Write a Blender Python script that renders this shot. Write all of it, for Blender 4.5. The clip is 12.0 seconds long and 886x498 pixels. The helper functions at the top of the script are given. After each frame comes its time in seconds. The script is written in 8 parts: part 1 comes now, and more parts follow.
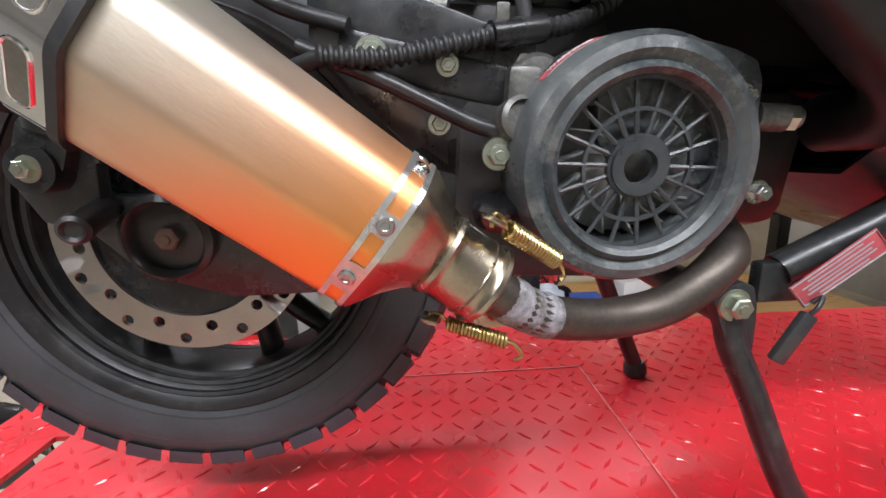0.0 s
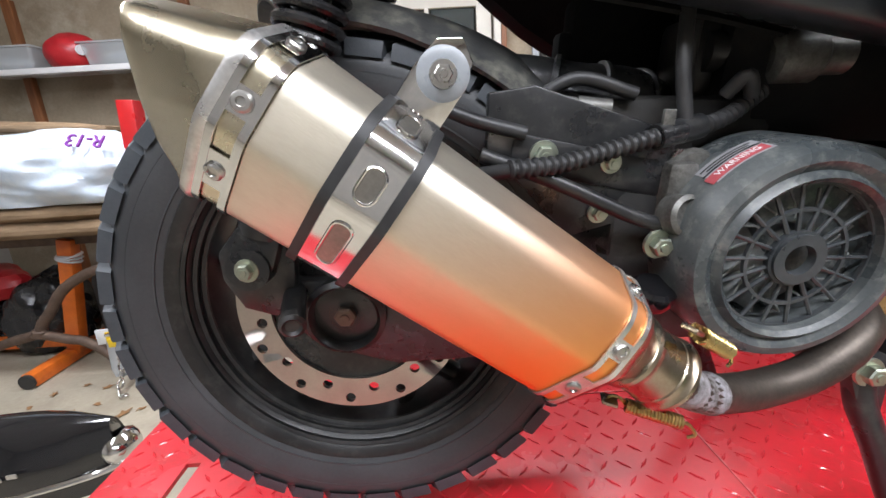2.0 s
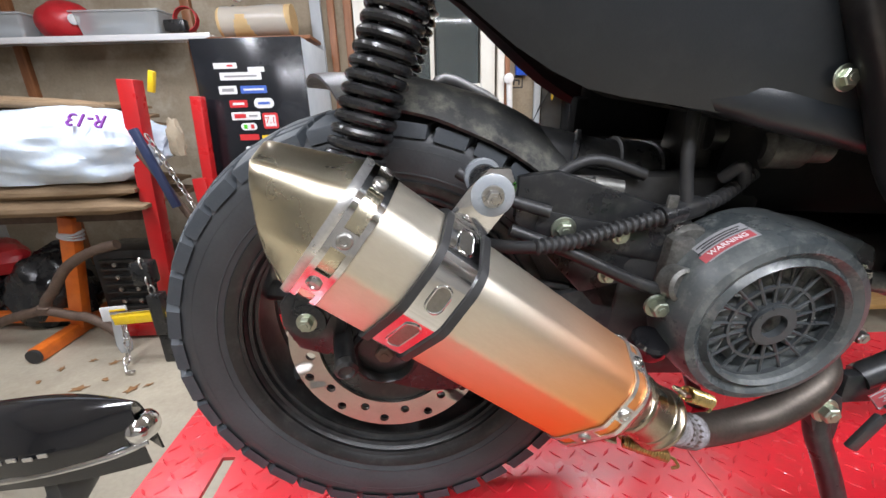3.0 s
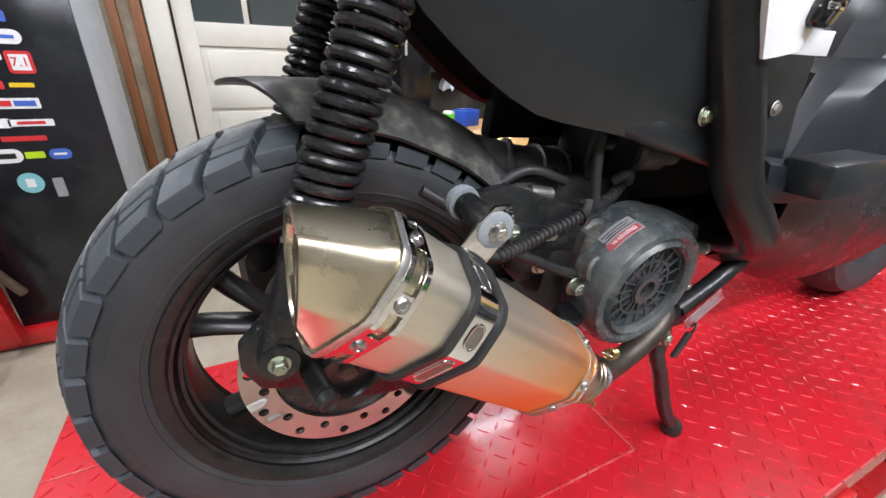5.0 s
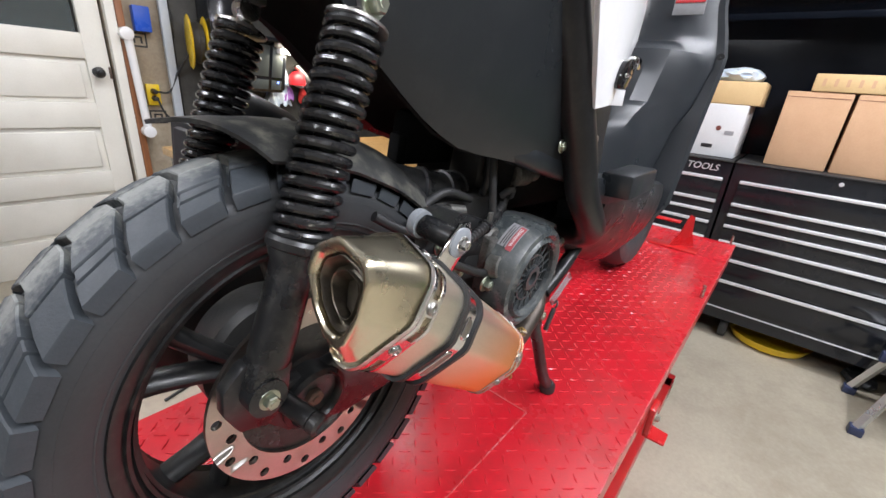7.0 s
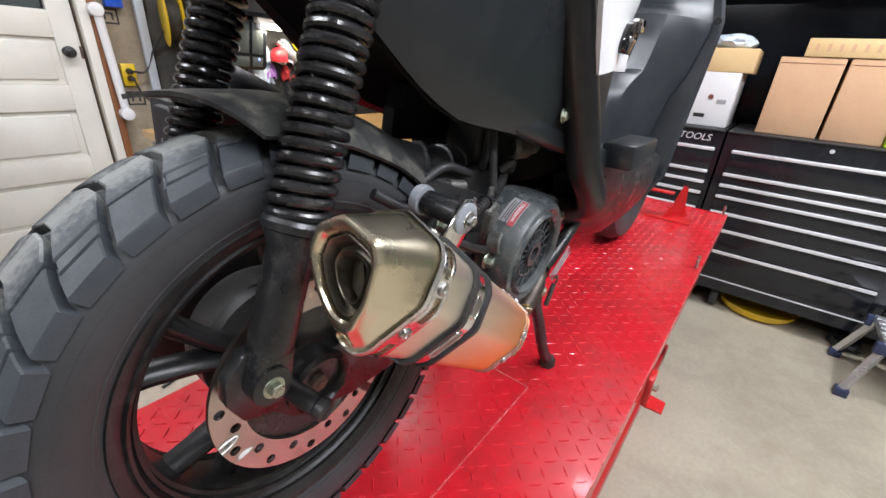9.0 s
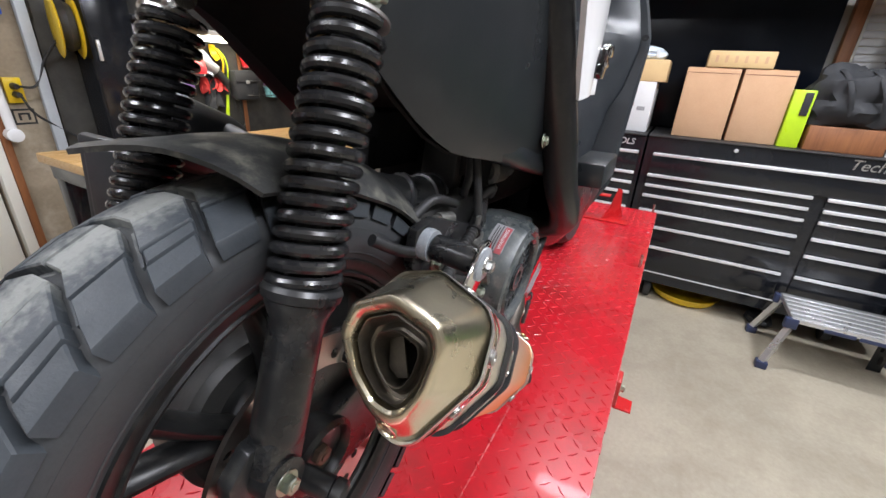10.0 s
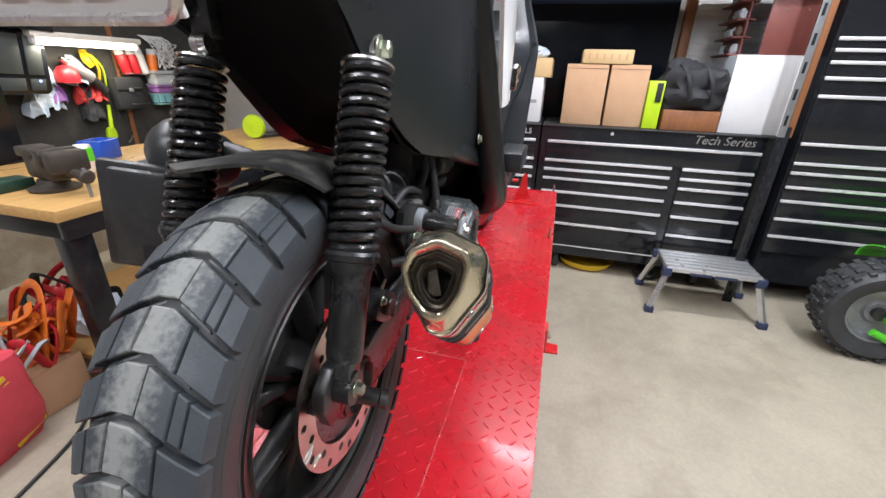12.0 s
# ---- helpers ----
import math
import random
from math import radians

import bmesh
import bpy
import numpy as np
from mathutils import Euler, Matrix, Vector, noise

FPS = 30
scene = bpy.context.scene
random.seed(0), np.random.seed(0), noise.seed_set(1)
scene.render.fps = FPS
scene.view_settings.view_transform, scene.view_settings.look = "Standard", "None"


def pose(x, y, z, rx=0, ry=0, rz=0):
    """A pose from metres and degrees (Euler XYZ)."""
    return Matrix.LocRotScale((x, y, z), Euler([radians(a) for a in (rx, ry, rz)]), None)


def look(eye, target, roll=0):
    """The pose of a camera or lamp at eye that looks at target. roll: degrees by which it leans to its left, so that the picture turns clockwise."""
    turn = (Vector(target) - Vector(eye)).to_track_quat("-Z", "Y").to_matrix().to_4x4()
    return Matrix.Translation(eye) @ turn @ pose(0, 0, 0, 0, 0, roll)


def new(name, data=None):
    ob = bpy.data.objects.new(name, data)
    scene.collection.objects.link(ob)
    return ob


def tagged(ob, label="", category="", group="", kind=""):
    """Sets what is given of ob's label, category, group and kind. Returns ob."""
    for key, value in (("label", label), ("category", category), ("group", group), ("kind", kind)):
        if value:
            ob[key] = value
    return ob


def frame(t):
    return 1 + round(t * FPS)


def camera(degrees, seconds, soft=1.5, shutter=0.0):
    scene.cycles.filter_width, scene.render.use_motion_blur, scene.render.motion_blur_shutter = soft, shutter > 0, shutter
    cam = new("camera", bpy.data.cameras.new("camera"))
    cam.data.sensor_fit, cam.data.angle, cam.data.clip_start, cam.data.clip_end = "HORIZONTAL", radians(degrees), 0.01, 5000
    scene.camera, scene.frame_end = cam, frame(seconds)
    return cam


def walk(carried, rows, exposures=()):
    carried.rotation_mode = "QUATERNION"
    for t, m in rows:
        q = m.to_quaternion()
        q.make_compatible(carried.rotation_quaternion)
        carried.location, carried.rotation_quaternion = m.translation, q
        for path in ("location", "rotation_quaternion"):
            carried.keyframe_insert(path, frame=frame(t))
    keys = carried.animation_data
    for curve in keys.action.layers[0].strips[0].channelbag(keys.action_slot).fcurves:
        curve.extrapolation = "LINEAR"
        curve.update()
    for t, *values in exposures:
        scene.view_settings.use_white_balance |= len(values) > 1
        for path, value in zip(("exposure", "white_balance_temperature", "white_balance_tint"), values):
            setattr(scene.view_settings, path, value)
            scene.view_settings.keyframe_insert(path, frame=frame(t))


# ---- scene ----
cam = camera(94.7, 12.0)
PATH = [
    (0, (0.173, -0.38, 0.301), (0.26, 1.567, -0.149), -2.0),
    (0.5, (0.138, -0.38, 0.308), (0.278, 1.561, -0.153), -2.0),
    (1, (0.117, -0.374, 0.339), (0.212, 1.57, -0.124), -4.0),
    (1.5, (0.095, -0.382, 0.344), (0.106, 1.553, -0.161), -3.8),
    (2, (0.071, -0.386, 0.377), (0.099, 1.545, -0.141), -3.4),
    (2.5, (0.062, -0.383, 0.424), (0.041, 1.525, -0.173), -3.4),
    (2.7, (0.054, -0.392, 0.437), (0.051, 1.509, -0.184), -2.8),
    (4.3, (0.009, -0.442, 0.499), (0.417, 1.348, -0.295), -1.2),
    (4.5, (0.0, -0.414, 0.505), (0.453, 1.326, -0.371), -0.9),
    (5, (-0.055, -0.377, 0.503), (0.756, 1.236, -0.356), 2.1),
    (5.5, (-0.142, -0.361, 0.512), (1.172, 0.939, -0.251), 4.1),
    (6, (-0.155, -0.362, 0.522), (1.284, 0.823, -0.204), 4.9),
    (6.5, (-0.161, -0.361, 0.519), (1.287, 0.807, -0.215), 4.9),
    (8.5, (-0.161, -0.346, 0.516), (1.299, 0.789, -0.246), 4.1),
    (9, (-0.158, -0.342, 0.511), (1.292, 0.754, -0.323), 3.7),
    (9.5, (-0.138, -0.309, 0.53), (1.325, 0.759, -0.32), 1.1),
    (10, (-0.161, -0.277, 0.526), (1.465, 0.579, -0.264), 3.3),
    (10.5, (-0.255, -0.26, 0.541), (1.521, 0.318, -0.176), 3.1),
    (11, (-0.278, -0.264, 0.549), (1.522, 0.199, -0.19), 4.0),
    (11.5, (-0.292, -0.267, 0.549), (1.499, 0.202, -0.207), 2.6),
    (12, (-0.299, -0.264, 0.549), (1.476, 0.209, -0.241), 1.7),
]
walk(cam, [(t, look(eye, target, roll)) for t, eye, target, roll in PATH],
     exposures=[(0, 0.27), (2.5, 0.22), (4.5, 0.06), (6.5, 0.0), (12, 0.0)])

# ---- world, lights ----
FLOOR = -0.65          # concrete; the lift's deck is at z = 0
CEIL = 1.85
world = bpy.data.worlds.new("garage_night")
world.use_nodes = True
scene.world = world
world.node_tree.nodes["Background"].inputs[0].default_value = (0.05, 0.06, 0.08, 1)
world.node_tree.nodes["Background"].inputs[1].default_value = 0.15


def area_lamp(name, loc, size_x, size_y, watts, colour=(0.94, 0.98, 1.10), target=None):
    d = bpy.data.lights.new(name, "AREA")
    d.shape, d.size, d.size_y, d.energy, d.color = "RECTANGLE", size_x, size_y, watts, colour
    ob = new(name, d)
    ob.matrix_world = look(loc, target or (loc[0], loc[1] + 1e-4, loc[2] - 1))
    return ob


# ---- materials ----
def mat(name, c1, c2=None, rough=0.5, metal=0.0, scale=8.0, fine=120.0, bump=0.0, fine_bump=0.0, rough_var=0.12,
        mix=0.5, coat=0.0, stretch=(1, 1, 1), stains=None, stain_scale=3.0, stain_amount=0.45, spec=0.5):
    """Two-scale procedural surface: broad tone drift, fine grain, optional stains."""
    m = bpy.data.materials.new(name)
    m.use_nodes = True
    nt = m.node_tree
    b = nt.nodes["Principled BSDF"]
    c2 = c2 or tuple(v * 0.75 for v in c1)

    def N(kind, **kw):
        n = nt.nodes.new(kind)
        for k, v in kw.items():
            n.inputs[k].default_value = v
        return n
    co = nt.nodes.new("ShaderNodeTexCoord")
    mp = nt.nodes.new("ShaderNodeMapping")
    mp.inputs["Scale"].default_value = stretch
    nt.links.new(co.outputs["Object"], mp.inputs[0])
    big = N("ShaderNodeTexNoise", Scale=scale, Detail=5.0, Roughness=0.6)
    small = N("ShaderNodeTexNoise", Scale=fine, Detail=3.0, Roughness=0.6)
    for n in (big, small):
        nt.links.new(mp.outputs[0], n.inputs["Vector"])
    mixn = nt.nodes.new("ShaderNodeMix")
    mixn.data_type = "RGBA"
    mixn.inputs[6].default_value, mixn.inputs[7].default_value = (*c1, 1), (*c2, 1)
    add = nt.nodes.new("ShaderNodeMath")
    add.operation = "ADD"
    k = nt.nodes.new("ShaderNodeMath")
    k.operation = "MULTIPLY"
    k.inputs[1].default_value = 0.4
    nt.links.new(small.outputs[0], k.inputs[0])
    nt.links.new(big.outputs[0], add.inputs[0])
    nt.links.new(k.outputs[0], add.inputs[1])
    ramp = nt.nodes.new("ShaderNodeMapRange")
    ramp.inputs[1].default_value, ramp.inputs[2].default_value = 0.5, 0.9
    ramp.inputs[4].default_value = mix * 2
    nt.links.new(add.outputs[0], ramp.inputs[0])
    nt.links.new(ramp.outputs[0], mixn.inputs[0])
    col = mixn.outputs[2]
    if stains:
        st = N("ShaderNodeTexNoise", Scale=stain_scale, Detail=6.0, Roughness=0.7)
        nt.links.new(co.outputs["Object"], st.inputs["Vector"])
        sr = nt.nodes.new("ShaderNodeMapRange")
        sr.inputs[1].default_value, sr.inputs[2].default_value = 0.50, 0.68
        sr.inputs[4].default_value = stain_amount
        nt.links.new(st.outputs[0], sr.inputs[0])
        sm = nt.nodes.new("ShaderNodeMix")
        sm.data_type = "RGBA"
        sm.inputs[7].default_value = (*stains, 1)
        nt.links.new(sr.outputs[0], sm.inputs[0])
        nt.links.new(col, sm.inputs[6])
        col = sm.outputs[2]
    nt.links.new(col, b.inputs["Base Color"])
    rr = nt.nodes.new("ShaderNodeMapRange")
    rr.inputs[1].default_value, rr.inputs[2].default_value = 0.3, 0.7
    rr.inputs[3].default_value, rr.inputs[4].default_value = max(0.03, rough - rough_var), min(1, rough + rough_var)
    nt.links.new(big.outputs[0], rr.inputs[0])
    nt.links.new(rr.outputs[0], b.inputs["Roughness"])
    b.inputs["Metallic"].default_value = metal
    b.inputs["Coat Weight"].default_value = coat
    b.inputs["Specular IOR Level"].default_value = spec
    if bump or fine_bump:
        bp = nt.nodes.new("ShaderNodeBump")
        bp.inputs["Strength"].default_value = bump or 0.001
        bp.inputs["Distance"].default_value = 0.003
        nt.links.new(big.outputs[0], bp.inputs["Height"])
        bq = nt.nodes.new("ShaderNodeBump")
        bq.inputs["Strength"].default_value = fine_bump or 0.001
        bq.inputs["Distance"].default_value = 0.0006
        nt.links.new(small.outputs[0], bq.inputs["Height"])
        nt.links.new(bp.outputs[0], bq.inputs["Normal"])
        nt.links.new(bq.outputs[0], b.inputs["Normal"])
    return m


def clear_mat(name, colour, rough=0.15, alpha=0.35):
    m = bpy.data.materials.new(name)
    m.use_nodes = True
    b = m.node_tree.nodes["Principled BSDF"]
    b.inputs["Base Color"].default_value = (*colour, 1)
    b.inputs["Roughness"].default_value = rough
    b.inputs["Alpha"].default_value = alpha
    return m


def glow_mat(name, colour, strength):
    m = bpy.data.materials.new(name)
    m.use_nodes = True
    b = m.node_tree.nodes["Principled BSDF"]
    b.inputs["Emission Color"].default_value = (*colour, 1)
    b.inputs["Emission Strength"].default_value = strength
    return m


def heat_and_reflection_metal():
    """Satin stainless, heat-tinted copper towards the hot end (local -y runs along the can); more copper low down
    paints the red deck's reflection.
    """
    m = mat("heat_tinted_stainless", (0.76, 0.71, 0.60), (0.68, 0.62, 0.51), rough=0.46, metal=1.0, scale=34, fine=900,
            fine_bump=0.10, rough_var=0.07, stretch=(1, 0.25, 1))
    nt = m.node_tree
    b = nt.nodes["Principled BSDF"]
    old = b.inputs["Base Color"].links[0].from_socket
    co = nt.nodes.new("ShaderNodeTexCoord")
    sep = nt.nodes.new("ShaderNodeSeparateXYZ")
    nt.links.new(co.outputs["Object"], sep.inputs[0])
    rng = nt.nodes.new("ShaderNodeMapRange")
    rng.interpolation_type = "SMOOTHSTEP"
    rng.inputs[1].default_value, rng.inputs[2].default_value = 0.035, 0.215
    # lower flank turns copper sooner: the deck's red reflection put into the colour
    under = nt.nodes.new("ShaderNodeMath")
    under.operation = "MULTIPLY_ADD"
    under.inputs[1].default_value = -0.9
    nt.links.new(sep.outputs[2], under.inputs[0])
    nt.links.new(sep.outputs[1], under.inputs[2])
    nt.links.new(under.outputs[0], rng.inputs[0])
    mx = nt.nodes.new("ShaderNodeMix")
    mx.data_type = "RGBA"
    mx.inputs[7].default_value = (0.90, 0.34, 0.085, 1)
    nt.links.new(rng.outputs[0], mx.inputs[0])
    nt.links.new(old, mx.inputs[6])
    nt.links.new(mx.outputs[2], b.inputs["Base Color"])
    return m


M = {}
M["rubber"] = mat("tyre_rubber", (0.033, 0.035, 0.037), (0.050, 0.052, 0.054), rough=0.50, scale=14, fine=400, fine_bump=0.25, spec=0.35)
def tread_mat():
    """Blue-black rubber whose crown is scuffed pale grey (local z runs across the tyre)."""
    m = mat("worn_tread_rubber", (0.046, 0.053, 0.060), (0.032, 0.038, 0.044), rough=0.55, scale=26, fine=520, fine_bump=0.4, bump=0.15)
    nt = m.node_tree
    b = nt.nodes["Principled BSDF"]
    old = b.inputs["Base Color"].links[0].from_socket
    co = nt.nodes.new("ShaderNodeTexCoord")
    sep = nt.nodes.new("ShaderNodeSeparateXYZ")
    nt.links.new(co.outputs["Object"], sep.inputs[0])
    absn = nt.nodes.new("ShaderNodeMath")
    absn.operation = "ABSOLUTE"
    nt.links.new(sep.outputs[2], absn.inputs[0])
    n1 = nt.nodes.new("ShaderNodeTexNoise")
    n1.inputs["Scale"].default_value, n1.inputs["Detail"].default_value = 190.0, 8.0
    info = nt.nodes.new("ShaderNodeObjectInfo")
    vec = nt.nodes.new("ShaderNodeVectorMath")
    vec.operation = "ADD"
    nt.links.new(co.outputs["Object"], vec.inputs[0])
    nt.links.new(info.outputs["Random"], vec.inputs[1])
    nt.links.new(vec.outputs[0], n1.inputs["Vector"])
    k = nt.nodes.new("ShaderNodeMath")
    k.operation = "MULTIPLY_ADD"
    k.inputs[1].default_value, k.inputs[2].default_value = -0.036, 0.018
    nt.links.new(n1.outputs[0], k.inputs[0])
    s_ = nt.nodes.new("ShaderNodeMath")
    s_.operation = "ADD"
    nt.links.new(absn.outputs[0], s_.inputs[0])
    nt.links.new(k.outputs[0], s_.inputs[1])
    rng = nt.nodes.new("ShaderNodeMapRange")
    rng.inputs[1].default_value, rng.inputs[2].default_value = 0.004, 0.022
    rng.inputs[3].default_value, rng.inputs[4].default_value = 0.70, 0.0
    nt.links.new(s_.outputs[0], rng.inputs[0])
    mx = nt.nodes.new("ShaderNodeMix")
    mx.data_type = "RGBA"
    mx.inputs[7].default_value = (0.27, 0.275, 0.255, 1)
    nt.links.new(rng.outputs[0], mx.inputs[0])
    nt.links.new(old, mx.inputs[6])
    nt.links.new(mx.outputs[2], b.inputs["Base Color"])
    return m


# bodywork undersides: shade put into a near-black, barely reflecting colour
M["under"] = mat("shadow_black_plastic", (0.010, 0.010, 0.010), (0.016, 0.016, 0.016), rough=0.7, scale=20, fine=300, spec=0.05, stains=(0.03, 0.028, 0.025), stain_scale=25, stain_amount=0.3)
M["fan_grey"] = mat("dull_grey_fan", (0.26, 0.27, 0.265), (0.16, 0.165, 0.16), rough=0.5, scale=40, fine=300, stains=(0.06, 0.06, 0.055), stain_scale=60, stain_amount=0.5)
M["grille"] = mat("dusty_grille_plastic", (0.030, 0.034, 0.037), (0.055, 0.060, 0.062), rough=0.36, scale=40, fine=400)
M["block"] = tread_mat()
# lighter than the deck's red: the marks' glints partly put into the colour
M["deck_mark"] = mat("burnished_red_marks", (0.58, 0.03, 0.04), (0.50, 0.02, 0.03), rough=0.16, scale=30, fine=300, rough_var=0.08, coat=0.1)
M["black_paint"] = mat("black_enamel", (0.010, 0.0105, 0.0115), (0.020, 0.0205, 0.021), rough=0.32, scale=18, fine=260, fine_bump=0.15, stains=(0.065, 0.062, 0.055), stain_scale=95, stain_amount=0.45)
M["gloss_black"] = mat("gloss_black_paint", (0.008, 0.008, 0.009), (0.012, 0.012, 0.013), rough=0.12, scale=9, fine=200, rough_var=0.04, coat=0.5)
M["frame_black"] = mat("satin_black_frame_paint", (0.008, 0.008, 0.009), (0.013, 0.013, 0.014), rough=0.34, scale=9, fine=200, rough_var=0.08, spec=0.35, stains=(0.03, 0.028, 0.025), stain_scale=50, stain_amount=0.3)
M["spring_black"] = mat("black_spring_coating", (0.010, 0.010, 0.011), (0.02, 0.02, 0.02), rough=0.22, scale=40, fine=300, rough_var=0.06)
M["plastic"] = mat("grey_black_plastic", (0.016, 0.019, 0.022), (0.012, 0.0145, 0.017), rough=0.34, scale=7, fine=700, fine_bump=0.22, stains=(0.035, 0.037, 0.038), stain_scale=30, stain_amount=0.25)
M["shield"] = mat("grey_moulded_plastic", (0.024, 0.028, 0.033), (0.018, 0.0215, 0.026), rough=0.36, scale=6, fine=700, fine_bump=0.25)
M["plastic_dark"] = mat("black_plastic", (0.016, 0.0175, 0.019), (0.026, 0.027, 0.028), rough=0.40, scale=12, fine=600, fine_bump=0.15, stains=(0.10, 0.09, 0.075), stain_scale=18, stain_amount=0.3)
M["dusty_plastic"] = mat("dusty_black_plastic", (0.036, 0.044, 0.047), (0.105, 0.113, 0.111), rough=0.31, scale=16, fine=380, fine_bump=0.2, mix=0.35, stains=(0.21, 0.215, 0.20), stain_scale=75, stain_amount=0.5)
M["fender"] = mat("dusty_mudguard_plastic", (0.026, 0.027, 0.028), (0.060, 0.060, 0.056), rough=0.42, scale=26, fine=500, fine_bump=0.25, stains=(0.26, 0.25, 0.20), stain_scale=42, stain_amount=0.5)
M["rim"] = mat("black_alloy_wheel", (0.006, 0.006, 0.0065), (0.013, 0.013, 0.0125), rough=0.40, scale=16, fine=260, fine_bump=0.15, stains=(0.055, 0.052, 0.046), stain_scale=85, stain_amount=0.45)
M["disc"] = mat("brake_disc_steel", (0.50, 0.46, 0.42), (0.42, 0.38, 0.34), rough=0.34, metal=1.0, scale=24, fine=500, fine_bump=0.08)
M["steel"] = mat("bare_steel", (0.55, 0.54, 0.52), (0.40, 0.39, 0.37), rough=0.30, metal=1.0, scale=30, fine=500, fine_bump=0.06)
M["chrome"] = mat("chrome", (0.78, 0.78, 0.78), (0.68, 0.68, 0.68), rough=0.10, metal=1.0, scale=20, fine=300, rough_var=0.04)
M["zinc"] = mat("zinc_bolt", (0.50, 0.52, 0.42), (0.36, 0.40, 0.33), rough=0.38, metal=1.0, scale=60, fine=600, fine_bump=0.1)
M["brass"] = mat("brass_plated_spring", (0.62, 0.48, 0.20), (0.45, 0.33, 0.14), rough=0.3, metal=1.0, scale=60, fine=500)
M["can"] = heat_and_reflection_metal()
# darker steel: the shade inside the clamp's slots is put into the colour
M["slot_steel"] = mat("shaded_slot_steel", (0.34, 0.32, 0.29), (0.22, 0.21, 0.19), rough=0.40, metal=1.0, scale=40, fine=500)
M["grimy_alu"] = mat("oily_cast_alloy", (0.20, 0.20, 0.185), (0.085, 0.082, 0.074), rough=0.46, metal=0.6, scale=45, fine=380, bump=0.1, fine_bump=0.4, stains=(0.03, 0.028, 0.024), stain_scale=55, stain_amount=0.7)
M["cap"] = mat("champagne_stainless", (0.70, 0.64, 0.49), (0.60, 0.54, 0.40), rough=0.27, metal=1.0, scale=26, fine=800, rough_var=0.06, fine_bump=0.04)
M["cap_in"] = mat("sooty_stainless", (0.20, 0.175, 0.14), (0.10, 0.09, 0.075), rough=0.42, metal=0.9, scale=30, fine=300)
M["soot"] = mat("soot", (0.008, 0.008, 0.008), (0.015, 0.014, 0.013), rough=0.9, scale=30)
M["collar"] = mat("browned_stainless", (0.46, 0.40, 0.31), (0.33, 0.27, 0.20), rough=0.28, metal=1.0, scale=24, fine=500, fine_bump=0.05)
M["header"] = mat("brown_header_pipe", (0.125, 0.105, 0.088), (0.062, 0.052, 0.044), rough=0.50, metal=0.8, scale=26, fine=400, fine_bump=0.15)
M["paste"] = mat("white_sealing_paste", (0.30, 0.29, 0.31), (0.08, 0.07, 0.06), rough=0.7, scale=130, fine=400, bump=0.5, fine_bump=0.4)
M["rail"] = mat("worn_zinc_strap", (0.72, 0.71, 0.69), (0.50, 0.49, 0.47), rough=0.33, metal=0.9, scale=70, fine=400, fine_bump=0.1)
M["rubber_band"] = mat("black_rubber_edge", (0.014, 0.014, 0.015), (0.03, 0.03, 0.03), rough=0.5, scale=30, fine=300)
M["grey_rubber"] = mat("translucent_grey_bushing", (0.30, 0.32, 0.34), (0.22, 0.24, 0.26), rough=0.30, scale=30, fine=300)
M["hose_gloss"] = mat("glossy_black_rubber", (0.022, 0.023, 0.025), (0.036, 0.037, 0.038), rough=0.30, scale=30, fine=300, stains=(0.10, 0.095, 0.085), stain_scale=60, stain_amount=0.35)
M["engine"] = mat("grimy_engine_casting", (0.020, 0.020, 0.020), (0.055, 0.052, 0.047), rough=0.42, metal=0.2, scale=22, fine=300, bump=0.1, fine_bump=0.4, mix=0.3)
M["red_deck"] = mat("red_lift_paint", (0.52, 0.012, 0.022), (0.44, 0.010, 0.018), rough=0.28, scale=5, fine=160, rough_var=0.10, fine_bump=0.08, coat=0.12, stains=(0.20, 0.025, 0.022), stain_scale=7, stain_amount=0.5)
M["red_paint"] = mat("red_enamel", (0.50, 0.012, 0.015), (0.40, 0.012, 0.013), rough=0.32, scale=8, fine=200, coat=0.2)
M["worn_edge"] = mat("chipped_red_edge", (0.55, 0.16, 0.16), (0.42, 0.03, 0.03), rough=0.5, scale=60, fine=300, mix=0.6)
M["concrete"] = mat("garage_concrete", (0.43, 0.385, 0.30), (0.31, 0.275, 0.21), rough=0.5, scale=1.6, fine=60, bump=0.03, fine_bump=0.25, stains=(0.24, 0.20, 0.145), stain_scale=2.6, stain_amount=0.6)
M["wall_tan"] = mat("raw_masonry_wall", (0.36, 0.30, 0.215), (0.25, 0.20, 0.14), rough=0.85, scale=3, fine=60, bump=0.4, fine_bump=0.5, stains=(0.60, 0.54, 0.44), stain_scale=2.5, stain_amount=0.5)
M["wall_grey"] = mat("painted_board_wall", (0.36, 0.34, 0.31), (0.28, 0.27, 0.25), rough=0.8, scale=3, fine=80, bump=0.05, fine_bump=0.2)
M["ceiling"] = mat("ceiling_board", (0.62, 0.60, 0.56), (0.52, 0.50, 0.46), rough=0.85, scale=2, fine=60)
M["white_paint"] = mat("white_door_paint", (0.78, 0.76, 0.69), (0.70, 0.68, 0.61), rough=0.42, scale=5, fine=140, fine_bump=0.1)
M["white_plastic"] = mat("white_gloss_plastic", (0.80, 0.80, 0.80), (0.74, 0.74, 0.75), rough=0.2, scale=5, fine=200, rough_var=0.05, coat=0.3)
M["wood_trim"] = mat("stained_wood_trim", (0.30, 0.12, 0.045), (0.20, 0.075, 0.03), rough=0.5, scale=10, fine=90, fine_bump=0.15, stretch=(6, 6, 0.5))
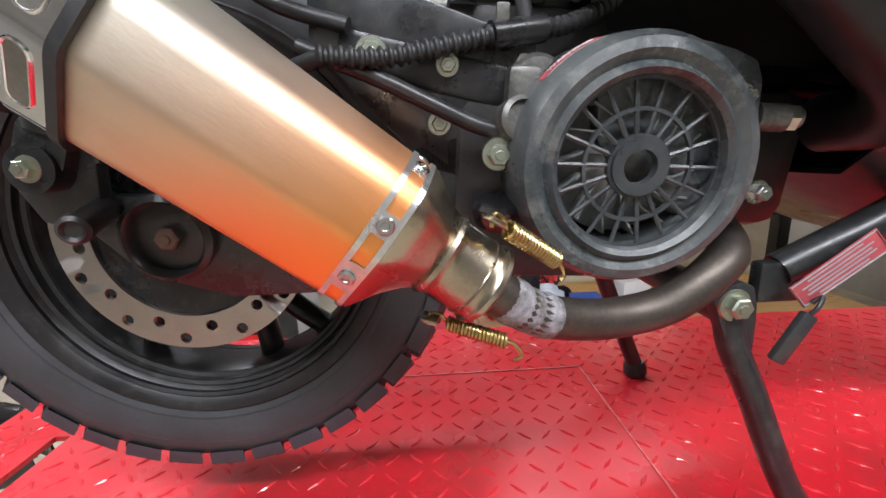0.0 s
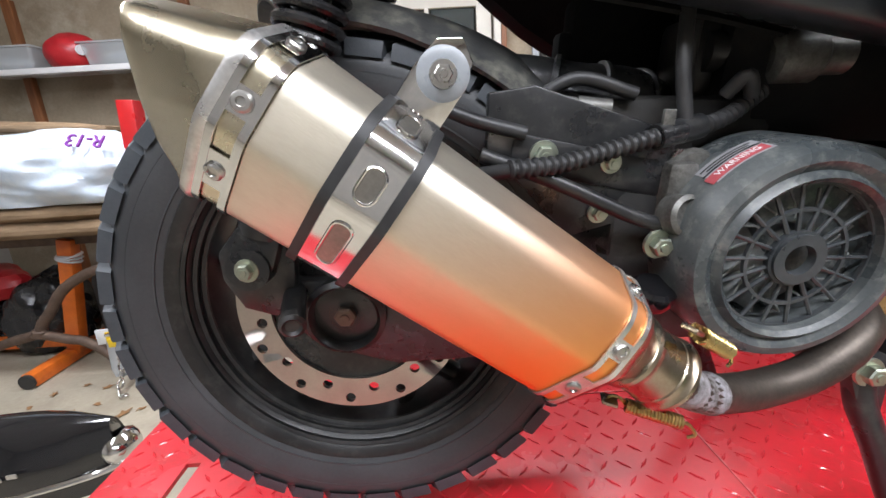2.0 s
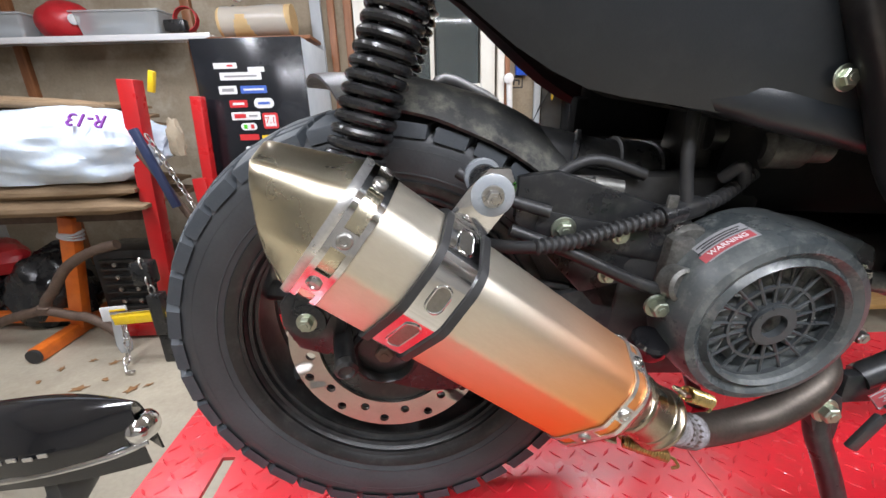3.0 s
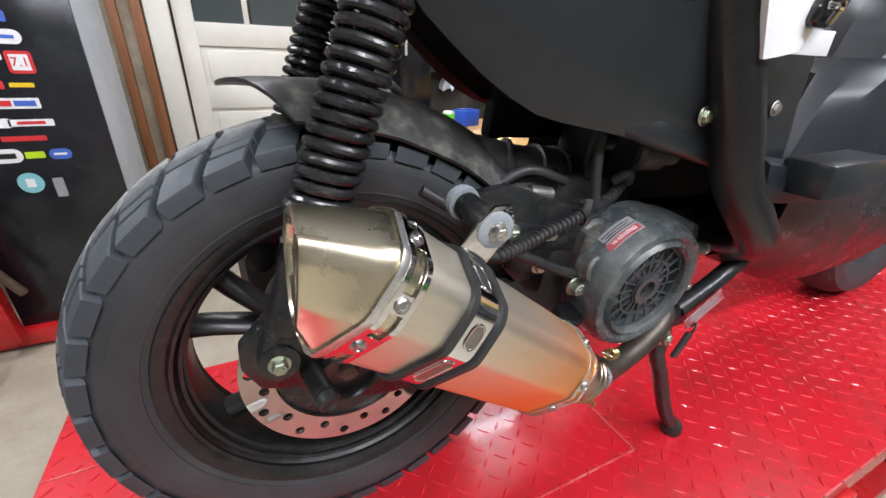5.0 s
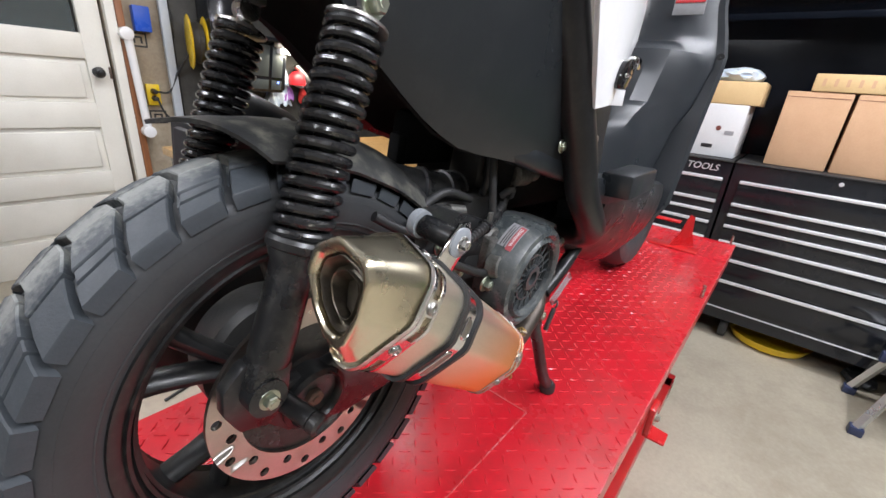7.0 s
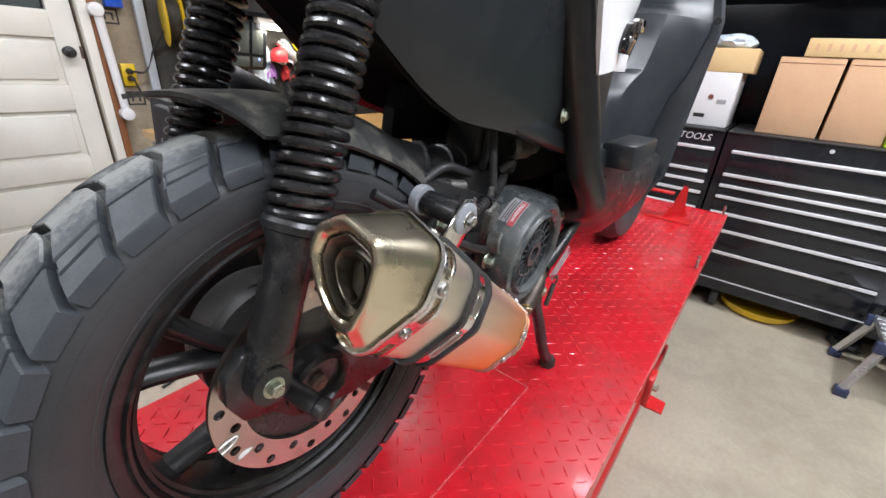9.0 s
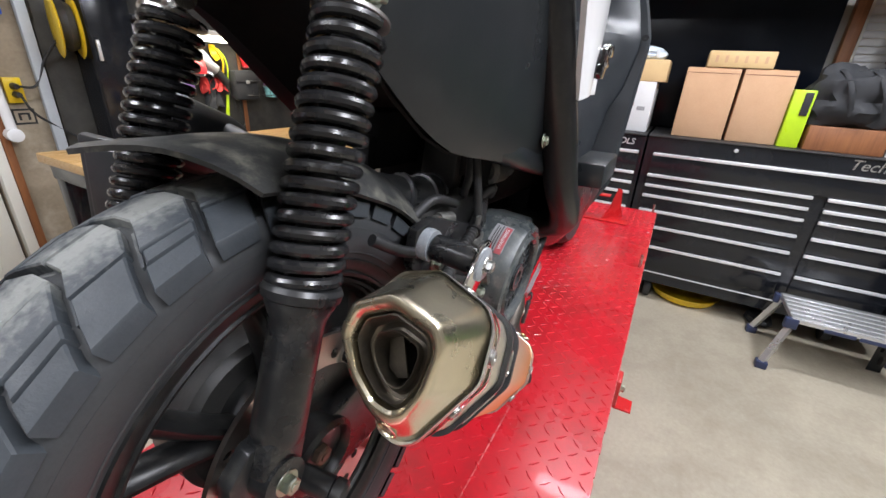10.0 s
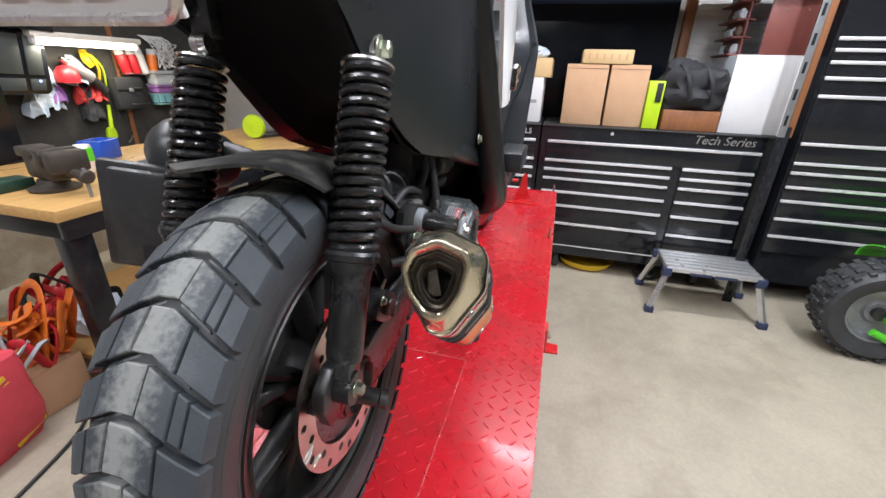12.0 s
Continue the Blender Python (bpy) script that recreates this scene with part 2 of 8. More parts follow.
M["wood_top"] = mat("varnished_bench_wood", (0.60, 0.37, 0.14), (0.46, 0.26, 0.09), rough=0.35, scale=9, fine=80, fine_bump=0.1, stretch=(0.6, 6, 6))
M["card"] = mat("brown_cardboard", (0.55, 0.34, 0.20), (0.48, 0.29, 0.165), rough=0.8, scale=5, fine=160, fine_bump=0.15)
M["card_light"] = mat("tan_cardboard", (0.62, 0.44, 0.22), (0.54, 0.37, 0.18), rough=0.8, scale=5, fine=160, fine_bump=0.15)
M["paper_white"] = mat("white_card", (0.66, 0.66, 0.66), (0.58, 0.58, 0.59), rough=0.7, scale=4, fine=120)
M["tool_black"] = mat("black_powder_coat", (0.0085, 0.0095, 0.012), (0.014, 0.0155, 0.019), rough=0.18, scale=5, fine=320, fine_bump=0.06, rough_var=0.06)
M["black_wall"] = mat("gloss_black_panel", (0.006, 0.008, 0.013), (0.009, 0.012, 0.019), rough=0.16, scale=4, fine=200, rough_var=0.06, spec=0.22)
M["trim_alu"] = mat("brushed_aluminium_trim", (0.84, 0.84, 0.86), (0.76, 0.76, 0.78), rough=0.34, metal=0.55, scale=10, fine=300, stretch=(1, 0.1, 1))
M["stool_alu"] = mat("ribbed_aluminium", (0.72, 0.73, 0.74), (0.58, 0.59, 0.60), rough=0.36, metal=0.85, scale=14, fine=300, fine_bump=0.1)
M["navy"] = mat("dark_blue_plastic", (0.02, 0.03, 0.075), (0.03, 0.04, 0.09), rough=0.45, scale=20)
M["orange"] = mat("orange_enamel", (0.72, 0.17, 0.02), (0.58, 0.12, 0.015), rough=0.38, scale=12, fine=200, stains=(0.20, 0.06, 0.02), stain_scale=9, stain_amount=0.3)
M["yellow"] = mat("yellow_enamel", (0.80, 0.56, 0.02), (0.70, 0.46, 0.02), rough=0.35, scale=12, fine=200)
M["lime"] = mat("lime_plastic", (0.50, 0.72, 0.02), (0.40, 0.60, 0.02), rough=0.35, scale=12, fine=200)
M["dark_green"] = mat("dark_green_case", (0.015, 0.05, 0.032), (0.02, 0.06, 0.04), rough=0.45, scale=12)
M["green"] = mat("green_bodywork", (0.10, 0.62, 0.03), (0.08, 0.50, 0.02), rough=0.25, scale=8, coat=0.3)
M["blue"] = mat("blue_plastic", (0.02, 0.09, 0.52), (0.015, 0.07, 0.40), rough=0.35, scale=12)
M["red_plastic"] = mat("red_plastic", (0.52, 0.02, 0.03), (0.42, 0.015, 0.02), rough=0.4, scale=14)
M["pink_red"] = mat("printed_red_paper", (0.66, 0.06, 0.09), (0.55, 0.05, 0.07), rough=0.6, scale=9, fine=90, bump=0.15)
M["brown_pad"] = mat("brown_quilted_pad", (0.28, 0.19, 0.11), (0.19, 0.125, 0.07), rough=0.9, scale=16, fine=160, bump=0.7, fine_bump=0.5, stretch=(0.5, 1, 3))
M["bag_white"] = mat("crumpled_white_film", (0.66, 0.72, 0.78), (0.52, 0.62, 0.74), rough=0.35, scale=9, fine=60, bump=1.0, fine_bump=0.3)
M["black_bag"] = mat("black_film", (0.008, 0.008, 0.009), (0.015, 0.015, 0.016), rough=0.25, scale=16, fine=120, bump=0.8)
M["cloth_black"] = mat("black_cloth", (0.014, 0.015, 0.017), (0.022, 0.023, 0.026), rough=0.75, scale=20, fine=500, bump=0.3, fine_bump=0.5)
M["maroon"] = mat("maroon_board", (0.17, 0.045, 0.035), (0.14, 0.037, 0.03), rough=0.55, scale=5, fine=100)
M["grey_board"] = mat("grey_board", (0.42, 0.45, 0.48), (0.36, 0.39, 0.42), rough=0.5, scale=5, fine=100)
M["grey_metal"] = mat("grey_slotted_steel", (0.34, 0.35, 0.36), (0.24, 0.25, 0.26), rough=0.45, metal=0.6, scale=12, fine=250)
M["rust"] = mat("rusty_steel", (0.14, 0.095, 0.07), (0.09, 0.06, 0.045), rough=0.65, metal=0.4, scale=22, fine=300, bump=0.2, fine_bump=0.4)
M["old_iron"] = mat("oily_old_cast_iron", (0.085, 0.070, 0.058), (0.050, 0.042, 0.036), rough=0.55, metal=0.4, scale=18, fine=300, bump=0.2, fine_bump=0.4)
M["leaf"] = mat("dry_leaf", (0.28, 0.15, 0.06), (0.20, 0.10, 0.04), rough=0.8, scale=60)
# near-black for pieces that stand in for the shade inside holes
M["hole_shade"] = mat("dark_cavity", (0.006, 0.006, 0.006), (0.009, 0.009, 0.009), rough=0.9, scale=20)
M["print_white"] = mat("white_print", (0.75, 0.75, 0.75), (0.68, 0.68, 0.68), rough=0.45, scale=60)
M["print_red"] = mat("red_print", (0.60, 0.03, 0.04), (0.52, 0.03, 0.03), rough=0.4, scale=60)
M["faded_red"] = mat("faded_red_tag", (0.42, 0.075, 0.085), (0.30, 0.05, 0.06), rough=0.45, scale=40, fine=300)
M["peg_board"] = mat("oily_pegboard", (0.050, 0.047, 0.040), (0.030, 0.029, 0.026), rough=0.75, scale=7, fine=160, fine_bump=0.2, stains=(0.014, 0.014, 0.013), stain_scale=5, stain_amount=0.6)
M["purple_film"] = mat("mauve_film", (0.36, 0.16, 0.46), (0.28, 0.12, 0.38), rough=0.35, scale=20, bump=0.4)
M["red_cloth"] = mat("red_cloth", (0.48, 0.035, 0.03), (0.36, 0.025, 0.025), rough=0.8, scale=20, fine=400, bump=0.3, fine_bump=0.4)
M["dull_pane"] = mat("dull_pane", (0.060, 0.070, 0.066), (0.048, 0.056, 0.054), rough=0.45, scale=8, fine=100)
M["print_blue"] = mat("blue_print", (0.05, 0.13, 0.50), (0.05, 0.11, 0.42), rough=0.45, scale=60)
M["print_teal"] = mat("teal_print", (0.22, 0.52, 0.56), (0.20, 0.46, 0.50), rough=0.45, scale=60)
M["print_grey"] = mat("grey_print", (0.30, 0.30, 0.31), (0.26, 0.26, 0.27), rough=0.45, scale=60)
M["purple"] = mat("purple_marker", (0.20, 0.03, 0.30), (0.18, 0.03, 0.26), rough=0.5, scale=60)
M["clear"] = clear_mat("frosted_clear_plastic", (0.62, 0.66, 0.68), 0.25, 0.45)
M["pane"] = clear_mat("window_glass", (0.10, 0.12, 0.12), 0.04, 0.55)
M["tube_glow"] = glow_mat("lit_tube", (1.0, 0.93, 0.78), 9.0)
M["led_blue"] = glow_mat("blue_led", (0.1, 0.2, 1.0), 6.0)


# ---- geometry helpers ----
def thing(name, label, category, loc=(0, 0, 0), rz=0, group="", kind=""):
    ob = new(name)
    ob.empty_display_size = 0.05
    ob.matrix_world = pose(*loc, 0, 0, rz)
    return tagged(ob, label, category, group, kind)


def mesh_from(name, bm, material, sharp=35):
    me = bpy.data.meshes.new(name)
    bmesh.ops.recalc_face_normals(bm, faces=bm.faces)
    bm.to_mesh(me)
    bm.free()
    me.materials.append(M[material] if isinstance(material, str) else material)
    me.polygons.foreach_set("use_smooth", [True] * len(me.polygons))
    me.set_sharp_from_angle(angle=radians(sharp))
    return me


SEAT = [Matrix.Identity(4)]     # how the scooter's current group of parts sits in the place


def part(name, bm, material, parent, label="", m=None, sharp=35):
    ob = new(name, mesh_from(name, bm, material, sharp))
    ob.parent = parent
    if parent.name == "scooter":
        ob.matrix_basis = SEAT[-1] @ (m or Matrix.Identity(4))
    elif m is not None:
        ob.matrix_basis = m
    return tagged(ob, label)


def solid(name, bm, material, label, category, loc=(0, 0, 0), rz=0, group="", kind="", sharp=35):
    """A thing that is one mesh."""
    ob = new(name, mesh_from(name, bm, material, sharp))
    ob.matrix_world = pose(*loc, 0, 0, rz)
    return tagged(ob, label, category, group, kind)


def join(bm, other, m=None):
    if m is not None:
        bmesh.ops.transform(other, matrix=m, verts=other.verts)
    me = bpy.data.meshes.new("tmp")
    other.to_mesh(me)
    other.free()
    bm.from_mesh(me)
    bpy.data.meshes.remove(me)
    return bm


def box(c, s, bevel=0.0, m=None, bm=None, seg=2):
    b = bmesh.new()
    bmesh.ops.create_cube(b, size=1)
    bmesh.ops.scale(b, vec=s, verts=b.verts)
    if bevel:
        bmesh.ops.bevel(b, geom=b.edges[:], offset=min(bevel, min(s) * 0.45), segments=seg, affect="EDGES", profile=0.5)
    bmesh.ops.translate(b, vec=c, verts=b.verts)
    if m is not None:
        bmesh.ops.transform(b, matrix=m, verts=b.verts)
    return join(bm, b) if bm is not None else b


def loft(rings, caps=True, closed=False, bm=None):
    bm = bm if bm is not None else bmesh.new()
    vs = [[bm.verts.new(p) for p in r] for r in rings]
    n = len(rings[0])
    pairs = list(zip(vs, vs[1:])) + ([(vs[-1], vs[0])] if closed else [])
    for a, b in pairs:
        for i in range(n):
            bm.faces.new((a[i], a[(i + 1) % n], b[(i + 1) % n], b[i]))
    if caps and not closed:
        bm.faces.new(vs[0][::-1])
        bm.faces.new(vs[-1])
    return bm


def frames(pts):
    pts = [Vector(p) for p in pts]
    tang = []
    for i in range(len(pts)):
        a, b = pts[max(i - 1, 0)], pts[min(i + 1, len(pts) - 1)]
        tang.append((b - a).normalized())
    ref = Vector((0, 0, 1)) if abs(tang[0].z) < 0.9 else Vector((1, 0, 0))
    x = tang[0].cross(ref).normalized()
    out = []
    for p, t in zip(pts, tang):
        x = (x - t * x.dot(t)).normalized()
        out.append((p, x, t.cross(x)))
    return out


def smooth_path(pts, k=6):
    """Catmull-Rom through the points."""
    P = [Vector(p) for p in pts]
    P = [P[0] * 2 - P[1]] + P + [P[-1] * 2 - P[-2]]
    out = []
    for i in range(1, len(P) - 2):
        for j in range(k):
            t = j / k
            a, b, c, d = P[i - 1], P[i], P[i + 1], P[i + 2]
            out.append(0.5 * ((2 * b) + (c - a) * t + (2 * a - 5 * b + 4 * c - d) * t * t + (3 * b - a - 3 * c + d) * t ** 3))
    return out + [P[-2]]


def tube(pts, r, n=12, bm=None, caps=True, flat=1.0):
    fr = frames(pts)
    rad = r if callable(r) else (lambda i, k: r)
    rings = [[p + (x * math.cos(a) + y * math.sin(a) * flat) * rad(i, len(fr)) for a in (2 * math.pi * j / n for j in range(n))] for i, (p, x, y) in enumerate(fr)]
    return loft(rings, caps, bm=bm)


def rod(p, q, r, r2=None, n=20, bm=None):
    r2 = r if r2 is None else r2
    return tube([p, q], lambda i, k: r if i == 0 else r2, n, bm)


def axis_m(o, d, up=(0, 0, 1)):
    """Matrix whose z runs along d."""
    z = Vector(d).normalized()
    u = Vector(up)
    if abs(z.dot(u)) > 0.95:
        u = Vector((1, 0, 0))
    x = u.cross(z).normalized()
    y = z.cross(x)
    return Matrix.Translation(o) @ Matrix((x, y, z)).transposed().to_4x4()


def lathe(profile, m=None, n=48, bm=None, closed=False, hollow=False):
    """Turn (radius, height) pairs about z, then place by m."""
    rings = [[Vector((r * math.cos(a), r * math.sin(a), h)) for a in (2 * math.pi * j / n for j in range(n))] for r, h in profile]
    if m is not None:
        rings = [[m @ v for v in r] for r in rings]
    return loft(rings, not closed and not hollow, closed, bm)


def plate(outline, thick, m=None, bevel=0.0, bm=None):
    """A flat outline in xy, thickened along z."""
    b = bmesh.new()
    vs = [b.verts.new((x, y, -thick / 2)) for x, y in outline]
    f = b.faces.new(vs)
    r = bmesh.ops.extrude_face_region(b, geom=[f])
    bmesh.ops.translate(b, vec=(0, 0, thick), verts=[v for v in r["geom"] if isinstance(v, bmesh.types.BMVert)])
    if bevel:
        bmesh.ops.bevel(b, geom=b.edges[:], offset=bevel, segments=2, affect="EDGES", profile=0.5)
    if m is not None:
        bmesh.ops.transform(b, matrix=m, verts=b.verts)
    return join(bm, b) if bm is not None else b


def soften(poly, k=2):
    """Corner-cut a closed outline."""
    P = [Vector(p) for p in poly]
    for _ in range(k):
        Q = []
        for a, b in zip(P, P[1:] + P[:1]):
            Q += [a * 0.78 + b * 0.22, a * 0.22 + b * 0.78]
        P = Q
    return P


def round_poly(w, h, r, n=5):
    out = []
    for cx, cy, a0 in ((w / 2 - r, h / 2 - r, 0), (-w / 2 + r, h / 2 - r, 90), (-w / 2 + r, -h / 2 + r, 180), (w / 2 - r, -h / 2 + r, 270)):
        out += [(cx + r * math.cos(radians(a0 + 90 * i / n)), cy + r * math.sin(radians(a0 + 90 * i / n))) for i in range(n + 1)]
    return out


def bolt(parent, p, d, r=0.007, h=0.006, material="zinc", washer=True, name="bolt"):
    m = axis_m(p, d)
    bm = lathe([(r * 0.97, 0), (r, h * 0.15), (r, h * 0.85), (r * 0.85, h)], m, n=6)
    if washer:
        lathe([(r * 1.45, -h * 0.25), (r * 1.5, -h * 0.1), (r * 1.4, h * 0.08)], m, n=20, bm=bm)
    lathe([(r * 0.45, h), (r * 0.4, h * 1.12)], m, n=12, bm=bm)
    return part(name, bm, material, parent, sharp=25)


def blob(size, seed, amount=0.15, freq=6.0, sub=3, bm=None, loc=(0, 0, 0)):
    """A lumpy soft mass resting on z = 0."""
    b = bmesh.new()
    bmesh.ops.create_icosphere(b, subdivisions=sub, radius=0.5)
    off = Vector((seed * 3.7, seed * 1.9, seed * 0.7))
    for v in b.verts:
        n1 = noise.noise(v.co * freq + off)
        n2 = noise.noise(v.co * freq * 2.7 + off)
        v.co *= 1 + amount * n1 + amount * 0.45 * n2
        v.co.z = max(v.co.z, -0.36)
        v.co = Vector((v.co.x * size[0], v.co.y * size[1], (v.co.z + 0.36) / 0.86 * size[2]))
    bmesh.ops.translate(b, vec=loc, verts=b.verts)
    return join(bm, b) if bm is not None else b


def helix(p, q, r, turns, per=18, phase=0.0):
    p, q = Vector(p), Vector(q)
    m = axis_m(p, q - p)
    L = (q - p).length
    n = int(turns * per)
    return [m @ Vector((r * math.cos(2 * math.pi * turns * i / n + phase), r * math.sin(2 * math.pi * turns * i / n + phase), L * i / n)) for i in range(n + 1)]


def text_bm(body, size, m, depth=0.0006, spacing=1.0, shear=0.0):
    c = bpy.data.curves.new("lettering", "FONT")
    c.body, c.size, c.extrude, c.align_x, c.align_y = body, size, depth, "CENTER", "CENTER"
    c.space_character, c.shear = spacing, shear
    o = bpy.data.objects.new("lettering", c)
    scene.collection.objects.link(o)
    bpy.context.view_layer.update()
    me = bpy.data.meshes.new_from_object(o.evaluated_get(bpy.context.evaluated_depsgraph_get()))
    bpy.data.objects.remove(o)
    bm = bmesh.new()
    bm.from_mesh(me)
    bpy.data.meshes.remove(me)
    bmesh.ops.transform(bm, matrix=m, verts=bm.verts)
    return bm


def sheet(grid, thick, bm=None):
    """A curved sheet from a grid of points, given thickness along its normals."""
    R, C = len(grid), len(grid[0])
    G = [[Vector(p) for p in row] for row in grid]
    nrm = []
    for i in range(R):
        row = []
        for j in range(C):
            du = G[min(i + 1, R - 1)][j] - G[max(i - 1, 0)][j]
            dv = G[i][min(j + 1, C - 1)] - G[i][max(j - 1, 0)]
            n = du.cross(dv)
            row.append(n.normalized() if n.length > 1e-9 else Vector((0, 0, 1)))
        nrm.append(row)
    bm = bm if bm is not None else bmesh.new()
    top = [[bm.verts.new(G[i][j] + nrm[i][j] * thick / 2) for j in range(C)] for i in range(R)]
    bot = [[bm.verts.new(G[i][j] - nrm[i][j] * thick / 2) for j in range(C)] for i in range(R)]
    for i in range(R - 1):
        for j in range(C - 1):
            bm.faces.new((top[i][j], top[i + 1][j], top[i + 1][j + 1], top[i][j + 1]))
            bm.faces.new((bot[i][j], bot[i][j + 1], bot[i + 1][j + 1], bot[i + 1][j]))
    rim = [(i, 0) for i in range(R)] + [(R - 1, j) for j in range(1, C)] + [(i, C - 1) for i in range(R - 2, -1, -1)] + [(0, j) for j in range(C - 2, 0, -1)]
    for (a, b), (c, d) in zip(rim, rim[1:] + rim[:1]):
        bm.faces.new((top[a][b], top[c][d], bot[c][d], bot[a][b]))
    return bm


def spline_fn(knots):
    """Smooth-ish interpolation through (x, value) knots."""
    xs = [k[0] for k in knots]
    ys = [k[1] for k in knots]
    return lambda x: float(np.interp(x, xs, ys))


# ---- the garage ----
def wall(name, p, q, material, t=0.12, openings=()):
    """A wall from p to q (plan), full height; openings: (start, end, bottom, top) along it."""
    p, q = Vector((*p, 0)), Vector((*q, 0))
    L = (q - p).length
    m = Matrix.Translation(p) @ Matrix.Rotation(math.atan2((q - p).y, (q - p).x), 4, "Z")
    bm = bmesh.new()
    cuts = sorted(openings)
    x = 0
    for a, b, lo, hi in cuts:
        box(((x + a) / 2, 0, (FLOOR + CEIL) / 2), (a - x, t, CEIL - FLOOR), m=m, bm=bm)
        if lo > FLOOR:
            box(((a + b) / 2, 0, (FLOOR + lo) / 2), (b - a, t, lo - FLOOR), m=m, bm=bm)
        box(((a + b) / 2, 0, (CEIL + hi) / 2), (b - a, t, CEIL - hi), m=m, bm=bm)
        x = b
    box(((x + L) / 2, 0, (FLOOR + CEIL) / 2), (L - x, t, CEIL - FLOOR), m=m, bm=bm)
    return solid(name, bm, material, "", "wall", kind="structure")


WX0, WX1, WY0, WY1 = -3.2, 2.97, -3.3, 2.73
bm = box(((WX0 + WX1) / 2, (WY0 + WY1 + 2.5) / 2, FLOOR - 0.05), (WX1 - WX0 + 1, WY1 - WY0 + 4.5, 0.1))
solid("floor", bm, "concrete", "pale worn garage concrete with stains", "floor", kind="structure")
bm = box(((WX0 + WX1) / 2, (WY0 + WY1 + 2.5) / 2, CEIL + 0.05), (WX1 - WX0 + 1, WY1 - WY0 + 4.5, 0.1))
solid("ceiling", bm, "ceiling", "pale board garage ceiling", "ceiling", kind="structure")

wall("wall_north", (WX0, WY1), (WX1, WY1), "wall_tan", openings=((-WX0 - 0.293, -WX0 + 0.545, FLOOR, 1.40),))
wall("wall_east", (WX1, WY0), (WX1, WY1), "wall_grey")
wall("wall_west", (WX0, WY0), (WX0, WY1), "wall_grey")
wall("wall_south", (WX0, WY0), (WX1, WY0), "wall_grey")


# ---- the motorcycle lift ----
lift = thing("motorcycle_lift", "raised red motorcycle lift table with diamond-plate deck", "lift table", (0, 0, 0))
DX0, DX1, DY0, DY1 = -0.351, 1.856, -0.292, 0.290


def deck_mesh():
    """The deck sheet with a slot through it near the wheel."""
    bm = bmesh.new()
    xs = [DX0, -0.262, -0.244, DX1]
    ys = [DY0, -0.10, 0.052, DY1]
    t = 0.006
    for i in range(3):
        for j in range(3):
            if i == 1 and j == 1:
                continue
            box(((xs[i] + xs[i + 1]) / 2, (ys[j] + ys[j + 1]) / 2, -t / 2), (xs[i + 1] - xs[i], ys[j + 1] - ys[j], t), bm=bm)
    bmesh.ops.remove_doubles(bm, verts=bm.verts, dist=1e-5)
    return bm


deck = part("deck", deck_mesh(), "red_deck", lift, "glossy red diamond-plate deck")
# rolled edges
bm = bmesh.new()
for y in (DY0 + 0.002, DY1 - 0.002):
    box(((DX0 + DX1) / 2, y, -0.032), (DX1 - DX0, 0.005, 0.05), bm=bm)
for x in (DX0 + 0.002, DX1 - 0.002):
    box((x, (DY0 + DY1) / 2, -0.032), (0.005, DY1 - DY0 - 0.02, 0.05), bm=bm)
part("edge_skirt", bm, "red_paint", lift)
bm = bmesh.new()
for y in (DY0, DY1):
    for i in range(46):
        a = DX0 + (DX1 - DX0) * i / 46
        L = (DX1 - DX0) / 46 * random.uniform(0.3, 0.98)
        part("edge_chip", box((a + L / 2, y, -0.003), (L, 0.0035, 0.0045), 0.0008, seg=1), "worn_edge", deck)


def raised_pattern():
    """Raised lozenges of the checker plate, turned alternately."""
    verts, faces = [], []
    step = 0.0235
    rng = random.Random(4)
    for i in range(int((DX1 - DX0) / step)):
        for j in range(int((DY1 - DY0) / step)):
            x = DX0 + (i + 0.5) * step
            y = DY0 + (j + 0.5) * step
            if -0.272 < x < -0.234 and -0.11 < y < 0.062:
                continue
            a = radians(45 if (i + j) % 2 else -45)
            ca, sa = math.cos(a), math.sin(a)
            L, W, h = 0.0100, 0.0020, 0.0016 * rng.uniform(0.75, 1.1)
            k = len(verts)
            for (u, v, z) in ((-L, 0, 0), (0, -W, 0), (L, 0, 0), (0, W, 0), (-L * 0.6, 0, h), (0, -W * 0.35, h), (L * 0.6, 0, h), (0, W * 0.35, h)):
                verts.append((x + u * ca - v * sa, y + u * sa + v * ca, z + 0.0))
            faces += [(k + 4, k + 5, k + 6, k + 7)] + [(k + n, k + (n + 1) % 4, k + 4 + (n + 1) % 4, k + 4 + n) for n in range(4)]
    me = bpy.data.meshes.new("raised_pattern")
    me.from_pydata(verts, [], faces)
    me.materials.append(M["deck_mark"])
    ob = new("raised_pattern", me)
    ob.parent = lift
    return tagged(ob, "raised red checker-plate marks", kind="stuff")


raised_pattern()
# seam of the drop-out panel and its dark gap
bm = bmesh.new()
for y in (-0.139, 0.139):
    box(((DX0 + 0.384) / 2, y, 0.0006), (0.384 - DX0, 0.002, 0.0012), bm=bm)
box((0.384, 0, 0.0006), (0.002, 0.278, 0.0012), bm=bm)
part("seam", bm, "worn_edge", lift)
# scissor frame under the deck
bm = bmesh.new()
for y in (-0.2, 0.18):
    box(((DX0 + DX1) / 2, y, -0.045), (DX1 - DX0 - 0.1, 0.05, 0.05), 0.004, bm=bm)
part("deck_rail", bm, "red_paint", lift)
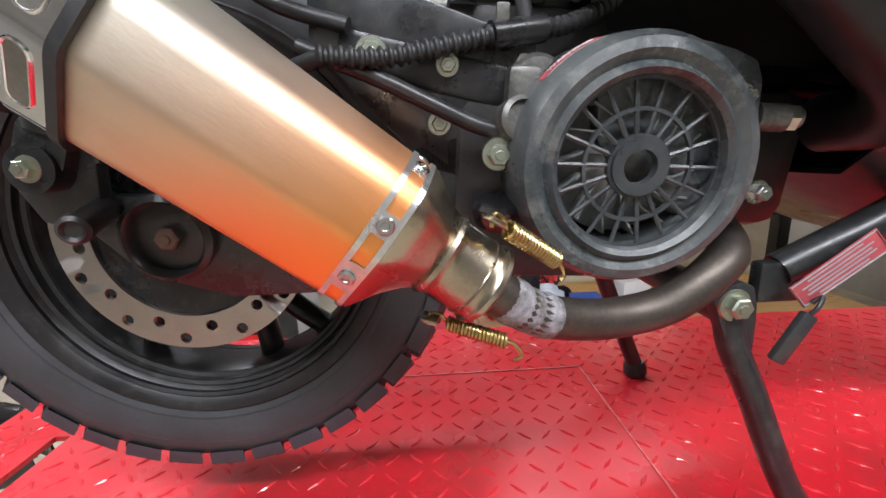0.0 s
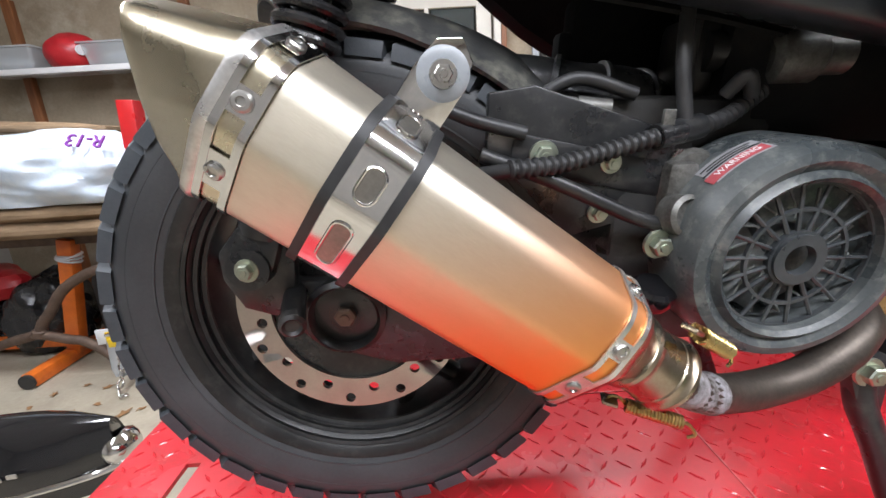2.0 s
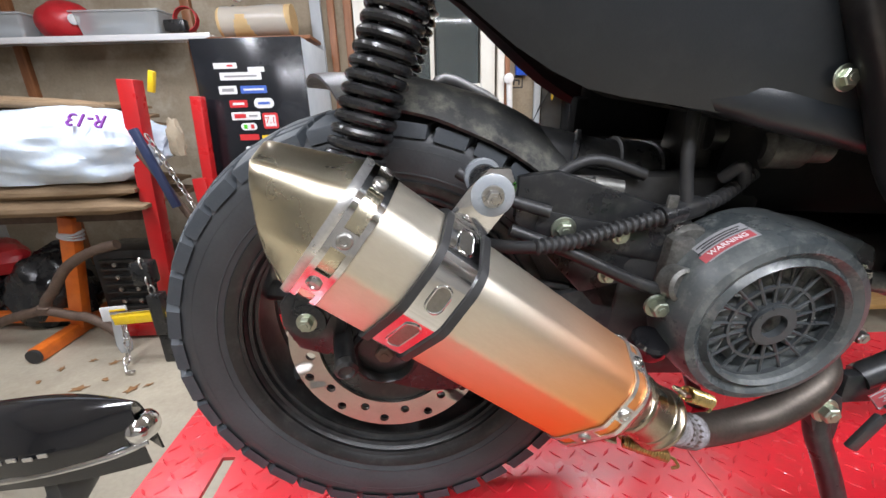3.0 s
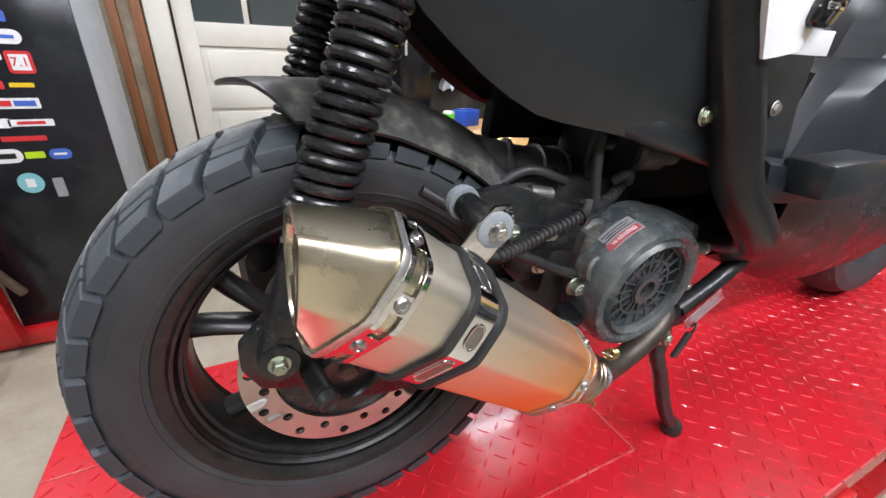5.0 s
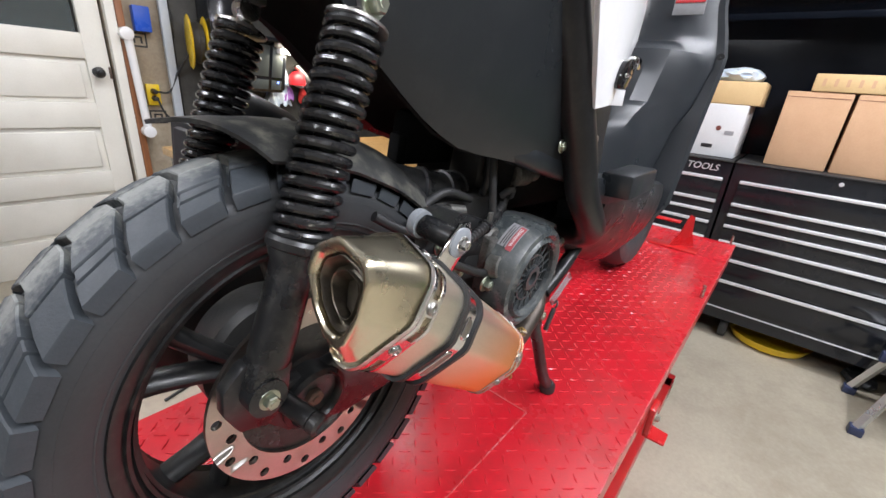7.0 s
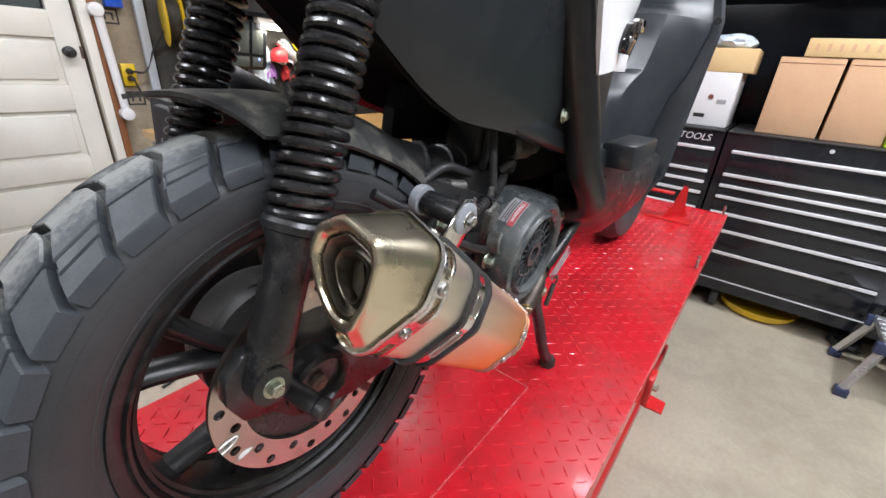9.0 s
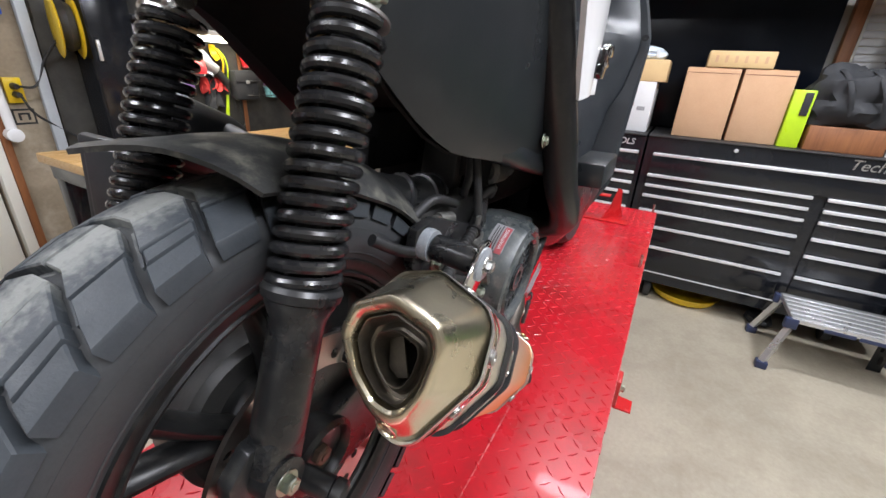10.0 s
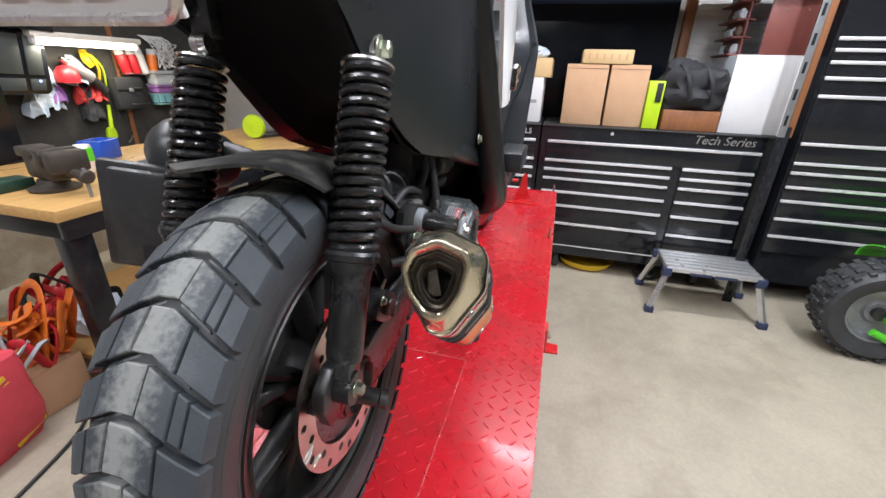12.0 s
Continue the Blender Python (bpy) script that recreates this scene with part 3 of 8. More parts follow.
for y in (-0.21, 0.19):
    for s in (1, -1):
        p = Vector((0.75 - s * 0.55, y - 0.02 * s, FLOOR + 0.09))
        q = Vector((0.75 + s * 0.55, y - 0.02 * s, -0.08))
        d = q - p
        m = Matrix.Translation((p + q) / 2) @ Matrix.Rotation(-math.atan2(d.z, d.x), 4, "Y")
        part("scissor_arm", box((0, 0, 0), (d.length, 0.022, 0.06), 0.004, m=m), "red_paint", lift)
bm = bmesh.new()
for y in (-0.23, 0.21):
    box((0.72, y, FLOOR + 0.035), (1.9, 0.06, 0.07), 0.005, bm=bm)
for x in (-0.15, 1.6):
    box((x, -0.01, FLOOR + 0.035), (0.07, 0.5, 0.07), 0.005, bm=bm)
part("base_frame", bm, "red_paint", lift)
bracket = part("tie_bracket", box((0.647, -0.298, -0.085), (0.045, 0.012, 0.07), 0.003, bm=plate([(-0.022, 0), (0.022, 0), (0.018, -0.035), (-0.02, -0.035)], 0.004, pose(0.647, -0.300, -0.118, 0, 0, 0))), "red_paint", lift)
bolt(lift, (0.647, -0.305, -0.078), (0, -1, 0), 0.008, 0.008)
# front wheel chock
bm = plate([(0, 0), (0.13, 0), (0.105, 0.05), (0.095, 0.12), (0.075, 0.13), (0.045, 0.05)], 0.006, pose(1.58, -0.090, 0.0, 90, 0, -35))
plate([(0, 0), (0.10, 0), (0.075, 0.05), (0.055, 0.11), (0.035, 0.11), (0.02, 0.05)], 0.006, pose(1.57, 0.08, 0.0, 90, 0, 0), bm=bm)
box((1.61, -0.01, 0.1), (0.04, 0.2, 0.006), 0.002, bm=bm)
box((1.60, -0.110, 0.003), (0.07, 0.17, 0.006), 0.002, bm=bm)
part("wheel_chock", bm, "red_paint", lift)
for x, y in ((1.842, -0.276), (1.165, -0.280)):
    part("lock_pin", rod((x, y, -0.03), (x, y, 0.040), 0.005), "steel", lift)

# ---- the scooter ----
scooter = thing("scooter", "black and white scooter on its centre stand", "scooter", (0, 0, 0))
# the engine with its exhaust hangs a little rotated; the bodywork sits a few millimetres off its drawing
ENGINE_SEAT = Matrix.Translation((-0.0179, 0.0285, 0.0240)) @ Matrix(((0.9982, 0.0, 0.0596), (0.0055, 0.9958, -0.0917), (-0.0593, 0.0919, 0.9940))).to_4x4() @ Matrix.Scale(0.9948, 4)
BODY_SEAT = Matrix.Translation((0.006, 0.0, 0.008))
AX = Vector((0.002, -0.0380, 0.2550))
WM = axis_m(AX, (0, -1, 0))
R_TYRE = 0.2045
TW = 0.95            # tyre width against its drawing


def tyre_mesh():
    pro = [(0.138, 0.036), (0.146, 0.043), (0.155, 0.0475), (0.166, 0.0510), (0.177, 0.0512), (0.1840, 0.0492), (0.1888, 0.045), (0.1945, 0.032), (0.1985, 0.015), (0.1996, 0)]
    pro = [(r - 0.0015, h * TW) for r, h in pro]
    pro = pro + [(r, -h) for r, h in pro[-2::-1]] + [(0.136, -0.034), (0.136, 0.034)]
    return lathe(pro, WM, 96, closed=True)


tyre = part("tyre", tyre_mesh(), "rubber", scooter, "chunky black dual-sport tyre, worn grey on the crown")
# raised rings on the sidewall
for r, h, w in ((0.1530, 0.0448, 0.0011), (0.172, 0.0482, 0.0008)):
    for s in (1, -1):
        part("sidewall_rib", lathe([(r - w, s * (h - 0.002)), (r - w * 0.6, s * (h + 0.0006)), (r + w * 0.6, s * (h + 0.0006)), (r + w, s * (h - 0.002))], WM, 96, closed=True), "rubber", tyre)


def crown(h):
    """Tread surface radius across the width."""
    return R_TYRE - 0.0150 * (abs(h) / 0.056) ** 2.2


def lag(h):
    """How far the grooves trail towards the shoulder, in degrees."""
    return 7.5 * (abs(h) / 0.052) ** 1.15


def tread_block(a0, a1, h0, h1, low=0.0, cut=0.0, name="tread_block", material="block", deep=0.012, top_in=0.93):
    """A block between two trailing grooves, from h0 to h1 across; it follows the crown and is chamfered."""
    h0, h1 = h0 * TW, h1 * TW
    hm = (h0 + h1) / 2
    outline = [(a0 + lag(h0), h0), (a0 + lag(hm), hm), (a0 + lag(h1) + cut, h1), (a1 + lag(h1) + cut, h1), (a1 + lag(hm), hm), (a1 + lag(h0), h0)]
    cx = sum(p[0] for p in outline) / 6
    cy = sum(p[1] for p in outline) / 6

    def P(a, h, r):
        a = radians(a)
        return (r * math.cos(a), r * math.sin(a), h)
    bm = bmesh.new()
    lowv = [bm.verts.new(P(a, h, crown(h) - deep)) for a, h in outline]
    mid = [bm.verts.new(P(a, h, crown(h) - 0.0010 - low)) for a, h in outline]
    top = [bm.verts.new(P(cx + (a - cx) * top_in, cy + (h - cy) * top_in, crown(cy + (h - cy) * top_in) - low)) for a, h in outline]
    for A, B in ((lowv, mid), (mid, top)):
        for i in range(6):
            bm.faces.new((A[i], A[(i + 1) % 6], B[(i + 1) % 6], B[i]))
    c0 = bm.verts.new(P((outline[1][0] + outline[4][0]) / 2, hm, crown(hm) - low))
    for i in range(6):
        bm.faces.new((top[i], top[(i + 1) % 6], c0))
    return mesh_from(name, bm, material, 30)


BANDS = 36
STEP = 360 / BANDS
G = STEP * 0.83
# two alternating bands; the crown blocks sit left, then right of the middle
even = [tread_block(0, G, -0.009, 0.0250), tread_block(0.3, G - 0.2, 0.0266, 0.0520, 0.0012), tread_block(0, G, -0.0275, -0.0108), tread_block(0, G * 0.96, -0.0402, -0.0290), tread_block(0.2, G, -0.0525, -0.0415, 0.001)]
odd = [tread_block(0, G, -0.0250, 0.0072), tread_block(0, G, 0.0090, 0.0308, 0.0), tread_block(0, G * 0.96, 0.0322, 0.0392, 0.0006), tread_block(0.2, G, 0.0405, 0.0525, 0.001), tread_block(0.3, G - 0.2, -0.0520, -0.0266, 0.0012)]
rib = [tread_block(G + 0.45, G + 0.95, 0.006, 0.034, 0.0065, name="groove_rib", material="block", top_in=0.97), tread_block(G + 0.45, G + 0.95, -0.034, -0.006, 0.0065, name="groove_rib", material="block", top_in=0.97)]
for i in range(BANDS):
    for me in (even if i % 2 else odd) + rib:
        ob = new(me.name.split(".")[0], me)
        ob.parent = tyre
        ob.matrix_basis = WM @ Matrix.Rotation(radians(i * STEP), 4, "Z")

# rim: barrel, lips, hub and forked spokes
pro = [(0.1490, 0.0405), (0.1510, 0.0445), (0.1492, 0.0478), (0.1435, 0.0465), (0.1370, 0.041), (0.1305, 0.031), (0.1265, 0.018), (0.1265, -0.018), (0.1305, -0.031), (0.1370, -0.041), (0.1435, -0.0465), (0.1492, -0.0478), (0.1510, -0.0445), (0.1490, -0.0405), (0.141, -0.036), (0.136, -0.026), (0.133, -0.013), (0.133, 0.013), (0.136, 0.026), (0.141, 0.036)]
pro = [(r * 0.982, h * 0.92) for r, h in pro]
rim = part("rim", lathe(pro, WM, 96, closed=True), "rim", scooter, "black alloy rim with forked spokes")
part("hub", lathe([(0.030, -0.045), (0.040, -0.040), (0.042, -0.01), (0.036, 0.02), (0.034, 0.045), (0.02, 0.05)], WM, 40), "rim", rim)
SPOKE_M = Matrix(((1, 0, 0, AX.x), (0, 0, -1, AX.y), (0, 1, 0, AX.z), (0, 0, 0, 1)))
for i in range(5):
    a0 = radians(152 + 72 * i)
    bm = bmesh.new()
    for s in (-1, 1):
        rings = []
        for k in range(5):
            f = k / 4
            r = 0.032 + f * 0.100
            a = a0 + s * radians(3 + 10 * f)
            c = SPOKE_M @ Vector((r * math.cos(a), r * math.sin(a), 0.004 - 0.012 * f))
            t = (SPOKE_M.to_3x3() @ Vector((-math.sin(a), math.cos(a), 0))).normalized()
            y = SPOKE_M.to_3x3() @ Vector((0, 0, 1))
            w, h = 0.0070 + 0.003 * f, 0.016 - 0.004 * f
            rings.append([c + t * w * math.cos(b) + y * h * math.sin(b) for b in (2 * math.pi * q / 12 for q in range(12))])
        loft(rings, True, bm=bm)
    part("spoke", bm, "rim", rim)
for r, h in ((0.1350, 0.0391), (0.1294, 0.0317), (0.1267, 0.0239)):
    for s in (1, -1):
        part("rim_step", lathe([(r - 0.0016, s * (h - 0.003)), (r - 0.0022, s * (h + 0.0008)), (r + 0.0004, s * (h + 0.0022)), (r + 0.0026, s * (h - 0.001))], WM, 96, closed=True), "rim", rim)
part("brake_drum", lathe([(0.055, -0.060), (0.064, -0.055), (0.066, -0.045), (0.066, -0.018), (0.06, -0.012)], WM, 48), "engine", rim, "grey cast drum on the far side of the hub")

# brake disc with drilled holes
def disc_mesh():
    r0, r1, t, n = 0.064, 0.0895, 0.004, 36
    bm = bmesh.new()
    def ring(r, z, cnt):
        return [Vector((r * math.cos(2 * math.pi * i / cnt), r * math.sin(2 * math.pi * i / cnt), z)) for i in range(cnt)]
    # each sector holds a hole every second place, staggered
    N = 24
    for s in range(N):
        a0, a1 = 2 * math.pi * s / N, 2 * math.pi * (s + 1) / N
        am, rm = (a0 + a1) / 2, (0.0818 if s % 2 else 0.0728)
        k = 16
        hole = [(rm * math.cos(am) + 0.0042 * math.cos(2 * math.pi * j / k + am), rm * math.sin(am) + 0.0042 * math.sin(2 * math.pi * j / k + am)) for j in range(k)]
        outer = []
        for j in range(k):
            th = 2 * math.pi * j / k
            u, v = math.cos(th), math.sin(th)
            f = 1 / max(abs(u), abs(v))
            rr = (r0 + r1) / 2 + u * f * (r1 - r0) / 2
            aa = am + v * f * (a1 - a0) / 2
            outer.append((rr * math.cos(aa), rr * math.sin(aa)))
        rings = [[Vector((x, y, z)) for x, y in pts] for pts, z in ((outer, -t / 2), (hole, -t / 2), (hole, t / 2), (outer, t / 2))]
        loft(rings, False, True, bm=bm)
    bmesh.ops.remove_doubles(bm, verts=bm.verts, dist=1e-5)
    bmesh.ops.transform(bm, matrix=WM @ Matrix.Translation((0, 0, 0.047)), verts=bm.verts)
    return bm


part("brake_disc", disc_mesh(), "disc", scooter, "drilled steel brake disc with a rust bloom")
part("disc_carrier", lathe([(0.02, 0.03), (0.066, 0.042), (0.066, 0.0455), (0.03, 0.0455)], WM, 40), "black_paint", scooter)

SEAT.append(ENGINE_SEAT)
# ---- exhaust, built along its own axis: x outwards, y to the engine, z up across the can ----
EA = Vector((0.82, 0.0, -0.572)).normalized()
EM = Matrix.Translation((0.0, -0.178, 0.385)) @ Matrix((Vector((0, -1, 0)), EA, Vector((0, -1, 0)).cross(EA))).transposed().to_4x4()


def tight(poly, r):
    """A polygon with small rounded corners, so that its flats stay flat."""
    P, out = [Vector(p) for p in poly], []
    for i, c in enumerate(P):
        a, b = P[i - 1] - c, P[(i + 1) % len(P)] - c
        ka, kb = min(r, a.length * 0.42), min(r, b.length * 0.42)
        s, e = c + a.normalized() * ka, c + b.normalized() * kb
        out += [s * (1 - f) ** 2 + c * 2 * f * (1 - f) + e * f * f for f in (0, 0.35, 0.65, 1)]
    return out


SEC = tight([(-0.0010, 0.0360), (0.0300, 0.0272), (0.0362, 0.0190), (0.0400, -0.0075), (0.0225, -0.0445), (0.0150, -0.0496), (0.0035, -0.0486), (-0.0280, -0.0150), (-0.0308, 0.0100), (-0.0210, 0.0275)], 0.0042)
MOUTH = tight([(0.0028, 0.0147), (0.0272, 0.0095), (0.0306, 0.0010), (0.0268, -0.0210), (0.0185, -0.0365), (0.0115, -0.0412), (-0.0005, -0.0404), (-0.0145, -0.0285), (-0.0228, -0.0105), (-0.0170, 0.0040)], 0.0042)
MC = Vector((0.0045, -0.0120))
NS = len(SEC)


def sec(y, s=1.0, slope=0.0, round_to=None, mixf=0.0, grow=0.0, dx=0.0):
    out = []
    for i, p in enumerate(SEC):
        q = Vector((p.x * s, p.y * s))
        if grow:
            q += q.normalized() * grow
        if round_to:
            a = math.atan2(p.y, p.x)
            q = q * (1 - mixf) + Vector((round_to * math.cos(a), round_to * math.sin(a))) * mixf
        out.append(Vector((q.x + dx, y + slope * q.y, q.y)))
    return out


def taper(y):
    return 1.0 - 0.030 * min(1, max(0, y) / 0.19)


can = part("silencer", loft([sec(y, taper(y)) for y in (0.0, 0.02, 0.06, 0.10, 0.14, 0.17, 0.196)]), "can", scooter, "satin hexagonal silencer, heat-tinted orange towards the engine, deck reflection painted on its lower flank", EM, sharp=60)
# end cap with a slash-cut mouth and a sunken inner tube
def cap_ring(f, deep=0.0, s=1.0):
    """From the can's edge (f = 0) to the slash-cut mouth (f = 1); then inwards by s and forwards by deep."""
    out = []
    for p, q in zip(SEC, MOUTH):
        q = MC + (Vector(q) - MC) * s
        r = Vector(p) * 1.01 * (1 - f) + q * f
        out.append(Vector((r.x, -0.0185 * (1 - f) + (-0.0590 - 0.64 * q.y) * f + deep, r.y)))
    return out


part("end_cap", loft([sec(0.0005, 0.985), sec(-0.012, 0.99), cap_ring(0.0), cap_ring(0.30), cap_ring(0.62), cap_ring(0.88), cap_ring(0.96, -0.0002), cap_ring(1.0, 0.0002, 0.985), cap_ring(1.0, -0.0006, 0.93), cap_ring(1.0, -0.0002, 0.86), cap_ring(1.0, 0.0016, 0.80), cap_ring(1.0, 0.0050, 0.775), cap_ring(1.0, 0.0120, 0.765)], False), "cap", can, "polished champagne end cap with slash-cut mouth", sharp=40)
part("cap_lip", loft([sec(-0.0190, 1.005), sec(-0.0212, 1.028), sec(-0.0180, 1.045), sec(-0.0155, 1.02)], False, True), "rail", can, "bright rolled lip round the end cap")
part("inner_ring", loft([cap_ring(1.0, 0.0100, 0.775), cap_ring(1.0, 0.0052, 0.735), cap_ring(1.0, 0.0044, 0.705), cap_ring(1.0, 0.0062, 0.675), cap_ring(1.0, 0.0140, 0.640), cap_ring(1.0, 0.0150, 0.560), cap_ring(1.0, 0.0135, 0.500)], False), "cap_in", can, "sooty inner outlet")
part("outlet_pipe", loft([cap_ring(1.0, 0.0150, 0.505), cap_ring(1.0, 0.0092, 0.490), cap_ring(1.0, 0.0082, 0.470), cap_ring(1.0, 0.0092, 0.445), cap_ring(1.0, 0.0440, 0.400)], False), "cap_in", can)
part("outlet_baffle", plate([(-0.0040, -0.0210), (0.0020, -0.0245), (0.0075, -0.0220), (-0.0015, 0.0040), (-0.0075, 0.0015)], 0.0012, Matrix.Translation((0.001, -0.036, 0.0)) @ Matrix.Rotation(math.radians(90), 4, "X") @ Matrix.Rotation(math.radians(28), 4, "X")), "cap_in", can, "grey baffle plate inside the outlet")
part("outlet_bore", loft([cap_ring(1.0, 0.0430, 0.46), cap_ring(1.0, 0.0450, 0.46)], True), "soot", can)
part("drain_eye", lathe([(0.0058, -0.0012), (0.0058, 0.0002), (0.0050, 0.0004), (0.0046, -0.0006), (0.0005, -0.0008)], axis_m((0.0090, -0.0258, -0.0458), (0.0, -0.60, -0.80)), 24), "cap", can, "small drain hole")


def strap(y0, y1, grow, material, name, label, slots="", rail=0.004):
    """A band round the can. Slots lie over its corners or in its flats, between two rails."""
    bm = bmesh.new()

    def ringband(a, b):
        loft([sec(a, taper(a), grow=0.0004), sec(a, taper(a), grow=grow), sec(b, taper(b), grow=grow), sec(b, taper(b), grow=0.0004)], False, True, bm=bm)

    def bridge(i, f0, f1):
        j = (i + 1) % NS
        vs = []
        for g in (grow - 0.0002, 0.0004):
            A, B = sec(y0 + rail * 0.9, taper(y0), grow=g), sec(y1 - rail * 0.9, taper(y1), grow=g)
            vs += [A[i].lerp(A[j], f0), A[i].lerp(A[j], f1), B[i].lerp(B[j], f1), B[i].lerp(B[j], f0)]
        vs = [bm.verts.new(v) for v in vs]
        for f in ((0, 1, 2, 3), (4, 7, 6, 5), (1, 5, 6, 2), (0, 3, 7, 4), (0, 4, 5, 1), (3, 2, 6, 7)):
            bm.faces.new([vs[k] for k in f])
    if not slots:
        ringband(y0, y1)
    else:
        ringband(y0, y0 + rail)
        ringband(y1 - rail, y1)
        for i in range(NS):
            flat = (SEC[i] - SEC[(i + 1) % NS]).length > 0.012
            if slots == "corners" and flat:
                bridge(i, 0.20, 0.80)
            elif slots == "flats":
                for f0, f1 in (((0, 0.14), (0.86, 1)) if flat else ((0, 1),)):
                    bridge(i, f0, f1)
    return part(name, bm, material, can, label, sharp=50)


strap(-0.0160, -0.0005, 0.0013, "chrome", "tail_strap", "slotted bright strap behind the end cap", "corners", rail=0.0035)
strap(0.0345, 0.0605, 0.0016, "chrome", "clamp_band", "chrome clamp band with long slots")
# slots laid on as plates; their darker steel paints the shade inside
for i in range(NS):
    a_, b_ = sec(0.0475, taper(0.0475), grow=0.0016)[i], sec(0.0475, taper(0.0475), grow=0.0016)[(i + 1) % NS]
    if (a_ - b_).length < 0.018:
        continue
    d_ = (b_ - a_).normalized()
    n_ = Vector((-d_.z, 0, d_.x))
    c_ = a_.lerp(b_, 0.5)
    if n_.dot(Vector((c_.x, 0, c_.z))) < 0:
        n_ = -n_
    sm_ = Matrix((Vector((0, 1, 0)).cross(n_), Vector((0, 1, 0)), n_)).transposed().to_4x4()
    sm_.translation = c_
    loop = [sm_ @ Vector((x_, y_, 0.0003)) for x_, y_ in round_poly((a_ - b_).length * 0.86, 0.0095, 0.0046, 6)]
    part("slot_rim", tube(loop + loop[:2], 0.0008, 8), "chrome", can)
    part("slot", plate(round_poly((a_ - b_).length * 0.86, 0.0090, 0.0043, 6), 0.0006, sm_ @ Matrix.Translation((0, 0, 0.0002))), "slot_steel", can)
strap(0.0318, 0.0365, 0.0036, "rubber_band", "rubber_edge", "black rubber edging of the clamp")
strap(0.0585, 0.0632, 0.0036, "rubber_band", "rubber_edge", "black rubber edging of the clamp")
strap(0.1835, 0.1965, 0.0014, "rail", "front_strap", "whitened slotted strap at the hot end", "corners", rail=0.0028)
for y in (-0.0085, 0.1900):
    for i in range(NS):
        a_, b_ = sec(y, taper(y), grow=0.0014)[i], sec(y, taper(y), grow=0.0014)[(i + 1) % NS]
        if (a_ - b_).length < 0.012:
            continue
        d_ = (b_ - a_).normalized()
        nrm = Vector((-d_.z, 0, d_.x))
        c_ = a_.lerp(b_, 0.5)
        if nrm.dot(Vector((c_.x, 0, c_.z))) < 0:
            nrm = -nrm
        part("rivet", lathe([(0.0042, -0.0002), (0.0042, 0.0010), (0.0034, 0.0018), (0.0020, 0.0019), (0.0016, 0.0010), (0.0004, 0.0010)], axis_m(c_, nrm), 20), "steel", can)
# hot end: cone, collar, joint, header
part("cone", loft([sec(0.194, 0.995), sec(0.199, 0.985), sec(0.208, 0.84, round_to=0.029, mixf=0.40), sec(0.217, 0.72, round_to=0.0245, mixf=0.80), sec(0.224, 0.66, round_to=0.0222, mixf=1.0)], True), "collar", can, "bare steel reducing cone", sharp=70)
yz = lambda r, y: [Vector((r * math.cos(a), y, r * math.sin(a))) for a in (2 * math.pi * j / 36 for j in range(36))]
part("collar", loft([yz(r, y) for r, y in ((0.0222, 0.221), (0.0238, 0.2225), (0.0242, 0.225), (0.0226, 0.2275), (0.0222, 0.230), (0.0222, 0.250), (0.0226, 0.252), (0.0240, 0.2535), (0.0240, 0.256), (0.0215, 0.258), (0.0180, 0.260))]), "collar", can, "browned slip joint collar")
part("seam_ring", loft([yz(r, y) for r, y in ((0.0222, 0.246), (0.0229, 0.2468), (0.0222, 0.2476))], False), "collar", can)


def E(x, y, z):
    return EM @ Vector((x, y, z))


pipe_path = smooth_path([E(0, 0.250, 0), E(0, 0.262, 0), (0.240, -0.172, 0.2190), (0.268, -0.162, 0.2090), (0.302, -0.153, 0.2055), (0.340, -0.146, 0.2125), (0.370, -0.140, 0.2330), (0.392, -0.118, 0.2460), (0.412, -0.05, 0.262)], 7)
header = part("header_pipe", tube(pipe_path, 0.0132, 20), "header", scooter, "brown discoloured exhaust header pipe")
crust = [p for p in pipe_path if p.x > 0.220 and p.x < 0.252]
part("sealing_paste", tube(crust, lambda i, k: 0.0135 + 0.0004 * math.sin(i * 2.3 + k * 1.9) + 0.0003 * math.sin(k * 3.1 - i), 20), "paste", header, "crusted white sealing paste")
for a, b, wire in ((Vector((0.217, -0.190, 0.2735)), Vector((0.249, -0.175, 0.2520)), 0.0044), (Vector((0.190, -0.177, 0.2140)), Vector((0.223, -0.186, 0.2075)), 0.0037)):
    d = b - a
    sp = part("spring", tube(helix(a, b, wire, 17, 10), 0.0011, 6), "brass", scooter, "brass-plated exhaust spring")
    n_ = d.normalized()
    part("hook", tube(smooth_path([a + n_ * 0.003, a, a - n_ * 0.004 + Vector((0, 0, 0.004)), a - n_ * 0.010 + Vector((0, 0, 0.003)), a - n_ * 0.011 - Vector((0, 0, 0.004))]), 0.0012, 6), "brass", sp)
    part("hook", tube(smooth_path([b - n_ * 0.003, b, b + n_ * 0.005 + Vector((0, 0.001, -0.001)), b + n_ * 0.009 - Vector((0, 0, 0.006)), b + n_ * 0.005 - Vector((0, 0, 0.010))]), 0.0012, 6), "brass", sp)
    part("spring_tab", box((0, 0, 0), (0.010, 0.003, 0.010), 0.001, m=axis_m(a - n_ * 0.010, n_)), "collar", sp)

# hanger: chrome ear, bushes, bolt
hang = Vector((0.073, -0.176, 0.407))
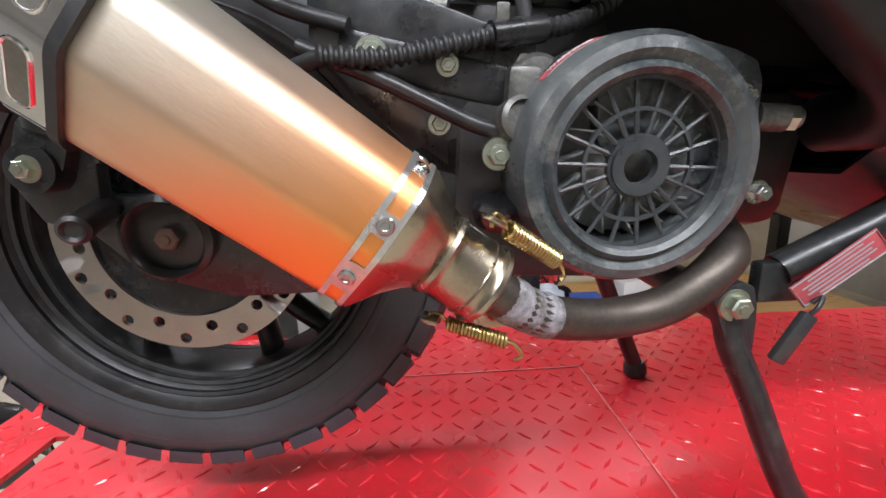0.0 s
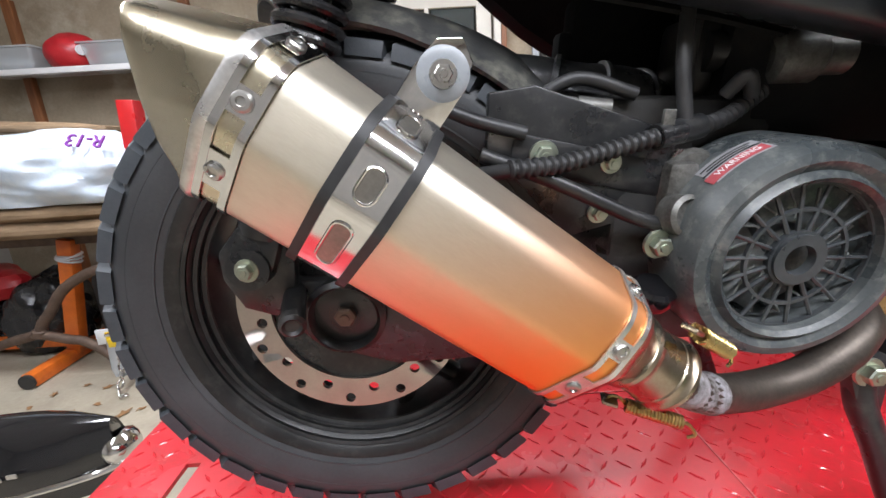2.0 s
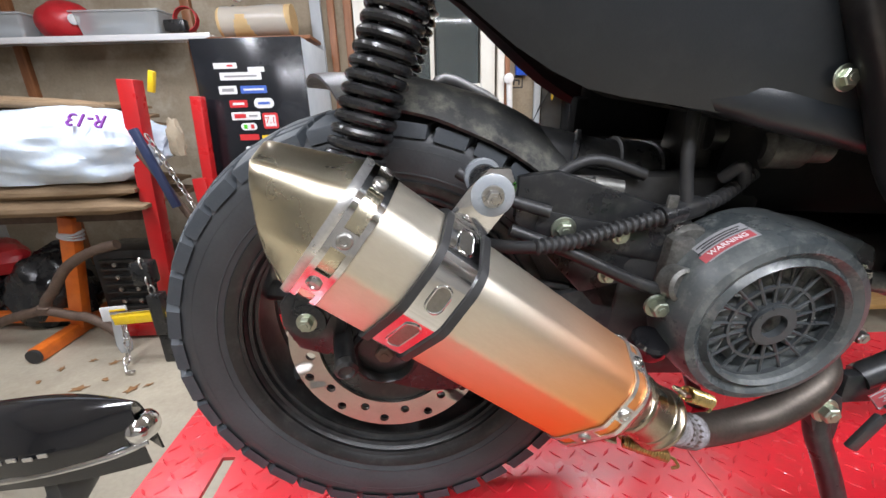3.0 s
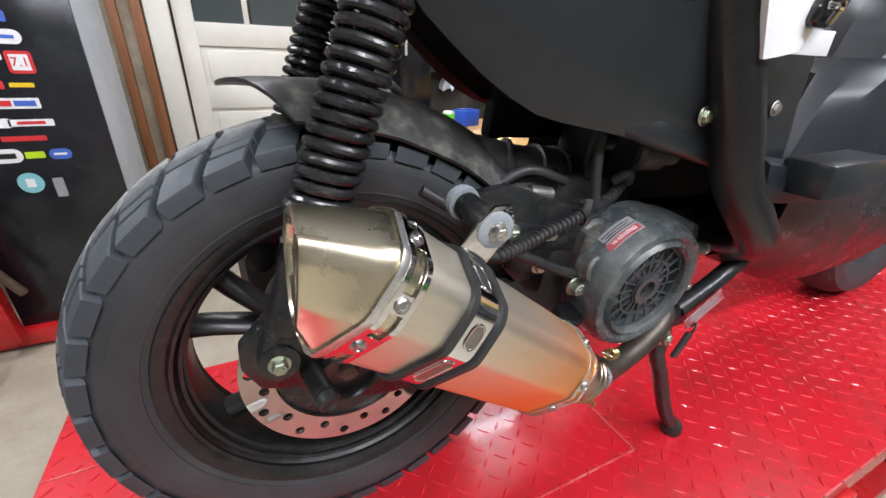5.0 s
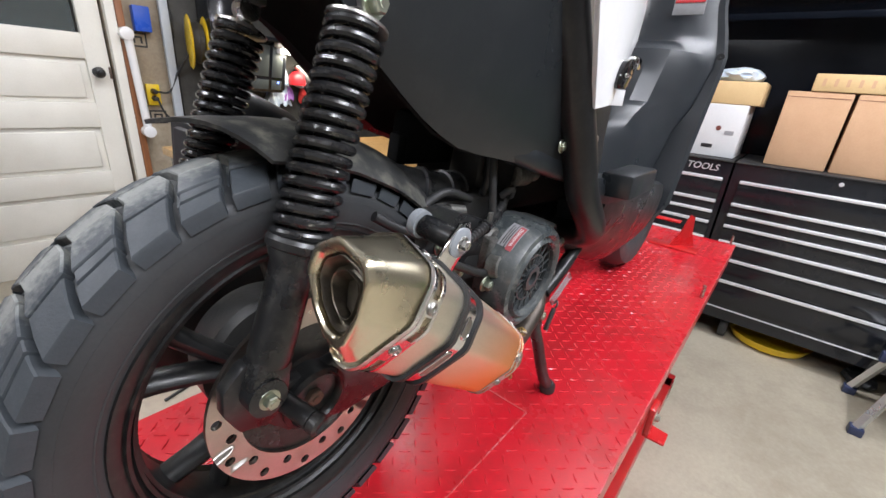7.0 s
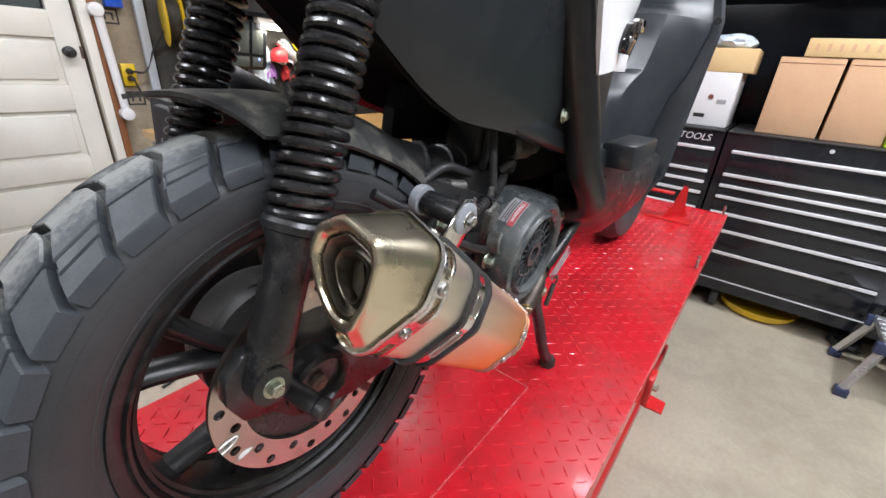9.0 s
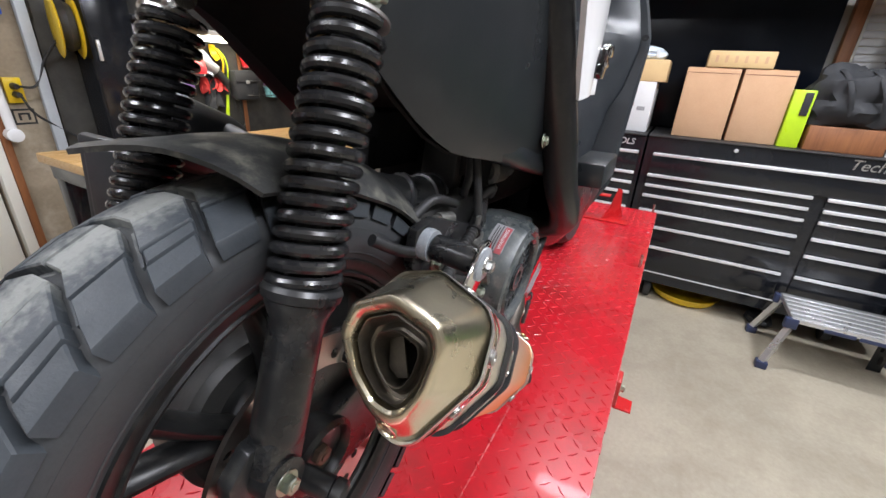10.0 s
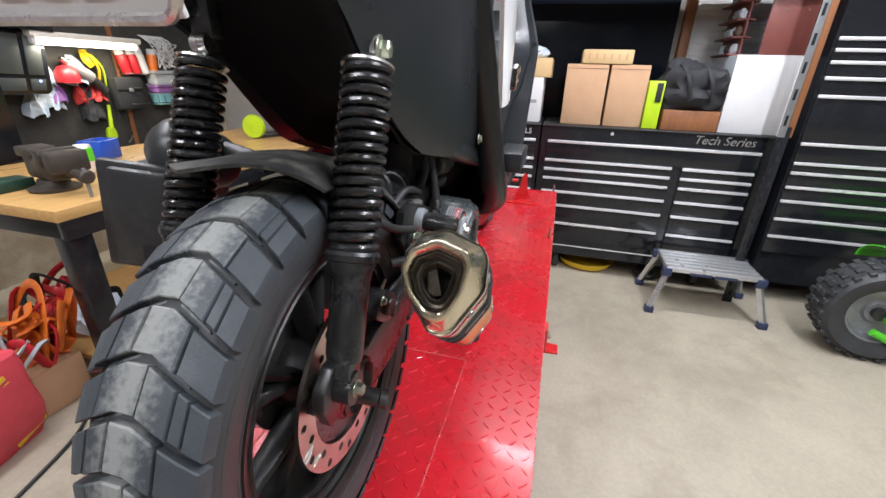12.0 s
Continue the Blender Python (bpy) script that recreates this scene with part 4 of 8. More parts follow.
ear = part("hanger_ear", plate([(-0.013, 0.012), (-0.010, 0.026), (0, 0.0325), (0.010, 0.026), (0.013, 0.012), (0.012, -0.016), (-0.014, -0.016)], 0.003, axis_m(hang + Vector((-0.008, 0.002, -0.012)), (0, -1, 0), (0.5, 0, 0.8)), 0.0006), "chrome", scooter, "chrome hanger ear of the silencer clamp")
ym = axis_m(hang, (0, -1, 0))
part("washer", lathe([(0.0122, -0.002), (0.0126, 0.001), (0.0105, 0.0025), (0.005, 0.0026)], ym, 28), "grey_rubber", ear)
bolt(ear, hang + Vector((0, -0.003, 0)), (0, -1, 0), 0.0045, 0.005, "steel")
part("bush", lathe([(0.008, -0.040), (0.0100, -0.038), (0.0100, -0.008), (0.008, -0.004)], ym, 24), "black_paint", scooter, "black spacer behind the hanger")
part("bush_washer", lathe([(0.0120, -0.048), (0.0126, -0.044), (0.0120, -0.040)], ym, 24), "grey_rubber", scooter)

# ---- rear suspension ----
SEAT.append(Matrix.Identity(4))
def shock(low, top, label):
    low, top = Vector(low), Vector(top)
    d = (top - low).normalized()
    L = (top - low).length
    m = axis_m(low, d)
    body = part("damper", lathe([(0.0145, 0.022), (0.0160, 0.028), (0.0160, 0.085), (0.0172, 0.098), (0.0205, 0.105), (0.0205, 0.109), (0.016, 0.115), (0.010, 0.117), (0.009, L - 0.03)], m, 28), "black_paint", scooter, label)
    part("eye", lathe([(0.008, -0.014), (0.0145, -0.013), (0.0145, 0.013), (0.008, 0.014)], axis_m(low, (0, 1, 0)), 24), "black_paint", body)
    part("clevis", box((0, 0, 0.014), (0.022, 0.030, 0.026), 0.004, m=m), "black_paint", body)
    s0, s1 = 0.116, L - 0.020
    part("spring", tube(helix(low + d * s0, low + d * s1, 0.0183, 16.5, 22), 0.0038, 10), "spring_black", body, "gloss black coil spring")
    part("lower_seat", lathe([(0.019, s0 - 0.010), (0.0225, s0 - 0.008), (0.0235, s0 - 0.003), (0.022, s0), (0.012, s0 + 0.003)], m, 32), "black_paint", body)
    part("upper_seat", lathe([(0.018, s1), (0.0222, s1 + 0.002), (0.0222, s1 + 0.004), (0.012, s1 + 0.008), (0.0065, s1 + 0.012), (0.0065, s1 + 0.026)], m, 32), "steel", body, "bright upper spring seat")
    part("top_eye", lathe([(0.005, -0.009), (0.0095, -0.008), (0.0095, 0.008), (0.005, 0.009)], axis_m(top, (0, 1, 0)), 24), "steel", body)
    return body


shock((-0.055, -0.113, 0.301), (0.047, -0.104, 0.568), "black rear damper with dusty lower tube")
shock((-0.055, 0.062, 0.301), (0.045, 0.060, 0.568), "black rear damper with dusty lower tube")
bolt(scooter, (-0.055, -0.127, 0.301), (0, -1, 0), 0.0056, 0.006)
bolt(scooter, (0.048, -0.114, 0.566), (0.1, -1, 0), 0.0075, 0.008)
part("top_mount", box((0.053, -0.098, 0.612), (0.018, 0.024, 0.08), 0.004), "black_paint", scooter)
part("top_mount", box((0.052, 0.060, 0.612), (0.018, 0.024, 0.08), 0.004), "black_paint", scooter)

SEAT.append(ENGINE_SEAT)
# swingarm on the exhaust side, caliper bracket, axle
bm = plate([(-0.075, 0.335), (-0.062, 0.318), (-0.045, 0.272), (-0.035, 0.268), (0.02, 0.268), (0.10, 0.285), (0.20, 0.315), (0.20, 0.255), (0.12, 0.200), (0.04, 0.195), (-0.02, 0.212), (-0.045, 0.238), (-0.072, 0.262)][2:], 0.014, pose(0, -0.096, 0, 90, 0, 0), 0.002)
part("swingarm", bm, "black_paint", scooter, "black swingarm plate")
bm = plate([(-0.080, 0.295), (-0.066, 0.312), (-0.040, 0.312), (-0.028, 0.290), (-0.030, 0.262), (-0.045, 0.245), (-0.068, 0.252), (-0.080, 0.275)], 0.012, pose(0, -0.108, 0, 90, 0, 0), 0.002)
part("shock_bracket", bm, "black_paint", scooter)
AXM = axis_m((0.002, -0.096, 0.240), (0, -1, 0))
part("axle_boss", lathe([(0.030, -0.02), (0.031, 0.012), (0.027, 0.015), (0.0245, 0.012), (0.0235, 0.000), (0.010, -0.001)], AXM, 32), "black_paint", scooter)
part("axle_washer", lathe([(0.021, 0.0), (0.021, 0.005), (0.0135, 0.007)], AXM, 28), "rust", scooter)
bolt(scooter, (0.002, -0.100, 0.240), (0, -1, 0), 0.0085, 0.009, "rust", washer=False, name="axle_nut")
part("pivot_stub", rod((-0.036, -0.095, 0.262), (-0.025, -0.140, 0.258), 0.0080, 0.0085, 20), "black_paint", scooter, "black stub with a steel end")
part("stub_nut", lathe([(0.0045, 0), (0.009, 0.001), (0.009, 0.008), (0.0065, 0.010), (0.0045, 0.008)], axis_m((-0.025, -0.140, 0.258), (0.25, -1, -0.1)), 20), "engine", scooter)
CM = Matrix.Translation((0.068, -0.094, 0.300)) @ Matrix.Rotation(0.55, 4, "Y")
bm = plate(soften([(-0.030, -0.014), (-0.018, -0.019), (0.020, -0.018), (0.031, -0.008), (0.029, 0.012), (0.010, 0.019), (-0.022, 0.016)], 2), 0.026, CM @ pose(0, 0, 0, 90, 0, 0), 0.003)
caliper = part("brake_caliper", bm, "black_paint", scooter, "grimy black brake caliper")
for x_ in (-0.012, 0.012):
    part("piston_housing", lathe([(0.0100, 0.0), (0.0100, 0.006), (0.0085, 0.008), (0.0030, 0.0075), (0.0005, 0.0065)], CM @ axis_m((x_, -0.013, 0.0), (0, -1, 0)), 24), "engine", caliper)
bolt(caliper, CM @ Vector((0.026, -0.014, 0.0)), (0, -1, 0), 0.0038, 0.004)
bolt(caliper, CM @ Vector((-0.026, -0.014, 0.004)), (0, -1, 0), 0.0038, 0.004)
part("bleed_nipple", rod(CM @ Vector((-0.012, -0.004, 0.016)), CM @ Vector((-0.014, -0.006, 0.028)), 0.0022, 0.0016, 10), "zinc", caliper)
part("brake_hose", tube(smooth_path([CM @ Vector(p) for p in ((0.020, 0.0, 0.012), (0.036, -0.003, 0.030), (0.070, 0.0, 0.048), (0.110, 0.006, 0.050))]), 0.0036, 10), "rubber_band", caliper)

SEAT.append(Matrix.Identity(4))
# mudguard over the tyre: saddle-shaped, following the wheel
def guard():
    rows = []
    n = 24
    for i in range(n + 1):
        f = i / n
        row = []
        for j in range(13):
            v = -1 + 2 * j / 12
            # the rear edge comes to a blunt point; the front narrows to a strap down to the engine
            u = (v + 0.48) / 1.48 if v > -0.48 else (v + 0.48) / 0.52 * 0.55
            a = radians(107.0 - f * 91.0 - (1 - f) * 10.7 * abs(u) ** 1.2)
            half = float(np.interp(f, [0, 0.3, 0.5, 1.0], [0.062, 0.062, 0.062, 0.062]))
            R = float(np.interp(f, [0, 0.12, 0.35, 0.7, 1.0], [0.2345, 0.2280, 0.2250, 0.2320, 0.2400]))
            drop = float(np.interp(f, [0, 0.25, 0.6, 1.0], [0.0275, 0.029, 0.034, 0.030])) * abs(v) ** 2.2 * (1 if v > 0 else 0.35 + 0.65 * f)
            r = R - drop
            row.append((AX.x + r * math.cos(a), -0.030 - v * half, AX.z + r * math.sin(a)))
        rows.append(row)
    return sheet(rows, 0.003)


part("mudguard", guard(), "fender", scooter, "dusty black rear mudguard", sharp=60)

# ---- engine and fan shroud ----
SEAT.append(ENGINE_SEAT)
FC = Vector((0.302, -0.149, 0.301))
FM = axis_m(FC, (0, -1, 0))
shroud = part("fan_shroud", lathe([(0.0495, -0.034), (0.0495, -0.004), (0.0505, 0.002), (0.0535, 0.0050), (0.0560, 0.0025), (0.0575, 0.0005), (0.0630, 0.0040), (0.0690, 0.002), (0.0735, -0.006), (0.0750, -0.020), (0.0755, -0.060), (0.03, -0.062)], FM, 72, hollow=True), "dusty_plastic", scooter, "dusty black fan shroud")
bm = bmesh.new()
for r, w, h in ((0.0135, 0.0034, 0.0065), (0.0178, 0.0010, 0.0042), (0.0325, 0.0011, 0.0028), (0.050, 0.0018, 0.003)):
    lathe([(r - w, -0.006), (r - w, -0.006 + h), (r + w, -0.006 + h), (r + w, -0.006)], FM, 48, bm=bm, closed=True)
grille = part("grille", bm, "grille", shroud, "black spoked fan grille")
for i in range(18):
    a = 2 * math.pi * i / 18
    p = FM @ Vector((0.0155 * math.cos(a), 0.0155 * math.sin(a), -0.0045))
    q = FM @ Vector((0.0500 * math.cos(a), 0.0500 * math.sin(a), -0.0045))
    part("grille_spoke", rod(p, q, 0.00165, 0.00135, n=6), "grille", shroud)
# fan wheel behind the grille
fan = part("fan_wheel", lathe([(0.007, -0.02), (0.012, -0.014), (0.020, -0.016), (0.034, -0.026), (0.046, -0.030), (0.046, -0.034), (0.01, -0.034)], FM, 48), "fan_grey", shroud, "grey fan wheel behind the grille")
for i in range(14):
    a = 2 * math.pi * i / 14 + 0.1
    pts = [FM @ Vector((r * math.cos(a + k), r * math.sin(a + k), z)) for r, k, z in ((0.018, 0, -0.014), (0.030, 0.12, -0.013), (0.045, 0.34, -0.012))]
    low = [FM @ Vector((r * math.cos(a + k), r * math.sin(a + k), -0.030)) for r, k in ((0.018, 0), (0.030, 0.12), (0.045, 0.34))]
    part("fan_blade", sheet([pts, low], 0.0012), "fan_grey", fan)
# black plug behind the fan: the cavity's shade as a colour
part("shroud_back", lathe([(0.066, -0.06), (0.066, -0.036), (0.03, -0.036)], FM, 40), "hole_shade", shroud)
# squared casing lobe towards the front top, with lugs
bm = plate(soften([(-0.020, 0.0), (-0.030, 0.062), (0.005, 0.075), (0.050, 0.068), (0.072, 0.060), (0.078, 0.020), (0.080, -0.030), (0.066, -0.05), (0.02, -0.02)], 1), 0.045, FM @ pose(0, 0, -0.036), 0.003)
part("casing", bm, "dusty_plastic", shroud, "dusty cowling behind the fan")
for p in ((0.362, -0.138, 0.342), (0.387, -0.138, 0.286)):
    bolt(shroud, p, (0, -1, 0), 0.0052, 0.007, "steel")
stud = part("front_bolt", lathe([(0.0085, -0.012), (0.0085, 0.004), (0.0060, 0.0045), (0.0060, 0.012), (0.0050, 0.0125), (0.0005, 0.0125)], axis_m((0.392, -0.132, 0.331), (1, -0.25, 0.0)), 24), "grimy_alu", shroud, "dull alloy stud in its lug")
part("stud_nut", rod((0.396, -0.133, 0.331), (0.401, -0.1343, 0.331), 0.0082, n=6), "zinc", stud)
bolt(scooter, (0.245, -0.091, 0.358), (0, -1, 0), 0.0052, 0.008, "steel")
bolt(scooter, (0.143, -0.1075, 0.361), (0, -1, 0), 0.0068, 0.006)
bolt(scooter, (0.222, -0.126, 0.304), (0, -1, 0), 0.0070, 0.008)
bolt(scooter, (0.186, -0.106, 0.321), (0, -1, 0), 0.0052, 0.006)
# warning label on the shroud, lying on the curve of the cowl
def cowl(a, h, proud):
    """A point on the cowl at angle a and depth h, lifted off it by proud."""
    r = float(np.interp(h, (-0.060, -0.020, -0.006), (0.0755, 0.0750, 0.0735))) + proud
    return FM @ Vector((r * math.cos(a), r * math.sin(a), h))


def on_shroud(a, h):
    return cowl(radians(a), h, 0.0003)


lab = part("warning_label", sheet([[on_shroud(a, h) for h in (-0.034, -0.012)] for a in range(110, 144, 5)], 0.0004), "print_grey", shroud, "grey printed warning label")
part("label_band", sheet([[cowl(radians(a), h, 0.0006) for h in (-0.021, -0.013)] for a in range(112, 143, 5)], 0.0004), "faded_red", lab, "red band of the label")
bm = text_bm("WARNING", 0.0062, Matrix.Identity(4), 0.0002)
for v in bm.verts:
    a_ = radians(126) - v.co.x / 0.0763
    v.co = cowl(a_, -0.0171 - v.co.y, 0.0009 + v.co.z)
part("lettering", bm, "print_white", lab, "white lettering")
for k, w in ((-0.0245, 15), (-0.0275, 11), (-0.0305, 13)):
    part("print_bar", sheet([[cowl(radians(a), h, 0.0006) for h in (k, k + 0.0011)] for a in range(126 - w, 127 + w, 2)], 0.0003), "plastic_dark", lab)

# crankcase, cylinder head and brackets, dark and grimy
part("crankcase", box((0.28, -0.03, 0.28), (0.20, 0.15, 0.15), 0.025), "engine", scooter, "grimy black engine casing")
part("cylinder_barrel", box((0.40, -0.02, 0.30), (0.14, 0.12, 0.11), 0.02), "engine", scooter)
part("gear_housing", box((0.16, 0.0, 0.30), (0.14, 0.10, 0.10), 0.02), "engine", scooter)
bm = plate([(0.105, 0.400), (0.135, 0.405), (0.245, 0.372), (0.255, 0.345), (0.235, 0.300), (0.205, 0.285), (0.180, 0.290), (0.150, 0.320), (0.105, 0.365)], 0.010, pose(0, -0.098, 0, 90, 0, 0), 0.0015)
part("side_plate", bm, "black_paint", scooter, "black steel engine side plate")
part("side_channel", box((0.185, -0.108, 0.352), (0.13, 0.018, 0.026), 0.004, m=Matrix.Translation((0.185, -0.096, 0.352)) @ Matrix.Rotation(0.18, 4, "Y") @ Matrix.Translation((-0.185, 0.108, -0.352))), "black_paint", scooter)
part("lower_strut", tube(smooth_path([(0.10, -0.112, 0.362), (0.15, -0.118, 0.345), (0.205, -0.122, 0.322), (0.235, -0.120, 0.315)]), 0.0050, 16), "black_paint", scooter)
# shiny round filler cap under the shroud
part("oil_cap", lathe([(0.013, -0.01), (0.0155, -0.004), (0.0155, 0.003), (0.013, 0.006), (0.004, 0.0065)], axis_m((0.223, -0.128, 0.270), (0.0, -0.25, 1)), 28), "gloss_black", scooter, "black ribbed oil filler cap")
# cylinder lug with machined alloy faces
bm = lathe([(0.018, -0.03), (0.020, -0.005), (0.017, 0.0), (0.012, 0.001)], axis_m((0.248, -0.108, 0.346), (0, -1, 0)), 28)
box((0.238, -0.10, 0.335), (0.022, 0.03, 0.045), 0.005, bm=bm)
part("casting_lug", bm, "grimy_alu", scooter, "dull alloy casting lug")
part("dull_plug", lathe([(0.014, -0.01), (0.014, 0.004), (0.011, 0.006), (0.010, 0.003)], axis_m((0.234, -0.128, 0.325), (0.2, -1, 0.2)), 24), "grimy_alu", scooter)

part("mount_block", box((0.235, -0.030, 0.372), (0.17, 0.10, 0.055), 0.010), "engine", scooter)
bolt(scooter, (0.190, -0.1065, 0.356), (0, -1, 0), 0.0050, 0.005)
# dark filler added to close the shaded space under the seat
part("seat_bucket", loft([[Vector((x, y * k, z)) for x, y in ((0.30, -0.085), (0.52, -0.095), (0.54, -0.08), (0.54, 0.08), (0.52, 0.095), (0.30, 0.085), (0.28, 0.07), (0.28, -0.07))] for z, k in ((0.368, 0.80), (0.385, 0.95), (0.44, 1.0), (0.52, 1.05))]), "under", scooter, "dark filler shaped as the seat bucket's underside")
# ribbed cable sleeves and hoses
def ribbed(pts, r, pitch, name, label, material="rubber_band", depth=0.18):
    path = smooth_path(pts, 12)
    acc = [0.0]
    for a, b in zip(path, path[1:]):
        acc.append(acc[-1] + (b - a).length)
    n = max(4, int(acc[-1] / pitch * 4))
    xs = np.linspace(0, acc[-1], n)
    P = [Vector([float(np.interp(x, acc, [p[k] for p in path])) for k in range(3)]) for x in xs]
    return part(name, tube(P, lambda i, k: r * (1 + depth * (1 if i % 4 in (1, 2) else -1)), 14), material, scooter, label)


ribbed([(0.115, -0.130, 0.355), (0.150, -0.120, 0.357), (0.177, -0.114, 0.363), (0.216, -0.109, 0.373)], 0.0054, 0.0056, "cable_sleeve", "ribbed black cable sleeve")
ribbed([(0.248, -0.101, 0.379), (0.272, -0.093, 0.386), (0.305, -0.078, 0.404)], 0.0052, 0.0054, "cable_sleeve", "ribbed black cable sleeve")
part("cable_clip", rod((0.216, -0.109, 0.373), (0.250, -0.100, 0.380), 0.0085, n=18), "black_paint", scooter)
part("clip_tang", box((0.222, -0.110, 0.384), (0.008, 0.004, 0.014), 0.001), "grimy_alu", scooter)
bolt(scooter, (0.238, -0.098, 0.360), (0.1, -1, 0.1), 0.0058, 0.006, "steel")
part("bolt_lug", rod((0.238, -0.070, 0.358), (0.238, -0.0975, 0.360), 0.0085, n=18), "engine", scooter)
part("cable", tube(smooth_path([(0.118, -0.129, 0.355), (0.10, -0.118, 0.350), (0.085, -0.10, 0.345)]), 0.005, 16), "rubber_band", scooter)
trunk = smooth_path([(0.112, -0.020, 0.409), (0.150, -0.040, 0.407), (0.190, -0.048, 0.402), (0.230, -0.040, 0.397), (0.27, -0.01, 0.390)])
intake = part("intake_hose", tube(trunk, lambda i, k: 0.0205 + 0.0012 * math.sin(i * 0.5), 24), "hose_gloss", scooter, "fat glossy black rubber intake hose")
part("moulding_seam", tube([p + Vector((0.002, -0.0205, -0.002)) for p in trunk], 0.0016, 8), "hose_gloss", intake)
for i in range(3, len(trunk) - 2, 5):
    d_ = (Vector(trunk[i + 1]) - Vector(trunk[i - 1])).normalized()
    part("hose_rib", lathe([(0.0195, -0.003), (0.0232, -0.0016), (0.0232, 0.0016), (0.0195, 0.003)], axis_m(trunk[i], d_), 28), "hose_gloss", intake)
# brackets share the underside's near-black, so their shade is painted too
part("inner_bracket", box((0.245, 0.025, 0.446), (0.110, 0.030, 0.066), 0.008), "under", scooter, "bracket under the seat in shade-dark plastic")
part("inner_bracket", box((0.190, 0.022, 0.432), (0.020, 0.020, 0.040), 0.005), "under", scooter, "bracket under the seat in shade-dark plastic")
part("carburettor", box((0.285, -0.03, 0.425), (0.05, 0.05, 0.06), 0.008, bm=rod((0.27, -0.055, 0.43), (0.33, -0.06, 0.434), 0.014)), "engine", scooter, "dirty carburettor")
part("solenoid", lathe([(0.012, 0), (0.0175, 0.004), (0.0175, 0.03), (0.013, 0.034), (0.013, 0.05)], axis_m((0.300, -0.078, 0.424), (1, -0.15, 0.05)), 24), "grimy_alu", scooter, "dirty metal solenoid")
for pts in ([(0.238, -0.104, 0.380), (0.232, -0.098, 0.418), (0.235, -0.085, 0.46)], [(0.250, -0.075, 0.40), (0.245, -0.080, 0.43), (0.252, -0.07, 0.47)], [(0.27, -0.09, 0.40), (0.275, -0.1, 0.412), (0.285, -0.095, 0.40)], [(0.14, -0.075, 0.395), (0.17, -0.08, 0.41), (0.21, -0.085, 0.40)], [(0.06, -0.09, 0.40), (0.09, -0.10, 0.385), (0.13, -0.108, 0.375)]):
    part("hose", tube(smooth_path(pts), 0.0048, 16), "rubber_band", scooter)
part("bright_fitting", rod((0.168, -0.088, 0.392), (0.190, -0.092, 0.390), 0.007, n=16), "grimy_alu", scooter)
part("bright_fitting", rod((0.150, -0.092, 0.396), (0.166, -0.09, 0.393), 0.005, n=6), "grimy_alu", scooter)

SEAT.append(Matrix.Translation((0, -0.012, 0.012)))
# gearcase and air box on the far side
bm = box((0.10, 0.125, 0.235), (0.36, 0.06, 0.12), 0.03)
part("gear_case", bm, "engine", scooter)
ABM = Matrix.Translation((0.020, 0.174, 0.383)) @ Matrix.Rotation(radians(18), 4, "Z") @ Matrix.Rotation(radians(8), 4, "X")
airbox = part("air_box", box((0.075, 0, -0.004), (0.150, 0.068, 0.112), 0.014, m=ABM), "plastic_dark", scooter, "scuffed black air filter box")
part("box_rim", box((0.004, 0, 0), (0.012, 0.080, 0.122), 0.005, m=ABM), "plastic_dark", airbox)
part("box_panel", box((-0.006, -0.006, 0.002), (0.012, 0.060, 0.108), 0.005, m=ABM), "plastic_dark", airbox)
# notch is a black block on the panel, painting its shade
part("box_notch", box((0, 0, 0), (0.004, 0.028, 0.022), 0.002, m=ABM @ Matrix.Translation((-0.0115, -0.020, -0.036))), "hole_shade", airbox)
part("snorkel", lathe([(0.030, -0.06), (0.034, -0.045), (0.0355, 0.0), (0.033, 0.014), (0.024, 0.024), (0.010, 0.029), (0.0005, 0.030)], axis_m((0.068, 0.152, 0.449), (-0.80, 0, 0.35)), 36), "plastic_dark", airbox, "round black intake snorkel")
part("breather_arm", tube(smooth_path([(0.11, 0.14, 0.448), (0.10, 0.10, 0.444), (0.095, 0.06, 0.436)]), 0.010, 14), "plastic_dark", airbox)

# centre stand
SEAT.append(Matrix.Identity(4))
stand = part("centre_stand", tube([(0.384, -0.124, 0.190), (0.384, 0.11, 0.190)], 0.014, 18), "black_paint", scooter, "black tubular centre stand")
for y, yf, xf in ((-0.122, -0.137, 0.463), (0.100, 0.112, 0.452)):
    leg = part("leg", tube(smooth_path([(0.382, y, 0.196), (0.386, y - 0.002, 0.166), (0.404, y * 0.6 + yf * 0.4, 0.124), (0.434, yf * 0.8 + y * 0.2, 0.052), (xf, yf, 0.010)]), lambda i, k: 0.0100, 16), "black_paint", stand)
    part("foot", lathe([(0.012, 0.0), (0.0145, 0.003), (0.0145, 0.014), (0.011, 0.020)], axis_m((xf, yf, 0.0), (-0.10, 0, 1)), 20), "rubber_band", stand)
    part("knuckle", plate(soften([(-0.018, 0.012), (0.012, 0.016), (0.018, -0.006), (0.018, -0.045), (0.004, -0.045), (-0.008, -0.014)], 1), 0.012, pose(0.380, y - 0.002, 0.196, 90, 0, 0), 0.0015), "black_paint", stand)
bolt(stand, (0.380, -0.131, 0.195), (0, -1, 0), 0.0078, 0.008)
# side-stand bar and hanging red tag
part("side_bar", tube(smooth_path([(0.425, -0.110, 0.212), (0.455, -0.112, 0.228), (0.50, -0.112, 0.250), (0.56, -0.11, 0.285)]), 0.012, 12), "black_paint", scooter, "black folded side stand")
part("side_bracket", box((0.424, -0.112, 0.205), (0.035, 0.012, 0.030), 0.003), "black_paint", scooter)
